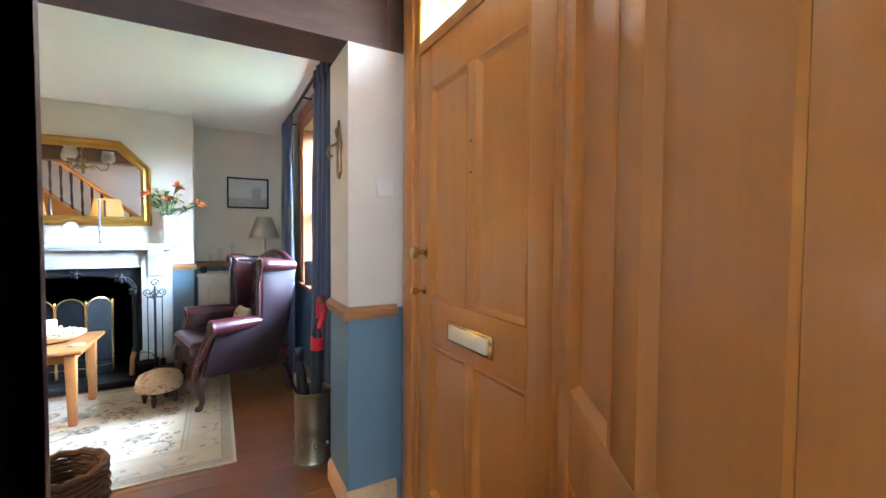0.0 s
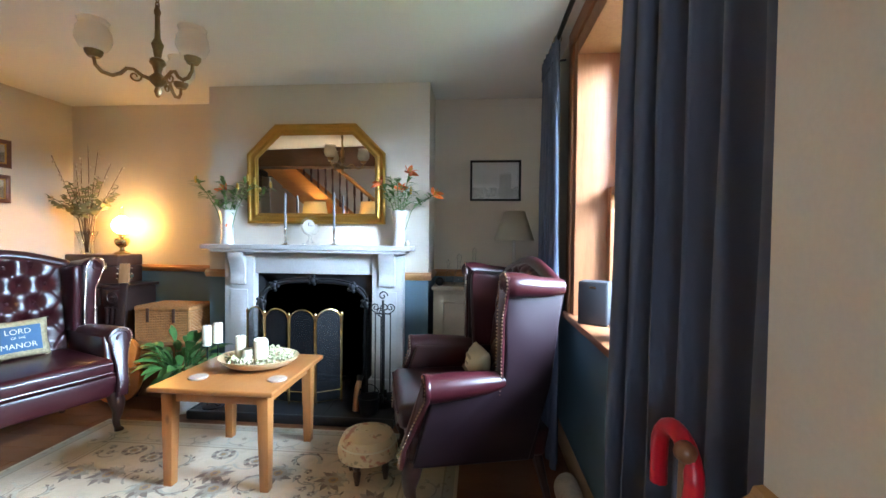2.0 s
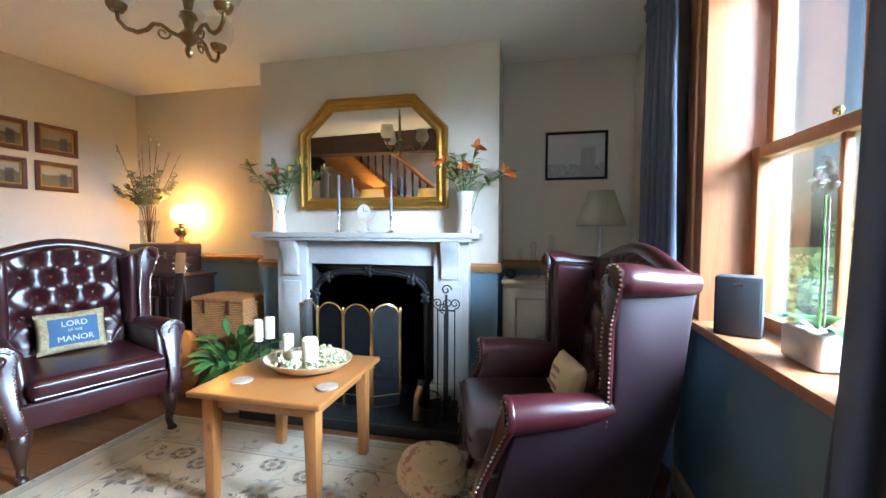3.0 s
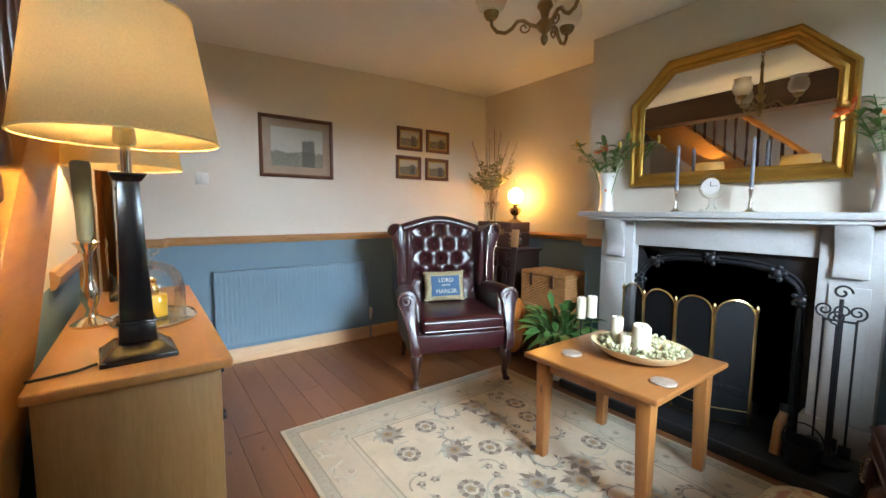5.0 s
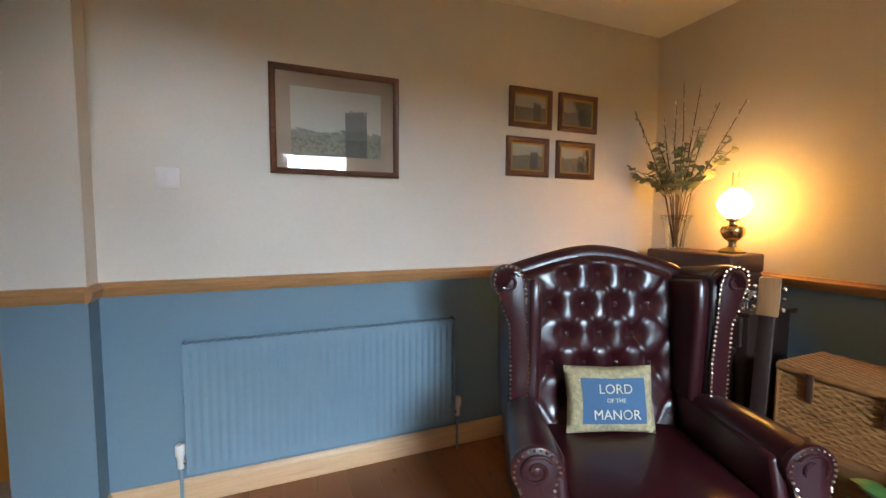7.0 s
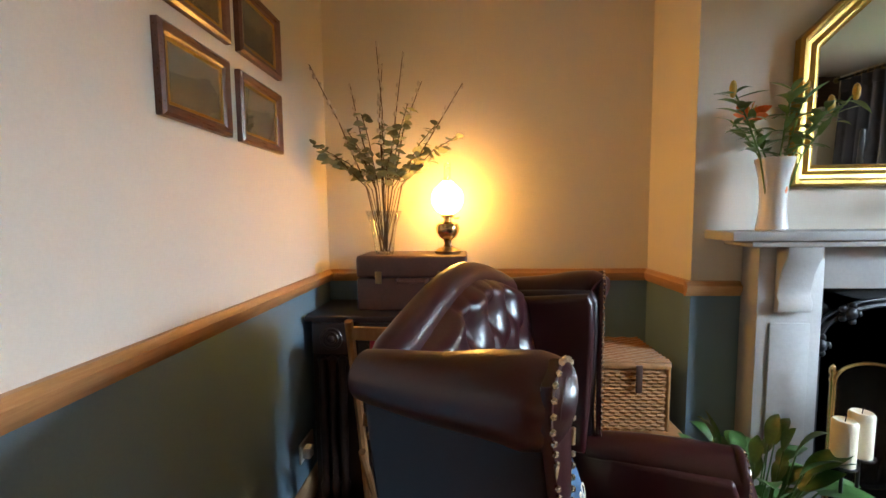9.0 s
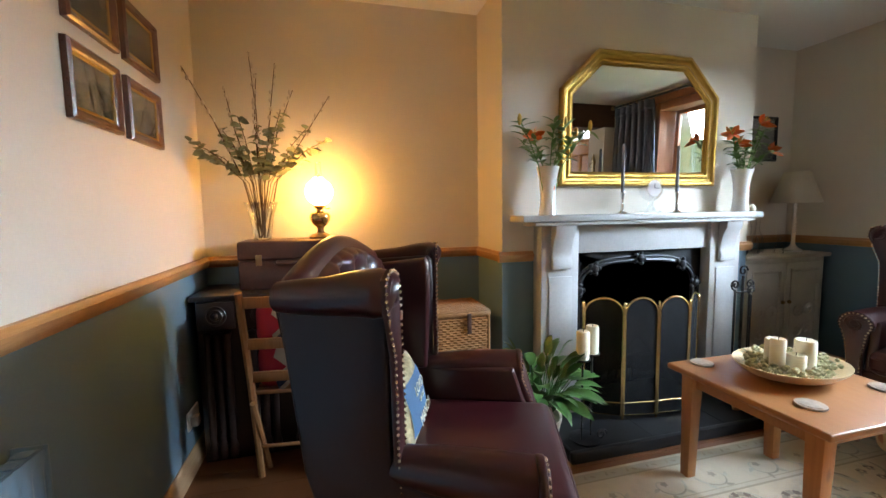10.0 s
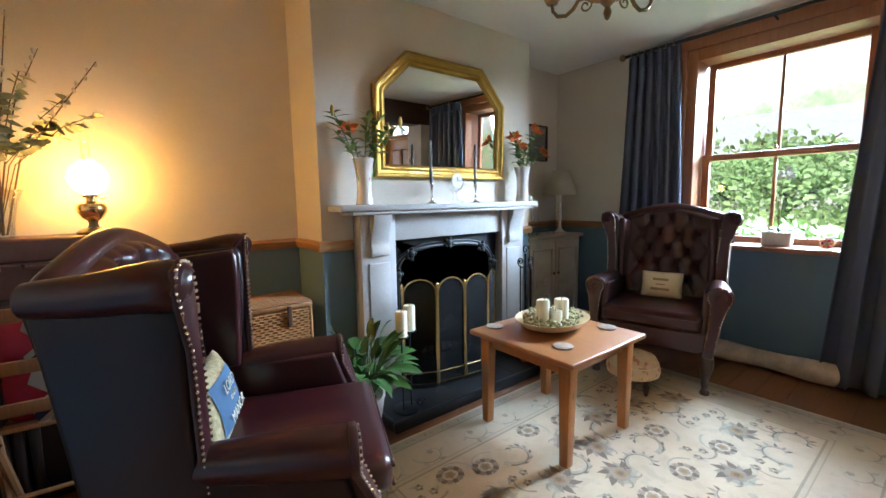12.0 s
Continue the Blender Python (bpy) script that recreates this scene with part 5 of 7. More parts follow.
            if z > 0.98 and abs(x) > 0.25:
                v.co.z = z + 0.08 * max(0.0, 0.18 - y)
    return ch


wing_chair("oxblood leather buttoned wing chair with a blue cushion", pose(-0.574, -0.876, 0, 0, 0, 68.9))
wing_chair("oxblood leather buttoned wing chair with a cream cushion, by the window", pose(2.125, -0.935, 0.011, 0, 0, -75.8))


def cushion(name, label, m, w, h, body_mat, panel_mat, lines, bars=()):
    th = thing(name, label, "cushion", m)

    def pillow(sign):
        def f(u, v):
            a, c = 2 * u - 1, 2 * v - 1
            puff = 0.055 * (max(0, (1 - a * a) * (1 - c * c)) ** 0.4)
            pin = 1 - 0.05 * (1 - abs(a * c))
            return (a * w / 2 * pin, sign * puff, c * h / 2 * pin)
        return f
    bm = sheet(pillow(-1), 20, 16)
    sheet(pillow(1), 20, 16, bm)
    bmesh.ops.remove_doubles(bm, verts=bm.verts, dist=1e-4)
    part("cover", bm, body_mat, th, smooth=80)

    def face(u, v):
        a, c = 1.44 * (u - 0.5), 1.36 * (v - 0.5)
        p = pillow(-1)(a / 2 + 0.5, c / 2 + 0.5)
        return (p[0], p[1] - 0.004, p[2])
    pn = part("woven_panel", sheet(face, 14, 12), panel_mat, th, smooth=80)
    for text, size, z in lines:
        letters(text, size, pose(0, -0.0625, z, 90, 0, 0), M_TEXT, pn)
    for x, z, l, t in bars:
        part("stitched_line", box(x - l / 2, x + l / 2, -0.0625, -0.0605, z - t / 2, z + t / 2), M_PEWTER, pn)
    return th


cushion("cushion", "blue and gold cushion lettered in cream, propped on the chair seat",
        pose(-0.574, -0.876, 0, 0, 0, 68.9) @ pose(-0.005, 0.125, 0.61, -14, 0, 0), 0.33, 0.24, M_GOLDFAB, M_BLUEFAB,
        [("LORD", 0.046, 0.042), ("OF THE", 0.020, 0.004), ("MANOR", 0.046, -0.045)])
cushion("cushion", "cream cushion with dark stitched lettering, propped on the chair seat",
        pose(2.125, -0.935, 0.011, 0, 0, -75.8) @ pose(0.0, 0.05, 0.58, -14, 0, 0), 0.27, 0.19, M_CREAMFAB, M_CREAMFAB,
        [], [(0, 0.034, 0.10, 0.017), (0, -0.002, 0.06, 0.008), (0, -0.036, 0.12, 0.018)])


# ---- rug, table and stool ----
rug = thing("rug", "large cream rug with taupe flowers and scrolls and a bordered edge", "rug", pose(0.872, -1.377, 0.0))
part("carpet_sheet", box(-1.207, 1.207, -0.823, 0.823, 0.0, 0.011, 0.004), M_RUG, rug)
RUGZ = 0.011


def rug_pattern():
    """Flowers, leaves and scrolling vines woven into the rug, a hair above its ground."""
    g = random.Random(31)
    dark, mid, vine, gold = bmesh.new(), bmesh.new(), bmesh.new(), bmesh.new()

    def blot(bm, cx, cy, r, n, lobes, depth, z, turn):
        pts = []
        for i in range(n):
            a = 2 * math.pi * i / n
            q = r * (1 - depth * (0.5 + 0.5 * math.cos(lobes * a))) * g.uniform(0.93, 1.07)
            pts.append(bm.verts.new((cx + q * math.cos(a + turn), cy + q * math.sin(a + turn), z)))
        c = bm.verts.new((cx, cy, z))
        for i in range(n):
            bm.faces.new((c, pts[i], pts[(i + 1) % n]))

    def ribbon(bm, pts, w0, w1, z):
        rows = []
        for i, p in enumerate(pts):
            d = (Vector(pts[min(i + 1, len(pts) - 1)]) - Vector(pts[max(i - 1, 0)])).normalized()
            w = (w0 + (w1 - w0) * i / (len(pts) - 1)) * 0.5
            s = Vector((-d.y, d.x)) * w
            rows.append((bm.verts.new((p[0] + s.x, p[1] + s.y, z)), bm.verts.new((p[0] - s.x, p[1] - s.y, z))))
        for a, c in zip(rows, rows[1:]):
            bm.faces.new((a[0], a[1], c[1], c[0]))

    def leaf(bm, x, y, a, l, z):
        pts = [(x + l * t * math.cos(a + 0.5 * t), y + l * t * math.sin(a + 0.5 * t)) for t in (0, 0.25, 0.5, 0.75, 1)]
        ws = (0.1, 0.9, 1.0, 0.6, 0.05)
        rows = []
        for p, w in zip(pts, ws):
            s = Vector((-math.sin(a), math.cos(a))) * w * l * 0.25
            rows.append((bm.verts.new((p[0] + s.x, p[1] + s.y, z)), bm.verts.new((p[0] - s.x, p[1] - s.y, z))))
        for r0, r1 in zip(rows, rows[1:]):
            bm.faces.new((r0[0], r0[1], r1[1], r1[0]))
    def spiral(bm, cx, cy, q, a0, s, turn, w0, w1, z):
        pts = [(cx + q * (1.15 - 0.95 * u) * math.cos(a0 + s * u * turn), cy + q * (1.15 - 0.95 * u) * math.sin(a0 + s * u * turn)) for u in [i / 27 for i in range(28)]]
        ribbon(bm, pts, w0, w1, z)
        return pts

    def palmette(x, y, r, t):
        for i in range(9):
            a = t - 1.9 + 3.8 * i / 8
            leaf(dark if i % 2 else mid, x + 0.25 * r * math.cos(a), y + 0.25 * r * math.sin(a), a - 0.25, r * (1.0 if i % 2 else 0.8), 0.0117)
        blot(vine, x, y, r * 0.95, 24, 8, 0.18, 0.01145, t)
        blot(mid, x, y, r * 0.62, 18, 7, 0.25, 0.0120, t)
        blot(gold, x, y, r * 0.36, 14, 6, 0.25, 0.0122, t)
        blot(dark, x, y, r * 0.18, 10, 5, 0.2, 0.0124, t)
        for s in (-1, 1):
            for k in (0.0, 0.35):
                spiral(vine if k else mid, x - r * math.cos(t + s * (0.9 + k)), y - r * math.sin(t + s * (0.9 + k)), r * (0.75 - k), t + s * 0.4, s, 2.6, 0.020 - 0.02 * k, 0.004, 0.01145)

    def wreath(x, y, r, t):
        for i in range(12):
            a = t + i * math.pi / 6
            blot(dark if i % 2 else mid, x + r * math.cos(a), y + 0.85 * r * math.sin(a), r * 0.36, 9, 4, 0.35, 0.0117, a)
        blot(mid, x, y, r * 0.55, 14, 5, 0.3, 0.0116, t)
        blot(gold, x, y, r * 0.3, 12, 5, 0.3, 0.0119, t)

    def posy(x, y, r, t):
        for i in range(3):
            a = t + i * 2.09
            px, py = x + r * 0.75 * math.cos(a), y + r * 0.75 * math.sin(a)
            for j in range(5):
                blot(dark if j % 2 else mid, px + r * 0.26 * math.cos(j * 1.257 + t), py + r * 0.26 * math.sin(j * 1.257 + t), r * 0.19, 7, 3, 0.2, 0.0117, a)
            leaf(vine, px, py, a + 0.5, r * 0.9, 0.01155)

    def acanthus(x, y, r, t, s):
        pts = spiral(vine, x, y, r * 1.25, t, s, 5.0, 0.030, 0.006, 0.0115)
        ribbon(dark, [(p[0] * 1.0 + 0.010 * math.cos(t), p[1] + 0.010 * math.sin(t)) for p in pts[2:22]], 0.007, 0.003, 0.0118)
        for i in range(2, 24, 3):
            d = math.atan2(pts[i][1] - y, pts[i][0] - x)
            leaf(dark if i % 2 else mid, pts[i][0], pts[i][1], d + s * 0.9, r * 0.45, 0.0117)
    spots, tries = [], 0
    while len(spots) < 66 and tries < 6000:
        tries += 1
        x, y = g.uniform(-0.86, 0.86), g.uniform(-0.47, 0.47)
        if all((x - a) ** 2 + (y - c) ** 2 > 0.150 ** 2 for a, c in spots):
            spots.append((x, y))
    for k, (x, y) in enumerate(spots):
        t = g.uniform(0, 6.28)
        if k % 4 == 0:
            palmette(x, y, 0.082, t)
        elif k % 4 == 1:
            acanthus(x, y, 0.072, t, 1 if k % 8 == 1 else -1)
        elif k % 4 == 2:
            wreath(x, y, 0.052, t)
            spiral(vine, x, y, 0.098, t + 1, 1, 3.0, 0.013, 0.004, 0.0115)
        else:
            posy(x, y, 0.052, t)
            spiral(mid, x, y, 0.085, t + 2, -1, 2.2, 0.012, 0.004, 0.0115)
    # the running scroll of the border and the dashes of the outer guard
    for axis, half, off in ((0, 1.207, 0.823), (1, 0.823, 1.207)):
        for side in (-1, 1):
            n = int((2 * half - 0.3) / 0.26)
            step = (2 * half - 0.3) / n
            for i in range(n):
                u, v, s = -half + 0.15 + step * (i + 0.5), side * (off - 0.175), 1 if i % 2 else -1
                px, py = (u, v) if axis == 0 else (v, u)
                pts = spiral(vine, px, py, 0.085, (0 if axis == 0 else 1.57) + (3.14 if i % 2 else 0), s, 4.4, 0.012, 0.004, 0.0116)
                ribbon(mid, pts[4:18], 0.006, 0.003, 0.0119)
                for j in (4, 10, 16):
                    leaf(mid if j % 4 else vine, pts[j][0], pts[j][1], math.atan2(pts[j][1] - py, pts[j][0] - px) + s * 0.7, 0.042, 0.0118)
                blot(mid, px, py, 0.020, 10, 5, 0.35, 0.0118, 0)
            m = int(2 * half / 0.055)
            for i in range(1, m):
                u, v = -half + 2 * half * i / m, side * (off - 0.044)
                px, py = (u, v) if axis == 0 else (v, u)
                leaf(mid, px - 0.012, py - 0.008, 0.6 if i % 2 else 2.2, 0.03, 0.0117)
    for bm, mat, lab in ((dark, M_RUGDARK, "dark taupe woven petals"), (mid, M_RUGMID, "grey-brown woven petals"), (vine, M_RUGVINE, "pale grey woven vines"), (gold, M_RUGGOLD, "ochre woven petals")):
        for v in list(bm.verts):
            v.co.x, v.co.y = max(-1.2, min(1.2, v.co.x)), max(-0.815, min(0.815, v.co.y))
        part("woven_motif", bm, mat, rug, lab, smooth=0)["kind"] = "stuff"


M_RUGDARK = surface("taupe_wool", (0.20, 0.155, 0.125), 0.95, var=0.25, scale=20, fine=400, bumps=0.4)
M_RUGMID = surface("grey_brown_wool", (0.32, 0.275, 0.215), 0.95, var=0.2, scale=20, fine=400, bumps=0.4)
M_RUGVINE = surface("pale_grey_wool", (0.40, 0.375, 0.30), 0.95, var=0.2, scale=20, fine=400, bumps=0.4)
M_RUGGOLD = surface("ochre_wool", (0.33, 0.22, 0.11), 0.95, var=0.2, scale=20, fine=400, bumps=0.4)
rug_pattern()


def coffee_table():
    th = thing("coffee_table", "honey-coloured square pine coffee table with tapered legs, on the rug", "table", pose(0.885, -0.955, RUGZ))
    part("tabletop", box(-0.32, 0.32, -0.326, 0.326, 0.490, 0.516, 0.008, 3), M_TABLE, th)
    for y in (-0.255, 0.237):
        part("apron", box(-0.235, 0.235, y, y + 0.018, 0.425, 0.4895, 0.002), M_TABLE_LEG, th)
    for x in (-0.255, 0.237):
        part("apron", box(x, x + 0.018, -0.235, 0.235, 0.425, 0.4895, 0.002), M_TABLE_LEG, th)
    for sx in (-1, 1):
        for sy in (-1, 1):
            b = box(-0.03, 0.03, -0.03, 0.03, 0.0, 0.489, 0.003)
            for v in b.verts:
                k = 0.72 + 0.28 * v.co.z / 0.489
                v.co.x, v.co.y = sx * 0.247 + v.co.x * k + sx * 0.005 * (1 - v.co.z / 0.489), sy * 0.253 + v.co.y * k
            part("leg", b, M_TABLE_LEG, th)


coffee_table()
TTOP = RUGZ + 0.516
for x, y in ((0.70, -0.69), (0.72, -1.12), (1.14, -1.10)):
    c = thing("coaster", "round brown veined stone coaster on the table", "coaster", pose(x, y, TTOP), "coasters")
    part("disc", lathe([(0.0, 0.0), (0.046, 0.0), (0.048, 0.004), (0.046, 0.008), (0.0, 0.008)], 28), M_COASTER, c)
    part("inlay", lathe([(0.0, 0.008), (0.036, 0.008), (0.036, 0.0092), (0.0, 0.0092)], 28), M_COASTER, c)


def bowl():
    rng = random.Random(11)
    th = thing("centrepiece_bowl", "wide shallow bowl of dried flowers round white pillar candles", "bowl", pose(0.93, -0.90, TTOP))
    part("dish", lathe([(0.0, 0.0), (0.10, 0.0), (0.17, 0.018), (0.215, 0.05), (0.222, 0.062), (0.212, 0.060), (0.165, 0.028), (0.09, 0.012), (0.0, 0.012)], 40, squash=0.82), M_BOWL, th)
    bm = bmesh.new()
    for i in range(240):
        a, q = rng.uniform(0, 6.283), math.sqrt(rng.uniform(0.1, 1)) * 0.185
        z = 0.035 + 0.035 * rng.random() + 0.12 * max(0, q - 0.12)
        b = bmesh.new()
        bmesh.ops.create_icosphere(b, subdivisions=1, radius=rng.uniform(0.006, 0.014), matrix=Matrix.Translation((q * math.cos(a), 0.82 * q * math.sin(a), z)))
        merge(bm, b)
    part("dried_flower_filling", bm, M_PETAL, th, "pale green and cream dried flower heads")["kind"] = "stuff"
    bm = bmesh.new()
    for i in range(60):
        a, q = rng.uniform(0, 6.283), rng.uniform(0.08, 0.2)
        p = Vector((q * math.cos(a), 0.82 * q * math.sin(a), 0.055))
        leaf_blade(bm, p, (math.cos(a + rng.uniform(-1, 1)), math.sin(a), rng.uniform(0.1, 0.9)), rng.uniform(0.02, 0.045), 0.006, 0.3, 0, 3)
    part("dried_leaf_filling", bm, M_LEAF_PALE, th)["kind"] = "stuff"
    for x, y, r, h in ((-0.10, -0.02, 0.027, 0.15), (-0.02, 0.05, 0.036, 0.12), (0.03, -0.035, 0.038, 0.135), (-0.035, -0.045, 0.035, 0.085)):
        part("candle", lathe([(0.0, 0.025), (r, 0.025), (r, 0.02 + h), (r * 0.9, 0.026 + h), (r * 0.4, 0.02 + h), (0.0, 0.02 + h)], 22, (x, y, 0)), M_WAX, th, "white pillar candle")
        part("wick", tube([(x, y, 0.018 + h), (x + 0.002, y, 0.034 + h)], 0.0014, 5), M_BLACK, th)


bowl()


def footstool():
    th = thing("footstool", "small round cream tapestry footstool with dark turned legs", "stool", pose(1.60, -1.02, RUGZ))
    part("cushion", lathe([(0.0, 0.105), (0.13, 0.105), (0.152, 0.118), (0.158, 0.15), (0.15, 0.178), (0.142, 0.183), (0.146, 0.19), (0.13, 0.222), (0.08, 0.243), (0.0, 0.25)], 32), M_TAPESTRY, th)
    part("piping", tube([(0.146 * math.cos(a), 0.146 * math.sin(a), 0.184) for a in [2 * math.pi * i / 32 for i in range(33)]], 0.005, 6), M_CREAMFAB, th)
    for i in range(4):
        a = math.pi / 4 + i * math.pi / 2 + 0.5
        x, y = 0.105 * math.cos(a), 0.105 * math.sin(a)
        part("leg", lathe([(0.0, 0.0), (0.011, 0.0), (0.013, 0.01), (0.017, 0.035), (0.021, 0.06), (0.014, 0.075), (0.022, 0.09), (0.022, 0.108), (0.0, 0.108)], 12, (x, y, 0)), M_DARKLEG, th)


def tapestry():
    m, nt, b = nodes_of("cream_tapestry_weave")
    vec = coords(nt)
    n, n2 = noise_tex(nt, vec, 17, 3), noise_tex(nt, vec, 26, 3)
    c = ramp(nt, noise_tex(nt, vec, 7, 4), [(0.3, (0.50, 0.37, 0.22)), (0.7, (0.60, 0.48, 0.32))])
    c = mix(nt, ramp(nt, n, [(0.57, grey(0.0)), (0.63, grey(0.8))]), c, (0.36, 0.13, 0.09))
    c = mix(nt, ramp(nt, n2, [(0.60, grey(0.0)), (0.66, grey(0.7))]), c, (0.20, 0.16, 0.09))
    nt.links.new(c, b.inputs["Base Color"])
    b.inputs["Roughness"].default_value = 0.9
    bump(nt, b, noise_tex(nt, vec, 320, 2), 0.4, 0.003)
    return m


M_TAPESTRY = tapestry()
footstool()


# ---- sideboard and what stands on it ----
SBZ = 0.84


def sideboard():
    th = thing("sideboard", "long honey-oak sideboard with dark knobs, below the stairs", "sideboard")
    x0, x1, y0, y1 = -0.41, 0.755, -2.945, -2.60
    part("top", box(x0 - 0.02, x1 + 0.025, y0 - 0.01, y1 + 0.025, SBZ - 0.026, SBZ, 0.006, 3), M_SIDE, th)
    for x in (x0, x1 - 0.022):
        part("end_panel", box(x, x + 0.022, y0, y1, 0.0, SBZ - 0.0265, 0.003), M_SIDE_END, th)
    part("back_panel", box(x0 + 0.022, x1 - 0.022, y0, y0 + 0.012, 0.03, SBZ - 0.027), M_SIDE_END, th)
    part("plinth", box(x0 + 0.022, x1 - 0.022, y0 + 0.02, y1 - 0.03, 0.0, 0.06), M_SIDE_END, th)
    part("lower_shelf", box(x0 + 0.022, x1 - 0.022, y0 + 0.0125, y1 - 0.01, 0.06, 0.08, 0.003), M_SIDE_END, th)
    part("drawer_rail", box(x0 + 0.022, x1 - 0.022, y0 + 0.0125, y1 - 0.004, 0.50, 0.52, 0.003), M_SIDE, th)
    w = (x1 - x0 - 0.044) / 3
    for i in range(3):
        a = x0 + 0.022 + i * w
        for z0, z1 in ((0.525, 0.66), (0.668, 0.808)):
            d = part("drawer", box(a + 0.004, a + w - 0.004, y1 - 0.30, y1 + 0.004, z0, z1, 0.005), M_SIDE, th)
            k = lathe([(0.0, 0.0), (0.008, 0.0), (0.007, 0.012), (0.016, 0.02), (0.015, 0.028), (0.0, 0.032)], 14)
            bmesh.ops.transform(k, matrix=pose(a + w / 2, y1 + 0.004, (z0 + z1) / 2, -90, 0, 0), verts=k.verts)
            part("knob", k, M_BLACK, d, "dark drawer knob")
    b = thing("wicker_basket", "pale wicker storage basket on the sideboard's open shelf", "basket")
    part("body", box(0.40, 0.70, -2.90, -2.615, 0.0805, 0.36, 0.02, 3), M_WICKER, b)
    p = thing("shelf_bag", "white printed bag standing on the sideboard's open shelf", "bag")
    part("body", box(-0.18, 0.06, -2.88, -2.66, 0.0805, 0.38, 0.03, 3), M_WHITEFAB, p)


sideboard()


def table_lamp(x, y):
    th = thing("table_lamp", "lit table lamp with a black square column and a cream shade", "lamp", pose(x, y, SBZ, 0, 0, 4), "sideboard lamps")
    part("base_plate", box(-0.077, 0.077, -0.077, 0.077, 0.0, 0.013, 0.002), M_LAMPBASE, th)

    def tapered(h0, h1, z0, z1, bevel=0.002):
        b = box(-1, 1, -1, 1, z0, z1)
        for v in b.verts:
            k = h0 if v.co.z < (z0 + z1) / 2 else h1
            v.co.x, v.co.y = v.co.x * k, v.co.y * k
        bmesh.ops.bevel(b, geom=b.edges[:], offset=bevel, segments=2, profile=0.5, affect='EDGES')
        return b
    part("sloped_foot", tapered(0.074, 0.045, 0.0134, 0.040), M_LAMPBASE, th)
    part("pedestal", tapered(0.039, 0.036, 0.0404, 0.085), M_LAMPBASE, th)
    part("ledge", tapered(0.041, 0.041, 0.0854, 0.093, 0.003), M_LAMPBASE, th)
    part("column", tapered(0.034, 0.022, 0.0934, 0.432), M_LAMPBASE, th, "tapered black square column")
    part("capital", tapered(0.026, 0.035, 0.4324, 0.446), M_LAMPBASE, th)
    part("abacus", tapered(0.037, 0.037, 0.4464, 0.452), M_LAMPBASE, th)
    part("stem", lathe([(0.0, 0.452), (0.011, 0.452), (0.011, 0.52), (0.02, 0.525), (0.02, 0.57), (0.0, 0.575)], 16), M_SILVER, th)
    part("lamp_holder", lathe([(0.0, 0.5205), (0.021, 0.5205), (0.024, 0.53), (0.022, 0.556), (0.018, 0.585), (0.0, 0.586)], 18), M_PLASTIC, th, "cream lamp holder")
    sh = part("shade", lathe([(0.200, 0.532), (0.152, 0.83)], 48, caps=False), M_SHADE, th, "glowing cream drum shade")
    sh.modifiers.new("cloth", 'SOLIDIFY').thickness = 0.0015
    for r, z in ((0.1995, 0.532), (0.1515, 0.83)):
        part("shade_rim", tube([(r * math.cos(a), r * math.sin(a), z) for a in [2 * math.pi * i / 48 for i in range(49)]], 0.003, 6), M_SHADE, sh)
    bm = bmesh.new()
    for i in range(3):
        a = i * 2.094
        tube([(0.012 * math.cos(a), 0.012 * math.sin(a), 0.57), (0.185 * math.cos(a), 0.185 * math.sin(a), 0.60)], 0.0015, 5, bm)
    part("shade_spider", bm, M_SILVER, sh)
    return th


M_LAMPBASE = surface("black_lacquered_lamp_base", (0.012, 0.010, 0.010), 0.22, var=0.3, coat=0.4, bumps=0.03)
table_lamp(0.62, -2.765)
table_lamp(-0.24, -2.79)
cord = thing("lamp_cord", "thin black lamp cord lying on the sideboard", "cable")
part("flex", tube([(0.66, -2.843, SBZ + 0.004), (0.69, -2.875, SBZ + 0.004), (0.71, -2.92, SBZ + 0.006), (0.73, -2.952, SBZ + 0.01)], 0.0035, 6), M_BLACK, cord)


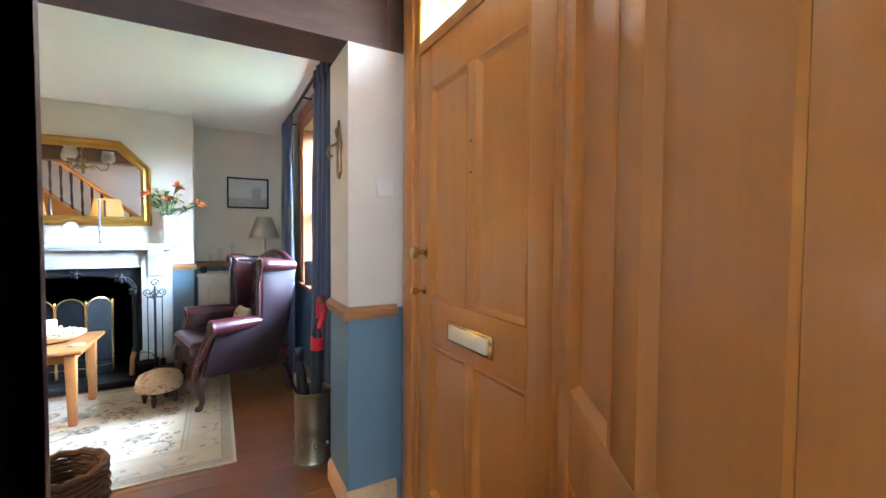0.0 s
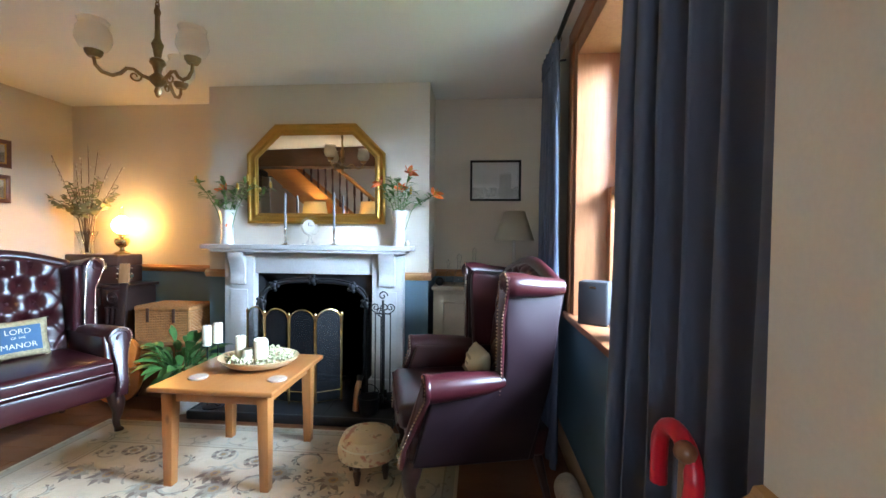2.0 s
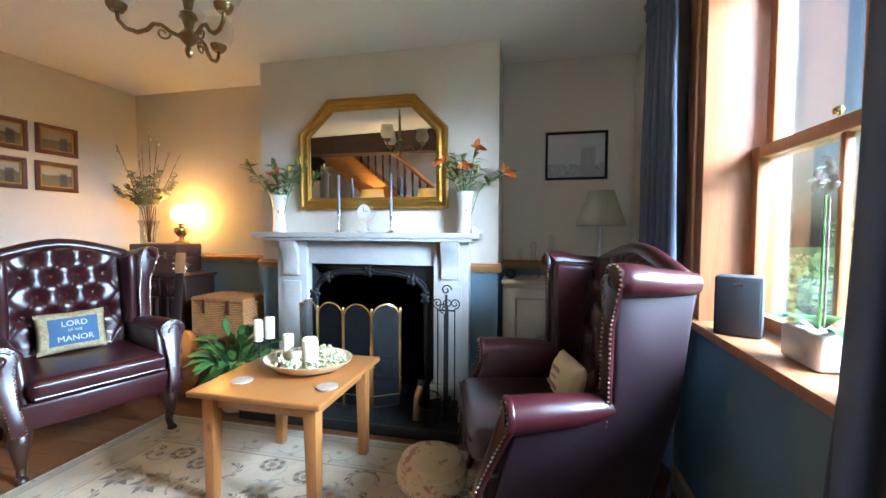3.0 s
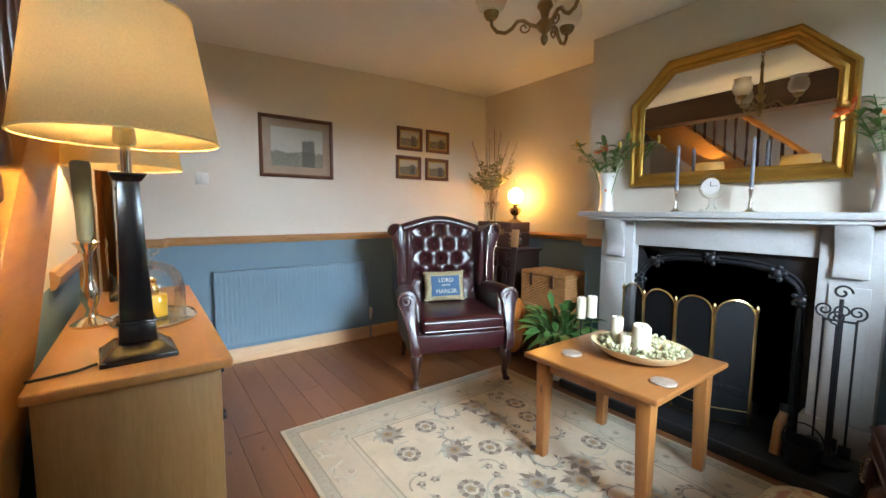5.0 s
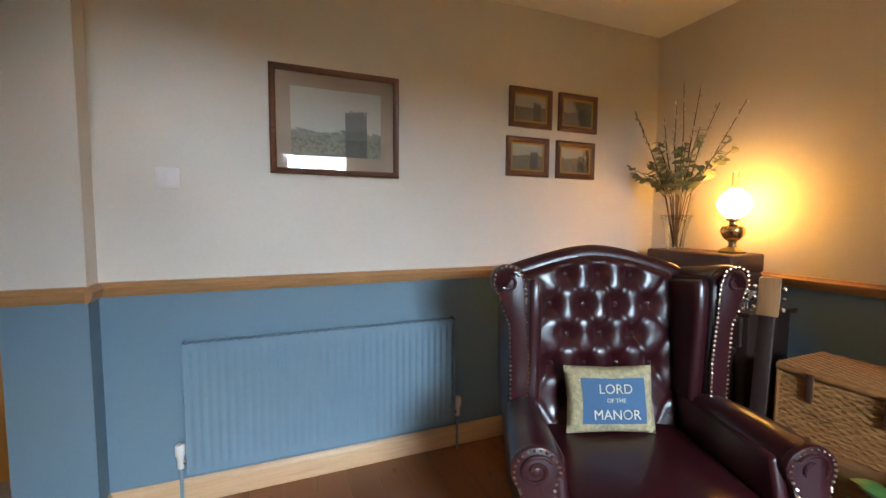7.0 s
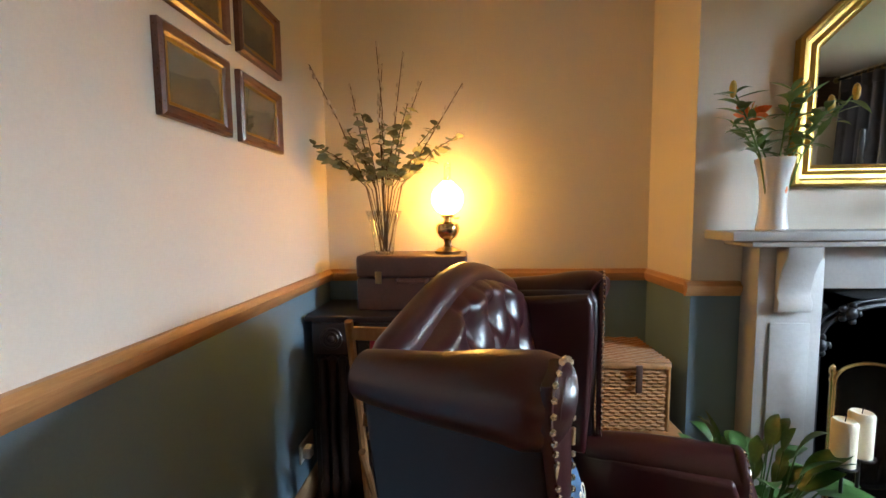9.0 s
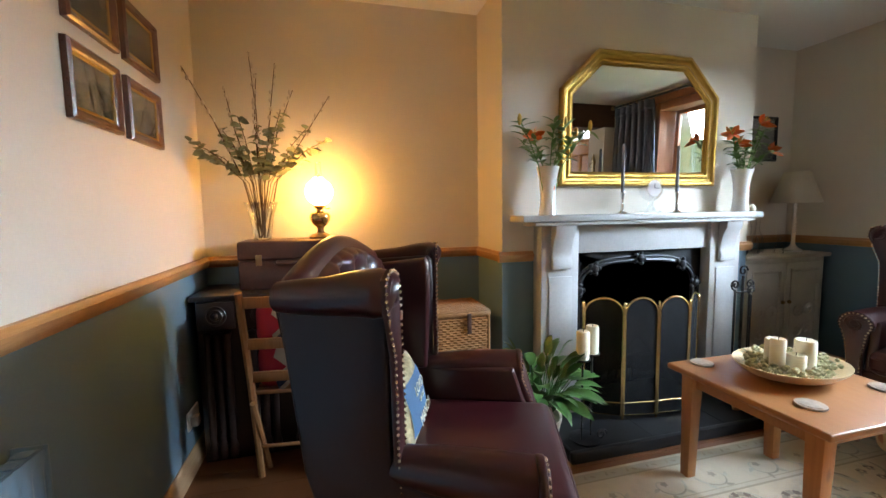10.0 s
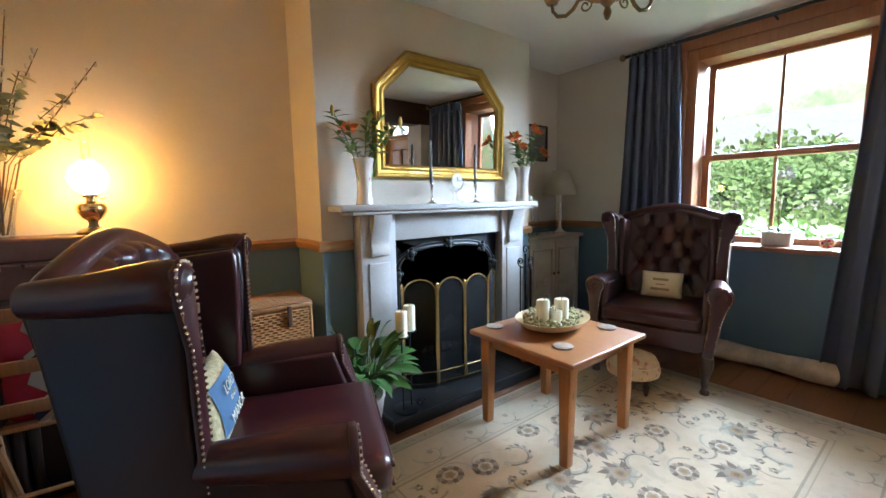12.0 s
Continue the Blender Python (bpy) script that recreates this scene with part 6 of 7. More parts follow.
def cloche():
    th = thing("glass_cloche", "glass dome over a yellow candle on an oval mirrored tray", "cloche", pose(0.225, -2.725, SBZ))
    part("tray", lathe([(0.0, 0.0), (0.165, 0.0), (0.172, 0.008), (0.168, 0.012), (0.16, 0.007), (0.0, 0.007)], 40, squash=0.72), M_SILVER, th, "oval mirrored tray")
    part("dome", lathe([(0.092, 0.009), (0.093, 0.10), (0.084, 0.145), (0.058, 0.178), (0.02, 0.194), (0.0, 0.196)], 36, caps=False), M_GLASS, th, "clear glass dome").modifiers.new("wall", 'SOLIDIFY').thickness = 0.0025
    part("dome_knob", lathe([(0.0, 0.196), (0.010, 0.199), (0.010, 0.21), (0.022, 0.218), (0.026, 0.232), (0.018, 0.247), (0.0, 0.252)], 18), M_GLASS, th)
    part("candle", lathe([(0.0, 0.0095), (0.038, 0.0095), (0.040, 0.075), (0.037, 0.082), (0.0, 0.08)], 24), M_YELLOW, th, "yellow scented candle")
    part("candle_figure", lathe([(0.0, 0.081), (0.016, 0.081), (0.018, 0.10), (0.010, 0.118), (0.014, 0.13), (0.0, 0.142)], 14), M_BRASS, th, "gilt lid knob")
    c = thing("tall_candlestick", "tall silver candlestick with a thick sage candle", "candlestick", pose(0.215, -2.885, SBZ))
    part("holder", lathe([(0.0, 0.0), (0.052, 0.0), (0.054, 0.008), (0.035, 0.02), (0.018, 0.03), (0.012, 0.05), (0.022, 0.075), (0.026, 0.10), (0.016, 0.13), (0.010, 0.16), (0.012, 0.22), (0.02, 0.24),
                          (0.032, 0.255), (0.036, 0.262), (0.02, 0.27), (0.0, 0.27)], 24), M_SILVER, c)
    part("candle", lathe([(0.0, 0.268), (0.019, 0.268), (0.026, 0.50), (0.022, 0.51), (0.0, 0.508)], 18), M_GREENWAX, c, "thick sage-green candle")
    d = thing("decanter", "clear cut-glass decanter with a stopper", "decanter", pose(0.05, -2.86, SBZ))
    part("bottle", lathe([(0.0, 0.0), (0.038, 0.0), (0.042, 0.03), (0.038, 0.11), (0.016, 0.15), (0.014, 0.20), (0.02, 0.21), (0.0, 0.21)], 20), M_GLASS, d)
    part("stopper", lathe([(0.0, 0.211), (0.011, 0.211), (0.011, 0.225), (0.02, 0.24), (0.016, 0.26), (0.0, 0.268)], 14), M_GLASS, d)
    s = thing("silver_figure", "small silver ornament beside the tray", "ornament", pose(0.42, -2.78, SBZ))
    part("body", lathe([(0.0, 0.0), (0.022, 0.0), (0.026, 0.02), (0.014, 0.045), (0.018, 0.06), (0.008, 0.085), (0.0, 0.09)], 14), M_SILVER, s)


cloche()


# ---- pictures ----
def picture(name, label, place, w, h, border, print_mat, frame_mat, mount=0.0, gilt=False, group=""):
    """A framed picture; place maps (u, v, proud) from its middle into space."""
    th = thing(name, label, "picture", None, group)
    out = [(-w / 2, -h / 2), (w / 2, -h / 2), (w / 2, h / 2), (-w / 2, h / 2)]
    part("picture_frame", frame_sweep(out, [(0, 0.001), (0, 0.018), (border * 0.25, 0.024), (border * 0.6, 0.020), (border * 0.85, 0.014), (border, 0.010), (border, 0.001)], place), frame_mat, th)
    if gilt:
        q = border * 0.98
        part("gilt_slip", frame_sweep([(a * (1 - 2 * q / w), c * (1 - 2 * q / h)) for a, c in out], [(0, 0.003), (0, 0.012), (0.008, 0.010), (0.010, 0.003)], place), M_GOLD, th)

    def slab(k, d0, d1, mat, nm):
        b = bmesh.new()
        a, c = w / 2 - k, h / 2 - k
        vs = [b.verts.new(place(u, v, d)) for d in (d0, d1) for u, v in ((-a, -c), (a, -c), (a, c), (-a, c))]
        for f in ((0, 1, 2, 3), (4, 5, 6, 7), (0, 1, 5, 4), (1, 2, 6, 5), (2, 3, 7, 6), (3, 0, 4, 7)):
            b.faces.new([vs[i] for i in f])
        return part(nm, b, mat, th, smooth=0)
    if mount:
        slab(border - 0.001, 0.002, 0.006, M_PRINTPAPER, "mount")
    slab(border + mount, 0.0065 if mount else 0.002, 0.0075 if mount else 0.006, print_mat, "print")
    g = slab(border - 0.001, 0.0095, 0.0105, M_PICGLASS, "glazing")
    g.visible_shadow = False
    return th


def print_panel(name, sky_col, land, ink, w, h, along_axis, at, skyline):
    """A print with a pale sky, a band of land and one dark block, coloured by position on the sheet."""
    m, nt, b = nodes_of(name)
    g = nt.nodes.new("ShaderNodeNewGeometry")
    sep = nt.nodes.new("ShaderNodeSeparateXYZ")
    nt.links.new(g.outputs["Position"], sep.inputs[0])
    u = math_node(nt, 'DIVIDE', math_node(nt, 'SUBTRACT', sep.outputs[along_axis], at[0]), w)
    v = math_node(nt, 'DIVIDE', math_node(nt, 'SUBTRACT', sep.outputs["Z"], at[1]), h)
    n = noise_tex(nt, g.outputs["Position"], 24, 4)
    n2 = noise_tex(nt, g.outputs["Position"], 70, 3)
    hill = math_node(nt, 'MULTIPLY_ADD', n, 0.35, skyline - 0.17)
    ground = math_node(nt, 'LESS_THAN', v, hill)
    tower = math_node(nt, 'MULTIPLY', math_node(nt, 'LESS_THAN', math_node(nt, 'ABSOLUTE', math_node(nt, 'SUBTRACT', u, 0.22)), 0.13), math_node(nt, 'LESS_THAN', v, math_node(nt, 'MULTIPLY_ADD', n2, 0.3, 0.05)))
    c = mix(nt, ground, sky_col, ramp(nt, n2, [(0.35, shade(land, 0.6)), (0.65, land)]))
    c = mix(nt, math_node(nt, 'MULTIPLY', tower, 0.8), c, ink)
    nt.links.new(c, b.inputs["Base Color"])
    b.inputs["Roughness"].default_value = 0.6
    return m


M_PICGLASS = thin_glass("picture_glass", 0.0, (1, 1, 1), 0.8)
west = lambda cy, cz: (lambda u, v, q: (W_X + q, cy + u, cz + v))
picture("landscape_picture", "large walnut-framed landscape print with a buff mount", west(-1.68, 1.717), 0.60, 0.49, 0.028,
        print_panel("old_castle_print", (0.52, 0.48, 0.40), (0.30, 0.28, 0.20), (0.09, 0.08, 0.07), 0.4, 0.3, "Y", (-1.68, 1.717), -0.12), M_WALNUT, 0.062)
for cy, cz, s in ((-0.595, 1.903, 1), (-0.260, 1.905, 2), (-0.610, 1.627, 3), (-0.270, 1.626, 4)):
    picture("small_picture", "small dark-framed sepia print with a gilt slip", west(cy, cz), 0.285, 0.222, 0.032,
            print_panel("sepia_print", (0.52, 0.46, 0.33), (0.24, 0.20, 0.12), (0.05, 0.04, 0.03), 0.2, 0.15, "Y", (cy, cz), 0.02 * s), M_WALNUT, 0, True, "four small prints")
picture("seascape_picture", "thin black-framed pale seascape print in the alcove", lambda u, v, q: (2.31 + u, N_Y - q, 1.765 + v), 0.43, 0.345, 0.018,
        print_panel("pale_seascape", (0.66, 0.66, 0.65), (0.55, 0.56, 0.56), (0.42, 0.42, 0.40), 0.38, 0.3, "X", (2.31, 1.765), -0.2), M_BLACK)


# ---- chandelier ----
def chandelier():
    th = thing("chandelier", "antique brass three-arm chandelier with etched glass shades, unlit", "chandelier", pose(0.677, -1.325, 0))
    part("ceiling_rose", lathe([(0.0, CEIL - 0.03), (0.02, CEIL - 0.03), (0.05, CEIL - 0.018), (0.062, CEIL - 0.001), (0.0, CEIL - 0.001)], 24), M_OLDBRASS, th)
    for i in range(4):
        z = CEIL - 0.045 - i * 0.028
        part("chain_link", tube([((0.009 if i % 2 else 0) * math.cos(a), (0 if i % 2 else 0.009) * math.cos(a), z + 0.017 * math.sin(a)) for a in [2 * math.pi * k / 12 for k in range(13)]], 0.0028, 6), M_OLDBRASS, th)
    part("centre_column", lathe([(0.0, 1.905), (0.010, 1.915), (0.016, 1.935), (0.010, 1.955), (0.03, 1.975), (0.036, 1.995), (0.014, 2.02), (0.022, 2.05), (0.034, 2.065), (0.03, 2.08), (0.014, 2.09), (0.02, 2.13), (0.026, 2.15),
                                 (0.012, 2.18), (0.010, 2.28), (0.015, 2.30), (0.006, 2.33), (0.0, 2.335)], 20), M_OLDBRASS, th)
    for k in range(3):
        a = radians(224 + 120 * k)
        R = Matrix.Rotation(a, 4, 'Z')
        pts = [(0.025, 1.985), (0.06, 1.995), (0.09, 2.015), (0.115, 2.012), (0.135, 1.985), (0.165, 1.968), (0.20, 1.975), (0.222, 2.0), (0.226, 2.03)]
        arm = part("arm", tube([R @ Vector((r, 0, z)) for r, z in pts], [0.009, 0.008, 0.008, 0.008, 0.008, 0.008, 0.008, 0.007, 0.007], 8), M_OLDBRASS, th, "scrolled brass arm")
        part("curl", tube([R @ Vector(p) for p in scroll((0.085, 0, 1.985), 0.028, 1.3, 1.57)], 0.004, 6), M_OLDBRASS, arm)
        e = R @ Vector((0.226, 0, 0))
        part("gallery", lathe([(0.0, 2.03), (0.022, 2.03), (0.032, 2.045), (0.034, 2.058), (0.0, 2.058)], 18, (e.x, e.y, 0)), M_OLDBRASS, arm)
        part("glass_shade", lathe([(0.030, 2.058), (0.052, 2.075), (0.064, 2.105), (0.060, 2.14), (0.048, 2.165), (0.056, 2.185)], 26, (e.x, e.y, 0), caps=False), M_CLOUD, arm, "etched tulip glass shade").modifiers.new("wall", 'SOLIDIFY').thickness = 0.002


chandelier()


# ---- west wall: radiator, sockets ----
def radiator():
    th = thing("radiator", "slate-blue painted panel radiator with white valves on the wall", "radiator")
    y0, y1, z0, z1 = -2.335, -1.09, 0.165, 0.735
    bm = bmesh.new()

    def f(u, v):
        y, z = y0 + (y1 - y0) * u, z0 + (z1 - z0) * v
        rib = 0.006 * (0.5 + 0.5 * math.cos(2 * math.pi * (y - y0) / 0.034)) if 0.06 < v < 0.94 else 0.003
        return (W_X + 0.072 + rib, y, z)
    part("front_panel", sheet(f, 296, 24), M_RADIATOR, th, smooth=80)
    part("body", box(W_X + 0.03, W_X + 0.0715, y0, y1, z0, z1, 0.006), M_RADIATOR, th)
    for y in (y0 - 0.002, y1 + 0.002):
        part("side_cover", box(W_X + 0.012, W_X + 0.080, y - 0.004, y + 0.004, z0 + 0.01, z1 + 0.006, 0.003), M_RADIATOR, th)
    bm = bmesh.new()
    for i in range(30):
        y = y0 + 0.03 + i * (y1 - y0 - 0.06) / 29
        box(W_X + 0.034, W_X + 0.07, y - 0.012, y + 0.012, z1 + 0.0005, z1 + 0.004, bm=bm)
    part("top_grille", bm, M_RADIATOR, th)
    for y in (y0 - 0.03, y1 + 0.03):
        v = part("valve", lathe([(0.0, 0.0), (0.012, 0.0), (0.014, 0.05), (0.02, 0.06), (0.02, 0.10), (0.014, 0.108), (0.0, 0.108)], 16, (W_X + 0.05, y, 0.19)), M_PLASTIC, th, "white plastic radiator valve")
        part("pipe", tube([(W_X + 0.05, y, 0.195), (W_X + 0.05, y, 0.0)], 0.0075, 8), M_RADIATOR, v)
        part("tail", tube([(W_X + 0.05, y, 0.215), (W_X + 0.05, y + (0.03 if y < -1.7 else -0.03), 0.215)], 0.008, 8), M_SILVER, v)
    for y in (y0 + 0.2, y1 - 0.2):
        part("bracket", box(W_X + 0.0005, W_X + 0.032, y - 0.015, y + 0.015, z0 + 0.06, z1 - 0.1), M_RADIATOR, th)


radiator()
so = thing("wall_socket", "white double wall socket with a plug, low on the blue wall", "socket")
part("plate", box(W_X + 0.0005, W_X + 0.010, -0.06, 0.086, 0.22, 0.306, 0.003), M_PLASTIC, so)
part("plug", box(W_X + 0.010, W_X + 0.045, -0.045, 0.0, 0.235, 0.285, 0.008), M_PLASTIC, so, "white plug")


# ---- north-west corner ----
def corner_cabinet():
    th = thing("carved_cabinet", "black carved wooden cabinet with a square rosette, in the corner", "cabinet")
    x0, x1, y0, y1, zt = -1.575, -0.74, 0.02, 0.365, 0.85
    part("top", box(x0 - 0.01, x1 + 0.015, y0 - 0.015, y1, zt - 0.025, zt, 0.005), M_DARKWOOD, th)
    part("body", box(x0 + 0.01, x1 - 0.01, y0 + 0.02, y1 - 0.01, 0.0, zt - 0.0255, 0.004), M_DARKWOOD, th)
    for i in range(4):
        a = x0 + 0.015 + i * 0.205
        p = part("carved_block", box(a, a + 0.17, y0, y0 + 0.022, 0.68, 0.815, 0.004), M_DARKWOOD, th, "carved square rosette block")
        for r in (0.045, 0.028):
            part("carved_ring", tube([(a + 0.085 + r * math.cos(t), y0 - 0.001, 0.748 + r * math.sin(t)) for t in [2 * math.pi * k / 20 for k in range(21)]], 0.006, 6), M_DARKWOOD, p)
        part("carved_boss", ball((a + 0.085, y0 - 0.002, 0.748), 0.014, 10), M_DARKWOOD, p)
        for dx in (0.02, 0.065, 0.11):
            part("fluted_post", lathe([(0.0, 0.03), (0.02, 0.03), (0.024, 0.08), (0.015, 0.11), (0.019, 0.3), (0.019, 0.5), (0.014, 0.62), (0.022, 0.66), (0.0, 0.675)], 10, (a + dx + 0.02, y0 + 0.004, 0)), M_DARKWOOD, th)
    s = thing("suitcase", "old brown leather suitcase lying on the carved cabinet", "suitcase")
    part("body", box(-1.38, -0.885, 0.105, 0.365, 0.8505, 1.0, 0.012, 3), M_CASE, s)
    lid = part("lid", box(-1.382, -0.883, 0.103, 0.367, 1.002, 1.10, 0.014, 3), M_CASE, s)
    for x in (-1.28, -1.0):
        part("clasp", box(x - 0.015, x + 0.015, 0.098, 0.104, 0.975, 1.03, 0.002), M_OLDBRASS, lid)
    part("handle", tube([(-1.20, 0.105, 0.99), (-1.19, 0.075, 0.985), (-1.07, 0.075, 0.985), (-1.06, 0.105, 0.99)], 0.008, 8), M_CASE, s)
    d = thing("silver_dish", "small silver footed dish on the carved cabinet", "dish", pose(-0.80, 0.10, 0.85))
    part("bowl", lathe([(0.0, 0.0), (0.03, 0.0), (0.012, 0.015), (0.010, 0.035), (0.045, 0.06), (0.05, 0.085), (0.046, 0.085), (0.04, 0.062), (0.0, 0.045)], 20), M_SILVER, d)


corner_cabinet()


def oil_lamp():
    th = thing("oil_lamp", "lit brass oil lamp with a glowing opal globe, on the suitcase", "lamp", pose(-0.975, 0.245, 1.10))
    part("foot", lathe([(0.0, 0.0), (0.062, 0.0), (0.064, 0.01), (0.045, 0.022), (0.022, 0.03), (0.016, 0.045), (0.02, 0.06), (0.0, 0.06)], 24), M_OLDBRASS, th)
    part("font", lathe([(0.0, 0.058), (0.018, 0.058), (0.04, 0.075), (0.055, 0.10), (0.058, 0.12), (0.05, 0.138), (0.02, 0.148), (0.018, 0.162), (0.032, 0.168), (0.032, 0.18), (0.0, 0.182)], 28), M_BRASS, th)
    part("wick_knob", tube([(0.03, 0, 0.165), (0.055, 0, 0.165)], 0.005, 8), M_BRASS, th)
    part("globe", lathe([(0.0, 0.183), (0.028, 0.183), (0.058, 0.205), (0.074, 0.24), (0.076, 0.265), (0.062, 0.30), (0.034, 0.322), (0.026, 0.335), (0.0, 0.335)], 28), M_GLOBE, th, "glowing opal glass globe")
    part("chimney", lathe([(0.018, 0.336), (0.016, 0.42)], 18, caps=False), M_GLASS, th, "clear glass chimney").modifiers.new("wall", 'SOLIDIFY').thickness = 0.0015


oil_lamp()


def branch_vase():
    rng = random.Random(21)
    th = thing("branch_vase", "flared glass vase of catkin twigs and dried eucalyptus, on the suitcase", "vase", pose(-1.27, 0.20, 1.10))
    part("vase", lathe([(0.0, 0.0), (0.042, 0.0), (0.046, 0.01), (0.05, 0.06), (0.064, 0.14), (0.086, 0.20)], 28, caps=False), M_GLASS, th, "clear flared glass").modifiers.new("wall", 'SOLIDIFY').thickness = 0.003
    tips = [(-0.33, 0.0, 0.87), (0.37, -0.02, 0.76), (-0.03, 0.05, 0.98), (0.10, 0.02, 0.92), (-0.16, 0.06, 0.80), (0.18, 0.06, 0.80), (0.02, -0.06, 0.84)]
    for t in tips:
        base = Vector((rng.uniform(-0.02, 0.02), rng.uniform(-0.02, 0.02), 0.012))
        tip = Vector(t)
        mid = Vector((t[0] * 0.24, t[1] * 0.25, 0.32))
        q = [base, mid, mid.lerp(tip, 0.5) + Vector((rng.uniform(-0.02, 0.02), 0, 0.015)), tip]
        tw = part("twig", tube(q, [0.004, 0.0035, 0.003, 0.0018], 6), M_TWIG, th)
        bm = bmesh.new()
        for i in range(13):
            p = q[1].lerp(q[2], (i / 6)) if i < 6 else q[2].lerp(q[3], (i - 6) / 6.5)
            o = Vector((rng.uniform(-1, 1), rng.uniform(-1, 1), 0.5)).normalized() * 0.010
            ball(p + o, rng.uniform(0.006, 0.0095), 6, bm, (1, 1, 1.6))
        part("catkin_stem", bm, M_CATKIN, tw)["kind"] = "stuff"
    sprays = [(-0.30, -0.05, 0.50), (-0.24, 0.02, 0.46), (0.34, -0.06, 0.52), (0.20, -0.04, 0.46), (-0.12, -0.08, 0.50), (0.08, -0.08, 0.56), (0.0, 0.05, 0.60), (-0.18, 0.08, 0.58), (0.24, 0.07, 0.60), (0.05, -0.1, 0.42), (-0.07, -0.09, 0.62), (0.12, 0.0, 0.68)]
    for t in sprays:
        tip = Vector(t)
        mid = Vector((t[0] * 0.22, t[1] * 0.25, 0.30))
        st = part("stem", tube([(0, 0, 0.02), mid, mid.lerp(tip, 0.6) + Vector((0, 0, 0.03)), tip], 0.0022, 5), M_TWIG, th)
        bm = bmesh.new()
        for i in range(20):
            p = mid.lerp(tip, 0.2 + 0.8 * i / 19)
            a = rng.uniform(0, 6.28)
            leaf_blade(bm, p, (math.cos(a), 0.7 * math.sin(a), rng.uniform(-0.2, 0.7)), rng.uniform(0.036, 0.058), rng.uniform(0.019, 0.028), 0.2, rng.uniform(-1, 1), 4, 0.12)
        part("leaf_spray", bm, M_LEAF_PALE, st)["kind"] = "stuff"


branch_vase()


def folding_chair():
    th = thing("folding_chair", "slatted wooden folding chair holding red, white and blue cushions", "chair", pose(-1.08, -0.20, 0.0, 0, 0, -6))
    for x in (-0.2, 0.2):
        part("back_post", tube([(x, 0.03, 0.0), (x, -0.04, 0.45), (x, -0.14, 0.915)], [0.016, 0.017, 0.016], 8), M_CHAIRWOOD, th)
        part("front_leg", tube([(x * 0.9, -0.10, 0.42), (x * 0.9, 0.10, 0.0)], 0.014, 8), M_CHAIRWOOD, th)
    for z in (0.87, 0.68, 0.52):
        y = -0.04 - 0.10 * (z - 0.45) / 0.465
        part("back_slat", box(-0.2, 0.2, y - 0.009, y + 0.009, z - 0.024, z + 0.024, 0.005), M_CHAIRWOOD, th)
    for i in range(4):
        part("seat_slat", box(-0.19, 0.19, -0.04 + i * 0.055, 0.005 + i * 0.055, 0.43, 0.448, 0.004), M_CHAIRWOOD, th)
    part("lower_rung", tube([(-0.2, 0.008, 0.16), (0.2, 0.008, 0.16)], 0.009, 8), M_CHAIRWOOD, th)
    for z0, h in ((0.4485, 0.20), (0.6495, 0.19)):
        c = thing("chair_cushion", "crimson cushion with white and navy bands on the folding chair", "cushion", pose(-1.08, -0.20, 0, 0, 0, -6), "folding chair cushions")
        part("cover", box(-0.18, 0.18, -0.03, 0.10, z0, z0 + h, 0.045, 4), M_REDFAB, c)
        for a, mat, w in ((-0.5, M_WHITEFAB, 0.04), (0.5, M_WHITEFAB, 0.038), (-0.5, M_NAVYFAB, 0.018)):
            b = box(-0.17, 0.17, -0.034 if mat is M_WHITEFAB else -0.036, -0.026, z0 + h / 2 - w, z0 + h / 2 + w, 0.003)
            bmesh.ops.rotate(b, verts=b.verts, cent=(0, 0, z0 + h / 2), matrix=Matrix.Rotation(a, 3, 'Y'))
            bmesh.ops.scale(b, vec=(0.62, 1, 1), verts=b.verts)
            part("band", b, mat, c)


folding_chair()


def guitar():
    th = thing("guitar", "orange lacquered acoustic guitar leaning in the corner", "guitar", pose(-0.505, -0.30, 0.004, -9.5, 0, 20))
    out = []
    for i in range(40):
        t = 2 * math.pi * i / 40
        z = 0.25 - 0.235 * math.cos(t)
        w = 0.155 * math.sin(t) * (1 - 0.22 * (z - 0.05) / 0.45) * (1 - 0.22 * math.exp(-((z - 0.31) / 0.06) ** 2)) / max(0.35, abs(math.sin(t)) ** 0.35)
        out.append((w, z))
    part("body", prism(out, 'xz', -0.05, 0.05, 0.006), M_GUITAR, th)
    hole = lathe([(0.0, 0.0), (0.045, 0.0), (0.045, 0.002), (0.0, 0.002)], 24)
    bmesh.ops.transform(hole, matrix=pose(0, -0.0505, 0.33, 90, 0, 0), verts=hole.verts)
    part("sound_hole", hole, M_BLACK, th)
    part("neck", box(-0.026, 0.026, -0.066, -0.046, 0.36, 0.90, 0.005), M_DARKWOOD, th)
    hd = part("headstock", box(-0.035, 0.035, -0.064, -0.05, 0.90, 1.05, 0.006), M_CHAIRWOOD, th)
    for s in (-1, 1):
        for z in (0.93, 0.97, 1.01):
            part("tuning_peg", ball((s * 0.046, -0.057, z), 0.009, 8), M_SILVER, hd)
    part("bridge", box(-0.06, 0.06, -0.060, -0.0502, 0.13, 0.15, 0.003), M_DARKWOOD, th)


guitar()


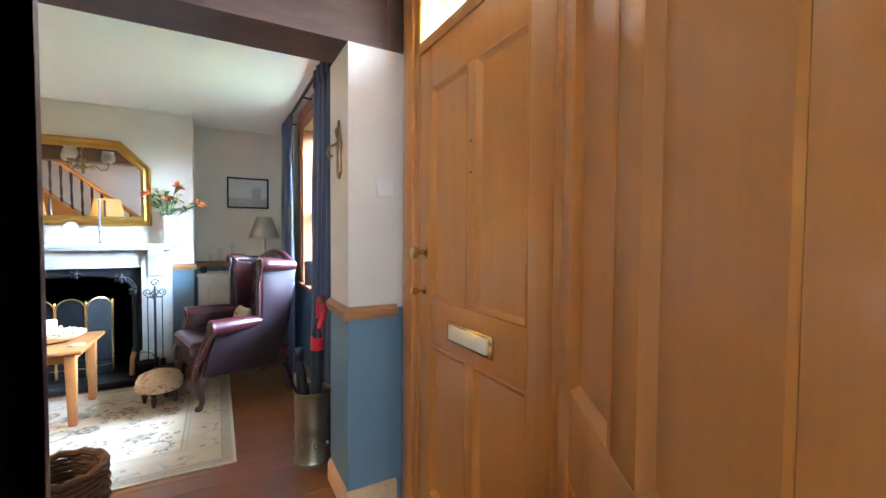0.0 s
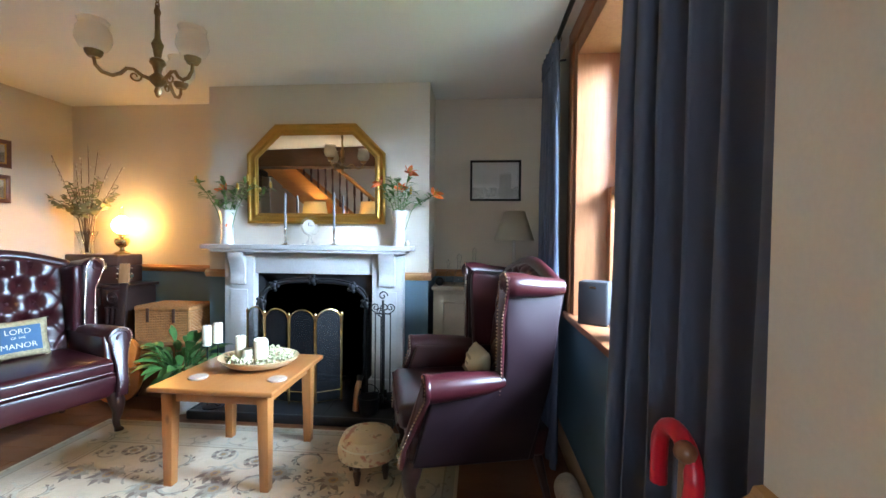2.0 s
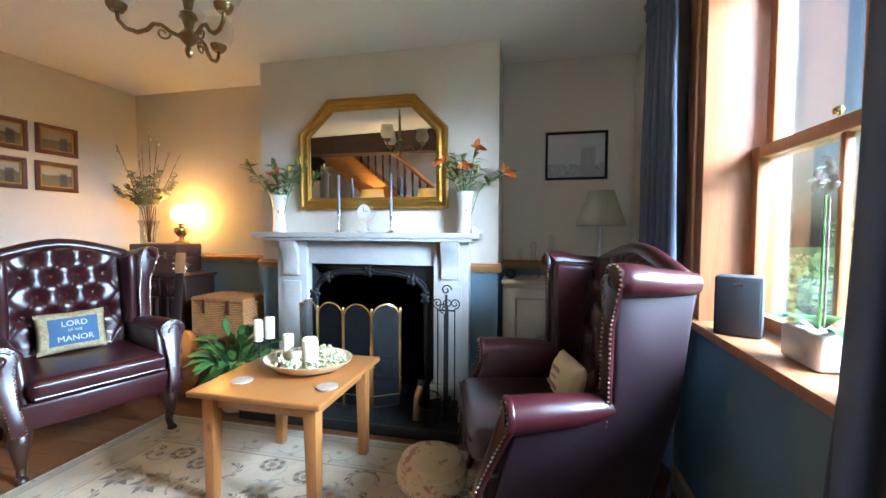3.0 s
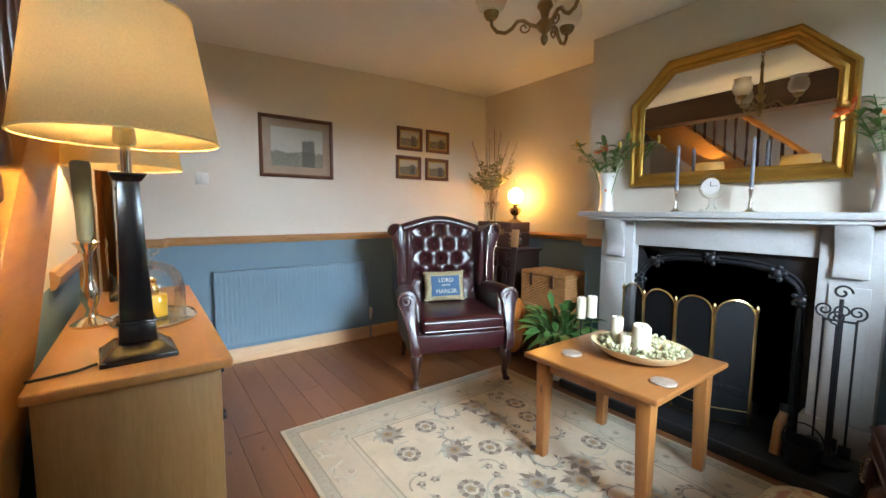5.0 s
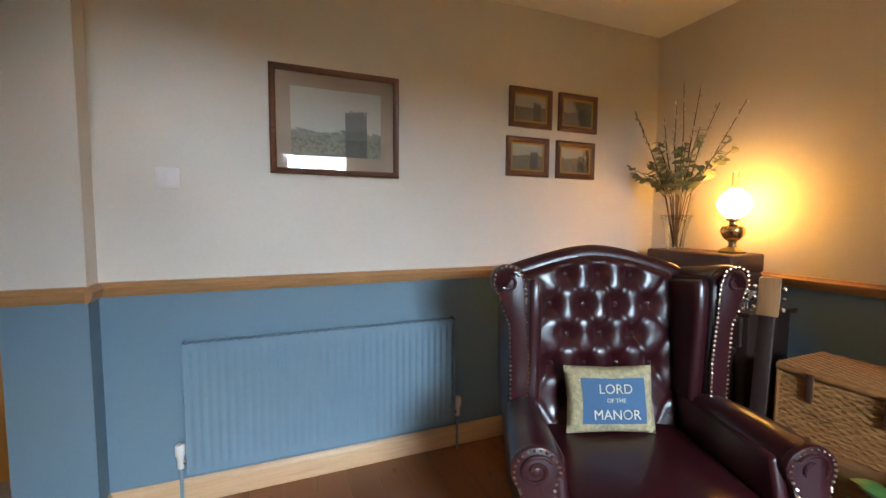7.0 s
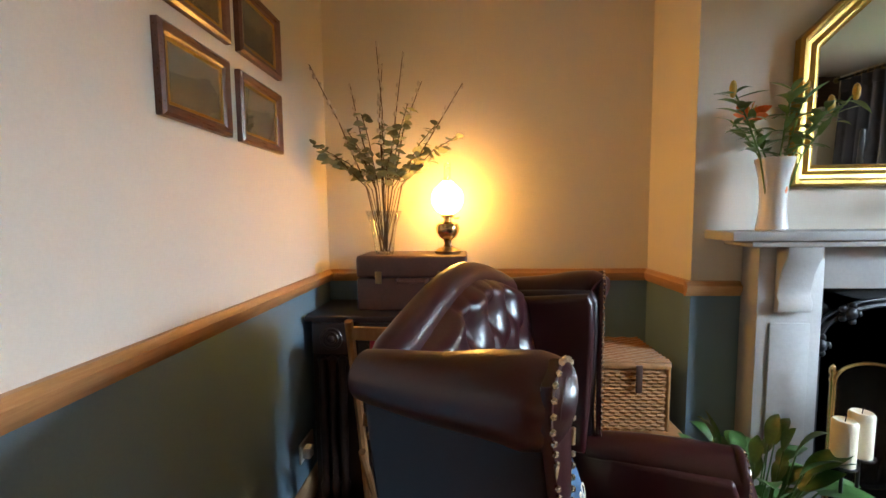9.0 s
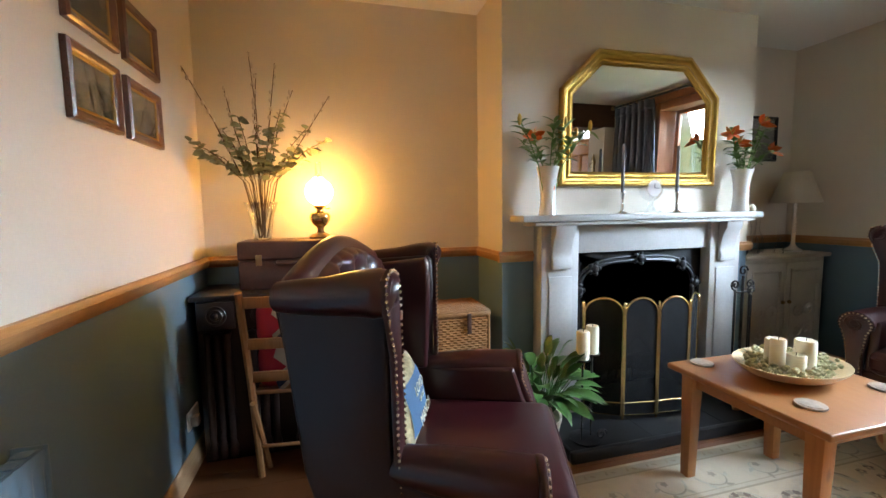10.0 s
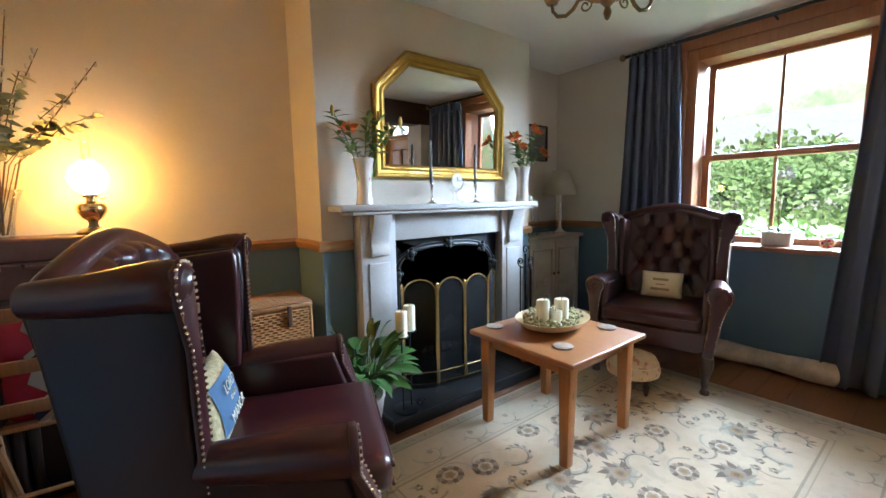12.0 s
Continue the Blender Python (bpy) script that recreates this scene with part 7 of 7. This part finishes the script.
def hamper():
    th = thing("wicker_hamper", "honey-coloured woven wicker hamper with a hinged lid, on the trunk", "basket")
    x0, x1, y0, y1, z0, z1 = -0.55, -0.105, -0.085, 0.22, 0.42, 0.70
    part("body_lining", box(x0 + 0.008, x1 - 0.008, y0 + 0.008, y1 - 0.008, z0 + 0.0005, z1 - 0.03), M_WICKER, th)
    weave = bmesh.new()
    rows = 18
    for r in range(rows):
        z = z0 + 0.008 + r * (z1 - 0.04 - z0) / rows
        pts = []
        for (ax, ay), (bx, by) in (((x0, y0), (x1, y0)), ((x1, y0), (x1, y1)), ((x1, y1), (x0, y1)), ((x0, y1), (x0, y0))):
            n = int(max(abs(bx - ax), abs(by - ay)) / 0.02)
            dx, dy = (0, -1) if ay == by == y0 else (1, 0) if ax == bx == x1 else (0, 1) if ay == by else (-1, 0)
            for i in range(n):
                o = 0.0045 * (1 if (i + r) % 2 else -1)
                pts.append((ax + (bx - ax) * i / n + dx * o, ay + (by - ay) * i / n + dy * o, z))
        tube(pts + pts[:1], 0.0085, 6, weave)
    part("woven_sides", weave, M_WICKER, th)["kind"] = "stuff"
    for x, y in ((x0, y0), (x1, y0), (x1, y1), (x0, y1)):
        part("corner_post", tube([(x, y, z0 + 0.001), (x, y, z1 - 0.03)], 0.011, 8), M_WICKER, th)
    lid = part("lid", box(x0 - 0.012, x1 + 0.012, y0 - 0.012, y1 + 0.012, z1 - 0.03, z1 - 0.004, 0.008), M_WICKER, th)
    bm = bmesh.new()
    for i in range(22):
        y = y0 - 0.004 + i * (y1 - y0 + 0.008) / 21
        tube([(x0 - 0.008 + k * (x1 - x0 + 0.016) / 14, y, z1 - 0.002 + 0.003 * (1 if (i + k) % 2 else -1)) for k in range(15)], 0.0065, 5, bm)
    part("woven_lid", bm, M_WICKER, lid)["kind"] = "stuff"
    for x in (-0.44, -0.22):
        part("leather_strap", box(x - 0.012, x + 0.012, y0 - 0.022, y0 - 0.014, z1 - 0.12, z1 - 0.01, 0.003), M_CASE, th)
    t = thing("trunk", "old plank-built pine trunk under the hamper", "trunk")
    part("body", box(-0.60, -0.055, -0.15, 0.33, 0.0, 0.36, 0.006), M_TRUNK, t)
    part("lid", box(-0.61, -0.045, -0.16, 0.335, 0.362, 0.42, 0.008), M_TRUNK, t)
    for x in (-0.5, -0.15):
        part("iron_band", box(x - 0.018, x + 0.018, -0.1545, -0.1505, 0.0, 0.355, 0.001), M_BLACK, t)


hamper()


def peace_lily():
    rng = random.Random(4)
    th = thing("potted_plant", "lush green leafy plant in a white pot beside the hearth", "plant", pose(0.045, -0.345, 0.0))
    part("pot", lathe([(0.0, 0.0), (0.085, 0.0), (0.095, 0.01), (0.125, 0.19), (0.13, 0.20), (0.13, 0.215), (0.118, 0.215), (0.112, 0.19), (0.0, 0.185)], 32), M_POT, th)
    part("soil", lathe([(0.0, 0.19), (0.113, 0.186), (0.0, 0.196)], 24), M_SOOT, th)
    for i in range(104):
        a = i * 2.4 + rng.uniform(-0.3, 0.3)
        tilt = rng.uniform(0.15, 0.9)
        h = rng.uniform(0.11, 0.29) * (1.25 - 0.5 * tilt)
        base = Vector((0.05 * math.cos(a), 0.05 * math.sin(a), 0.19))
        d = Vector((math.cos(a) * tilt, math.sin(a) * tilt, 1.1))
        st = base + d.normalized() * h
        bm = bmesh.new()
        tube([base, base.lerp(st, 0.5) + Vector((0, 0, 0.01)), st], 0.0025, 5, bm)
        leaf_blade(bm, st, Vector((math.cos(a) * tilt, math.sin(a) * tilt, 0.55 - 0.35 * tilt)), rng.uniform(0.11, 0.185), rng.uniform(0.024, 0.038), rng.uniform(0.2, 0.55), rng.uniform(-0.5, 0.5), 7, 0.25)
        part("leaf", bm, M_LEAF, th, smooth=80)


peace_lily()


# ---- north-east alcove ----
def alcove_cabinet():
    th = thing("painted_cabinet", "aged cream painted cabinet with carved doors, in the alcove", "cabinet")
    x0, x1, y0, y1, zt = 1.825, 2.60, 0.03, 0.372, 0.895
    part("top", box(x0 - 0.012, x1 + 0.012, y0 - 0.02, y1, zt - 0.028, zt, 0.006), M_CABTOP, th)
    part("body", box(x0, x1, y0 + 0.02, y1 - 0.004, 0.05, zt - 0.0285, 0.004), M_CABINET, th)
    for x in (x0 + 0.01, x1 - 0.06):
        part("foot", box(x, x + 0.05, y0 + 0.03, y1 - 0.03, 0.0, 0.0495, 0.004), M_CABINET, th)
    for a, c, hx in ((x0 + 0.03, (x0 + x1) / 2 - 0.004, -0.03), ((x0 + x1) / 2 + 0.004, x1 - 0.03, 0.03)):
        d = part("door", box(a, c, y0 + 0.004, y0 + 0.0195, 0.09, zt - 0.06, 0.003), M_CABINET, th)
        place = lambda u, v, q: (u, y0 + 0.004 - q, v)
        part("door_moulding", frame_sweep([(a + 0.04, 0.14), (c - 0.04, 0.14), (c - 0.04, zt - 0.11), (a + 0.04, zt - 0.11)], [(0, 0), (0, 0.008), (0.01, 0.011), (0.02, 0.004), (0.02, 0)], place), M_CABINET, d)
        mx = (a + c) / 2
        for s in (-1, 1):
            part("carved_scroll", tube(scroll((mx + s * 0.05, y0 + 0.002, 0.48), 0.055, 1.4, 0.5, s), 0.006, 6), M_CABINET, d)
            part("carved_scroll", tube(scroll((mx + s * 0.04, y0 + 0.002, 0.33), 0.045, 1.4, 3.6, -s), 0.006, 6), M_CABINET, d)
        part("door_knob", ball(((x0 + x1) / 2 + hx, y0 - 0.008, 0.55), 0.014, 10), M_OLDBRASS, d)
    l = thing("alcove_lamp", "unlit table lamp with a cream pleated shade, on the painted cabinet", "lamp", pose(2.455, 0.17, zt))
    part("base", lathe([(0.0, 0.0), (0.06, 0.0), (0.062, 0.012), (0.03, 0.03), (0.016, 0.05), (0.013, 0.09), (0.016, 0.22), (0.011, 0.30), (0.014, 0.36), (0.0, 0.37)], 20), M_WHITE, l)
    b = bmesh.new()
    n = 72
    lo = [b.verts.new(((0.155 + 0.003 * (-1) ** i) * math.cos(2 * math.pi * i / n), (0.155 + 0.003 * (-1) ** i) * math.sin(2 * math.pi * i / n), 0.365)) for i in range(n)]
    hi = [b.verts.new(((0.078 + 0.002 * (-1) ** i) * math.cos(2 * math.pi * i / n), (0.078 + 0.002 * (-1) ** i) * math.sin(2 * math.pi * i / n), 0.595)) for i in range(n)]
    for i in range(n):
        b.faces.new((lo[i], lo[(i + 1) % n], hi[(i + 1) % n], hi[i]))
    part("shade", b, M_SHADE_OFF, l, "cream pleated empire shade", smooth=20).modifiers.new("cloth", 'SOLIDIFY').thickness = 0.002
    for i, (x, y, r, h) in enumerate(((2.02, 0.14, 0.045, 0.20), (2.14, 0.20, 0.04, 0.24), (1.93, 0.2, 0.035, 0.16), (2.22, 0.10, 0.03, 0.11))):
        g = thing("glass_decanter", "clear glass decanter on the painted cabinet", "decanter", pose(x, y, zt), "decanters")
        part("bottle", lathe([(0.0, 0.0), (r, 0.0), (r * 1.08, h * 0.15), (r * 0.9, h * 0.5), (r * 0.35, h * 0.68), (r * 0.32, h * 0.9), (r * 0.5, h * 0.95), (0.0, h * 0.95)], 20), M_GLASS, g)
        part("stopper", lathe([(0.0, h * 0.952), (r * 0.28, h * 0.952), (r * 0.5, h * 1.1), (r * 0.4, h * 1.22), (0.0, h * 1.27)], 14), M_GLASS, g)
    c = thing("black_figurine", "small black animal-shaped ornament on the painted cabinet", "ornament", pose(1.87, 0.08, zt))
    part("figure", ball((0, 0, 0.035), 0.03, 12, squash=(1.2, 0.8, 1.15)), M_BLACK, c)


alcove_cabinet()


# ---- window sill and below it ----
sp = thing("speaker", "small black loudspeaker on the window sill", "speaker", pose(2.735, -1.10, 0.865, 0, 0, 62))
part("cabinet", box(-0.055, 0.055, -0.068, 0.068, 0.0, 0.205, 0.006), M_BLACKCLOTH, sp)
part("grille", box(-0.059, -0.0555, -0.062, 0.062, 0.008, 0.197, 0.002), M_SPEAKER, sp)
part("badge", box(-0.0605, -0.0592, -0.014, 0.014, 0.175, 0.181), M_SILVER, sp)


def orchid():
    th = thing("orchid", "white orchid in a pale planter on the window sill", "plant", pose(2.785, -1.43, 0.865))
    part("planter", box(-0.05, 0.05, -0.085, 0.085, 0.0, 0.10, 0.014, 3), M_POT, th)
    bm = bmesh.new()
    for i in range(10):
        a = i * 2.4
        leaf_blade(bm, (0.01 * math.cos(a), 0.055 * math.sin(a), 0.098), (0.5 * math.cos(a), math.sin(a), 0.7), 0.12, 0.018, 0.6, 0, 6)
    part("leaves", bm, M_LEAF, th, smooth=80)
    part("stem", tube([(0, 0, 0.10), (0.005, 0.01, 0.3), (0, 0.0, 0.46), (-0.01, -0.03, 0.53)], 0.003, 6), M_LEAF_LILY, th)
    part("support_cane", tube([(0.01, 0, 0.10), (0.01, 0.0, 0.45)], 0.0025, 6), M_TWIG, th)
    for y, z in ((-0.035, 0.53), (0.0, 0.50), (-0.05, 0.49)):
        b = bmesh.new()
        for i in range(5):
            t = i * 1.2566
            leaf_blade(b, (-0.015, y, z), (-0.25, math.cos(t), math.sin(t)), 0.035, 0.014, 0.1, t, 4)
        part("flower", b, M_WHITE, th, "white orchid flower", smooth=80)


orchid()
orn = thing("round_ornament", "small round flowered ornament on the window sill", "ornament", pose(2.75, -1.70, 0.865))
part("body", ball((0, 0, 0.04), 0.038, 16, squash=(0.6, 1, 1)), M_CREAMFAB, orn)
for i in range(6):
    part("flower", ball((-0.022, 0.022 * math.cos(i * 1.047), 0.04 + 0.022 * math.sin(i * 1.047)), 0.009, 8), M_LILY if i % 2 else M_REDFAB, orn)
dx = thing("draught_excluder", "cream flowered fabric draught excluder on the floor below the window", "draught excluder")
b = bmesh.new()


def sausage(u, v):
    a = 2 * math.pi * u
    y = -1.86 + 0.76 * v
    r = 0.075 * (0.9 + 0.1 * math.sin(9 * v)) * (1 - 0.45 * max(0, abs(2 * v - 1) - 0.9) / 0.1)
    return (2.605 + 0.8 * r * math.cos(a), y, 0.076 + r * math.sin(a))


sheet(sausage, 20, 40, b)
bmesh.ops.holes_fill(b, edges=[e for e in b.edges if e.is_boundary], sides=40)
part("cover", b, surface("flowered_linen", (0.52, 0.44, 0.34), 0.9, var=0.3, scale=16, fine=250, bumps=0.3), dx, smooth=80)


# ---- beside the wall stub ----
def umbrella_stand():
    th = thing("umbrella_stand", "dull brass embossed umbrella stand beside the wall stub", "umbrella stand", pose(2.465, -2.37, 0))
    part("can", lathe([(0.0, 0.0), (0.10, 0.0), (0.104, 0.02), (0.097, 0.03), (0.097, 0.20), (0.102, 0.215), (0.097, 0.23), (0.10, 0.40), (0.108, 0.415), (0.10, 0.42), (0.092, 0.40), (0.09, 0.02), (0.0, 0.015)], 30), M_PEWTER, th)
    for i in range(8):
        a = i * math.pi / 4
        part("embossed_boss", ball((0.097 * math.cos(a), 0.097 * math.sin(a), 0.12), 0.016, 8), M_PEWTER, th)
    u = thing("umbrella", "red crook-handled umbrella standing in the stand", "umbrella", pose(2.465, -2.37, 0))
    part("furled_canopy", tube([(0.0, -0.03, 0.025), (0.01, -0.05, 0.35), (0.012, -0.07, 0.68), (0.013, -0.078, 0.80)], [0.008, 0.03, 0.034, 0.014], 12), M_BLACKCLOTH, u)
    part("red_cloth", tube([(0.012, -0.069, 0.66), (0.012, -0.07, 0.69), (0.013, -0.072, 0.73)], [0.034, 0.038, 0.036], 12), M_RED, u, "bright red cloth band")
    part("crook_handle", tube([(0.013, -0.078, 0.78), (0.04, -0.085, 0.84)] + [(0.045, -0.085 + 0.062 - 0.062 * math.cos(a), 0.88 + 0.062 * math.sin(a)) for a in [math.pi * i / 10 for i in range(11)]] + [(0.045, 0.039, 0.815)], 0.0155, 10), M_RED, u, "glossy red crook handle")
    k = thing("umbrella", "black furled umbrella standing in the stand", "umbrella", pose(2.465, -2.37, 0))
    part("furled_canopy", tube([(-0.03, 0.02, 0.025), (-0.05, 0.02, 0.40), (-0.07, 0.01, 0.60)], [0.01, 0.036, 0.018], 10), M_BLACKCLOTH, k)
    part("handle", box(-0.10, -0.05, -0.01, 0.03, 0.585, 0.66, 0.01), M_BLACK, k)
    s = thing("walking_stick", "brown wooden walking stick standing in the stand", "walking stick", pose(2.465, -2.37, 0))
    part("shaft", tube([(0.03, -0.05, 0.025), (0.035, -0.075, 0.92)], 0.0095, 8), M_STICK, s)
    part("knob", ball((0.035, -0.076, 0.93), 0.018, 10), M_STICK, s)


umbrella_stand()
cr = thing("wall_bracket", "old brass ornamental hook plate on the end of the wall stub", "wall ornament")
part("back_plate", prism([(-2.80, 1.57), (-2.765, 1.60), (-2.78, 1.68), (-2.755, 1.73), (-2.785, 1.80), (-2.80, 1.85), (-2.815, 1.80), (-2.845, 1.73), (-2.82, 1.68), (-2.835, 1.60)], 'yz', 2.500, 2.5145, 0.004), M_OLDBRASS, cr)
part("hook", tube([(2.50, -2.80, 1.74), (2.465, -2.80, 1.72), (2.45, -2.80, 1.69), (2.462, -2.80, 1.665), (2.475, -2.80, 1.68)], 0.006, 8), M_OLDBRASS, cr)
part("scroll", tube([(2.497, -2.80 + 0.02 * math.cos(a), 1.79 + 0.02 * math.sin(a)) for a in [k * 0.6 for k in range(11)]], 0.005, 6), M_OLDBRASS, cr)


def log_basket():
    th = thing("log_basket", "brown woven basket on the hall floor near the newel", "basket", pose(1.42, -2.62, 0))
    weave = bmesh.new()
    for r in range(16):
        z = 0.01 + r * 0.021
        q = 0.13 + 0.03 * math.sin(math.pi * r / 22)
        tube([((q + 0.004 * (-1) ** (i + r)) * math.cos(2 * math.pi * i / 36), (q + 0.004 * (-1) ** (i + r)) * math.sin(2 * math.pi * i / 36), z) for i in range(37)], 0.011, 5, weave)
    part("woven_sides", weave, M_TRUNKWEAVE, th)["kind"] = "stuff"
    part("rim", tube([(0.155 * math.cos(2 * math.pi * i / 36), 0.155 * math.sin(2 * math.pi * i / 36), 0.35 + 0.006 * math.sin(i * 2.1)) for i in range(37)], 0.016, 8), M_TRUNKWEAVE, th)
    part("bottom", lathe([(0.0, 0.0), (0.13, 0.0), (0.13, 0.012), (0.0, 0.012)], 24), M_TRUNKWEAVE, th)


M_TRUNKWEAVE = surface("dark_brown_willow", (0.12, 0.06, 0.03), 0.5, var=0.35, scale=30, bumps=0.3)
log_basket()


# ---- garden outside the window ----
# backdrop card that glows by itself, haze painted into its emission colour
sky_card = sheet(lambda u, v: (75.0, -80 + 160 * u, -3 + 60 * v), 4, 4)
structure("backdrop", sky_card, glowing_distance(), "self-lit card with painted haze, pale green distance under a bright sky", category="backdrop")
structure("ground", sheet(lambda u, v: (3.02 + 90 * u * u, -40 + 80 * v, -0.25 + 0.25 * noise.noise((u * 8, v * 30, 0))), 40, 60), M_GRASS, "rough grass of the front garden", category="ground")
rng = random.Random(8)


def leaf_mass(name, label, category, mat, centre, size, count, leaf, kind=""):
    """A leafy mass with an uneven outline: many small leaves over a volume of the given half-sizes."""
    bm = bmesh.new()
    for i in range(count):
        a, t = rng.uniform(0, 6.283), rng.uniform(-1, 1)
        k = rng.uniform(0.55, 1.0) ** 0.5
        d = Vector((math.cos(a) * math.sqrt(1 - t * t), math.sin(a) * math.sqrt(1 - t * t), t))
        bulge = 1 + 0.28 * noise.noise(d * 2.3 + Vector(centre))
        p = Vector(centre) + Vector((d.x * size[0], d.y * size[1], d.z * size[2])) * k * bulge
        q = Vector((rng.uniform(-1, 1), rng.uniform(-1, 1), rng.uniform(-0.4, 1)))
        l = leaf * rng.uniform(0.6, 1.3)
        s = q.orthogonal().normalized() * l * 0.45
        e = q.normalized() * l
        vs = [bm.verts.new(p), bm.verts.new(p + e * 0.5 + s), bm.verts.new(p + e), bm.verts.new(p + e * 0.5 - s)]
        bm.faces.new(vs)
    me = bpy.data.meshes.new(name)
    bm.to_mesh(me)
    bm.free()
    me.materials.append(mat)
    return tagged(new(name, me), label, category, "", kind)


leaf_mass("bank_grass", "tall bright grass and weeds on the garden bank", "grass", M_GRASS, (8.0, 1.5, 0.15), (2.6, 8.0, 0.75), 16000, 0.12, "stuff")
leaf_mass("hedge", "overgrown green garden hedge behind the bank", "hedge", M_HEDGE, (11.0, 3.0, 0.9), (1.4, 9.0, 1.25), 30000, 0.12, "stuff")


def tree(x, y, h, r, seed):
    g = random.Random(seed)
    th = thing("tree", "leafy garden tree beyond the hedge", "tree", pose(x, y, -0.3), "garden trees")
    part("trunk", tube([(0, 0, 0), (0.05, 0.03, h * 0.3), (0.02, -0.05, h * 0.6), (0, 0, h * 0.85)], [0.16, 0.13, 0.09, 0.03], 8), M_TWIG, th)
    for i in range(6):
        a, z = i * 1.05, h * (0.35 + 0.08 * i)
        part("limb", tube([(0.03, 0, z), (0.5 * r * math.cos(a), 0.5 * r * math.sin(a), z + 0.25 * r), (0.85 * r * math.cos(a), 0.85 * r * math.sin(a), z + 0.5 * r)], [0.06, 0.04, 0.015], 6), M_TWIG, th)
    bm = bmesh.new()
    for c in range(26):
        d = Vector((g.uniform(-1, 1), g.uniform(-1, 1), g.uniform(-0.8, 1)))
        d = d.normalized() * g.uniform(0.3, 1.0)
        cc = Vector((d.x * r, d.y * r, h * 0.68 + d.z * h * 0.32))
        for i in range(110):
            q = Vector((g.gauss(0, 1), g.gauss(0, 1), g.gauss(0, 0.8))) * r * 0.2
            p, e = cc + q, Vector((g.uniform(-1, 1), g.uniform(-1, 1), g.uniform(-0.5, 1))).normalized() * 0.22
            s = e.orthogonal().normalized() * 0.09
            bm.faces.new([bm.verts.new(v) for v in (p, p + e * 0.5 + s, p + e, p + e * 0.5 - s)])
    part("crown", bm, M_HEDGE, th, smooth=0)


tree(15.5, 5.0, 4.6, 1.5, 1)
tree(17.0, 9.5, 5.2, 1.6, 2)
tree(14.5, 1.0, 3.4, 1.3, 3)
ho = thing("neighbouring_house", "pale rendered house with a slate roof beyond the hedge", "house", pose(24, 2.0, -0.3, 0, 0, 8))
part("wall", box(-3, 3, -5, 5, 0, 3.4), M_RENDER, ho)
part("roof", prism([(-3.3, 3.3), (3.3, 3.3), (0, 5.4)], 'xz', -5.3, 5.3), M_ROADROOF, ho)
for y in (-3, 0, 3):
    w = part("window", box(-3.03, -2.97, y - 0.5, y + 0.5, 1.2, 2.4), M_PLASTIC, ho)
    part("pane", box(-3.05, -3.031, y - 0.42, y + 0.42, 1.28, 2.32), M_BLACK, w)


# ---- floorboards, laid last ----
floor = tagged(new("floor"), "brown stained floorboards with a worn sheen", "floor", "", "structure")
rng = random.Random(5)
meshes = {}


def plank_mesh(length, width):
    key = (round(length, 2), round(width, 3))
    if key not in meshes:
        bm = box(-length / 2 + 0.001, length / 2 - 0.001, -width / 2 + 0.0006, width / 2 - 0.0006, -0.022, 0.0, 0.0011, 1)
        me = bpy.data.meshes.new("plank")
        bm.to_mesh(me)
        bm.free()
        me.materials.append(M_FLOOR)
        meshes[key] = me
    return meshes[key]


y, row = -6.45, 0
while y < N_Y - 0.01:
    w = 0.145
    cuts = [W_X, W_X + (1.2, 2.0, 1.6, 0.8)[row % 4], W_X + (2.9, 3.6, 2.5, 3.2)[row % 4], E_X]
    for a, c in zip(cuts, cuts[1:]):
        ob = new("plank", plank_mesh(c - a, w))
        ob.parent = floor
        ob.location = ((a + c) / 2, y + w / 2, -rng.uniform(0, 0.0006))
    y += w
    row += 1
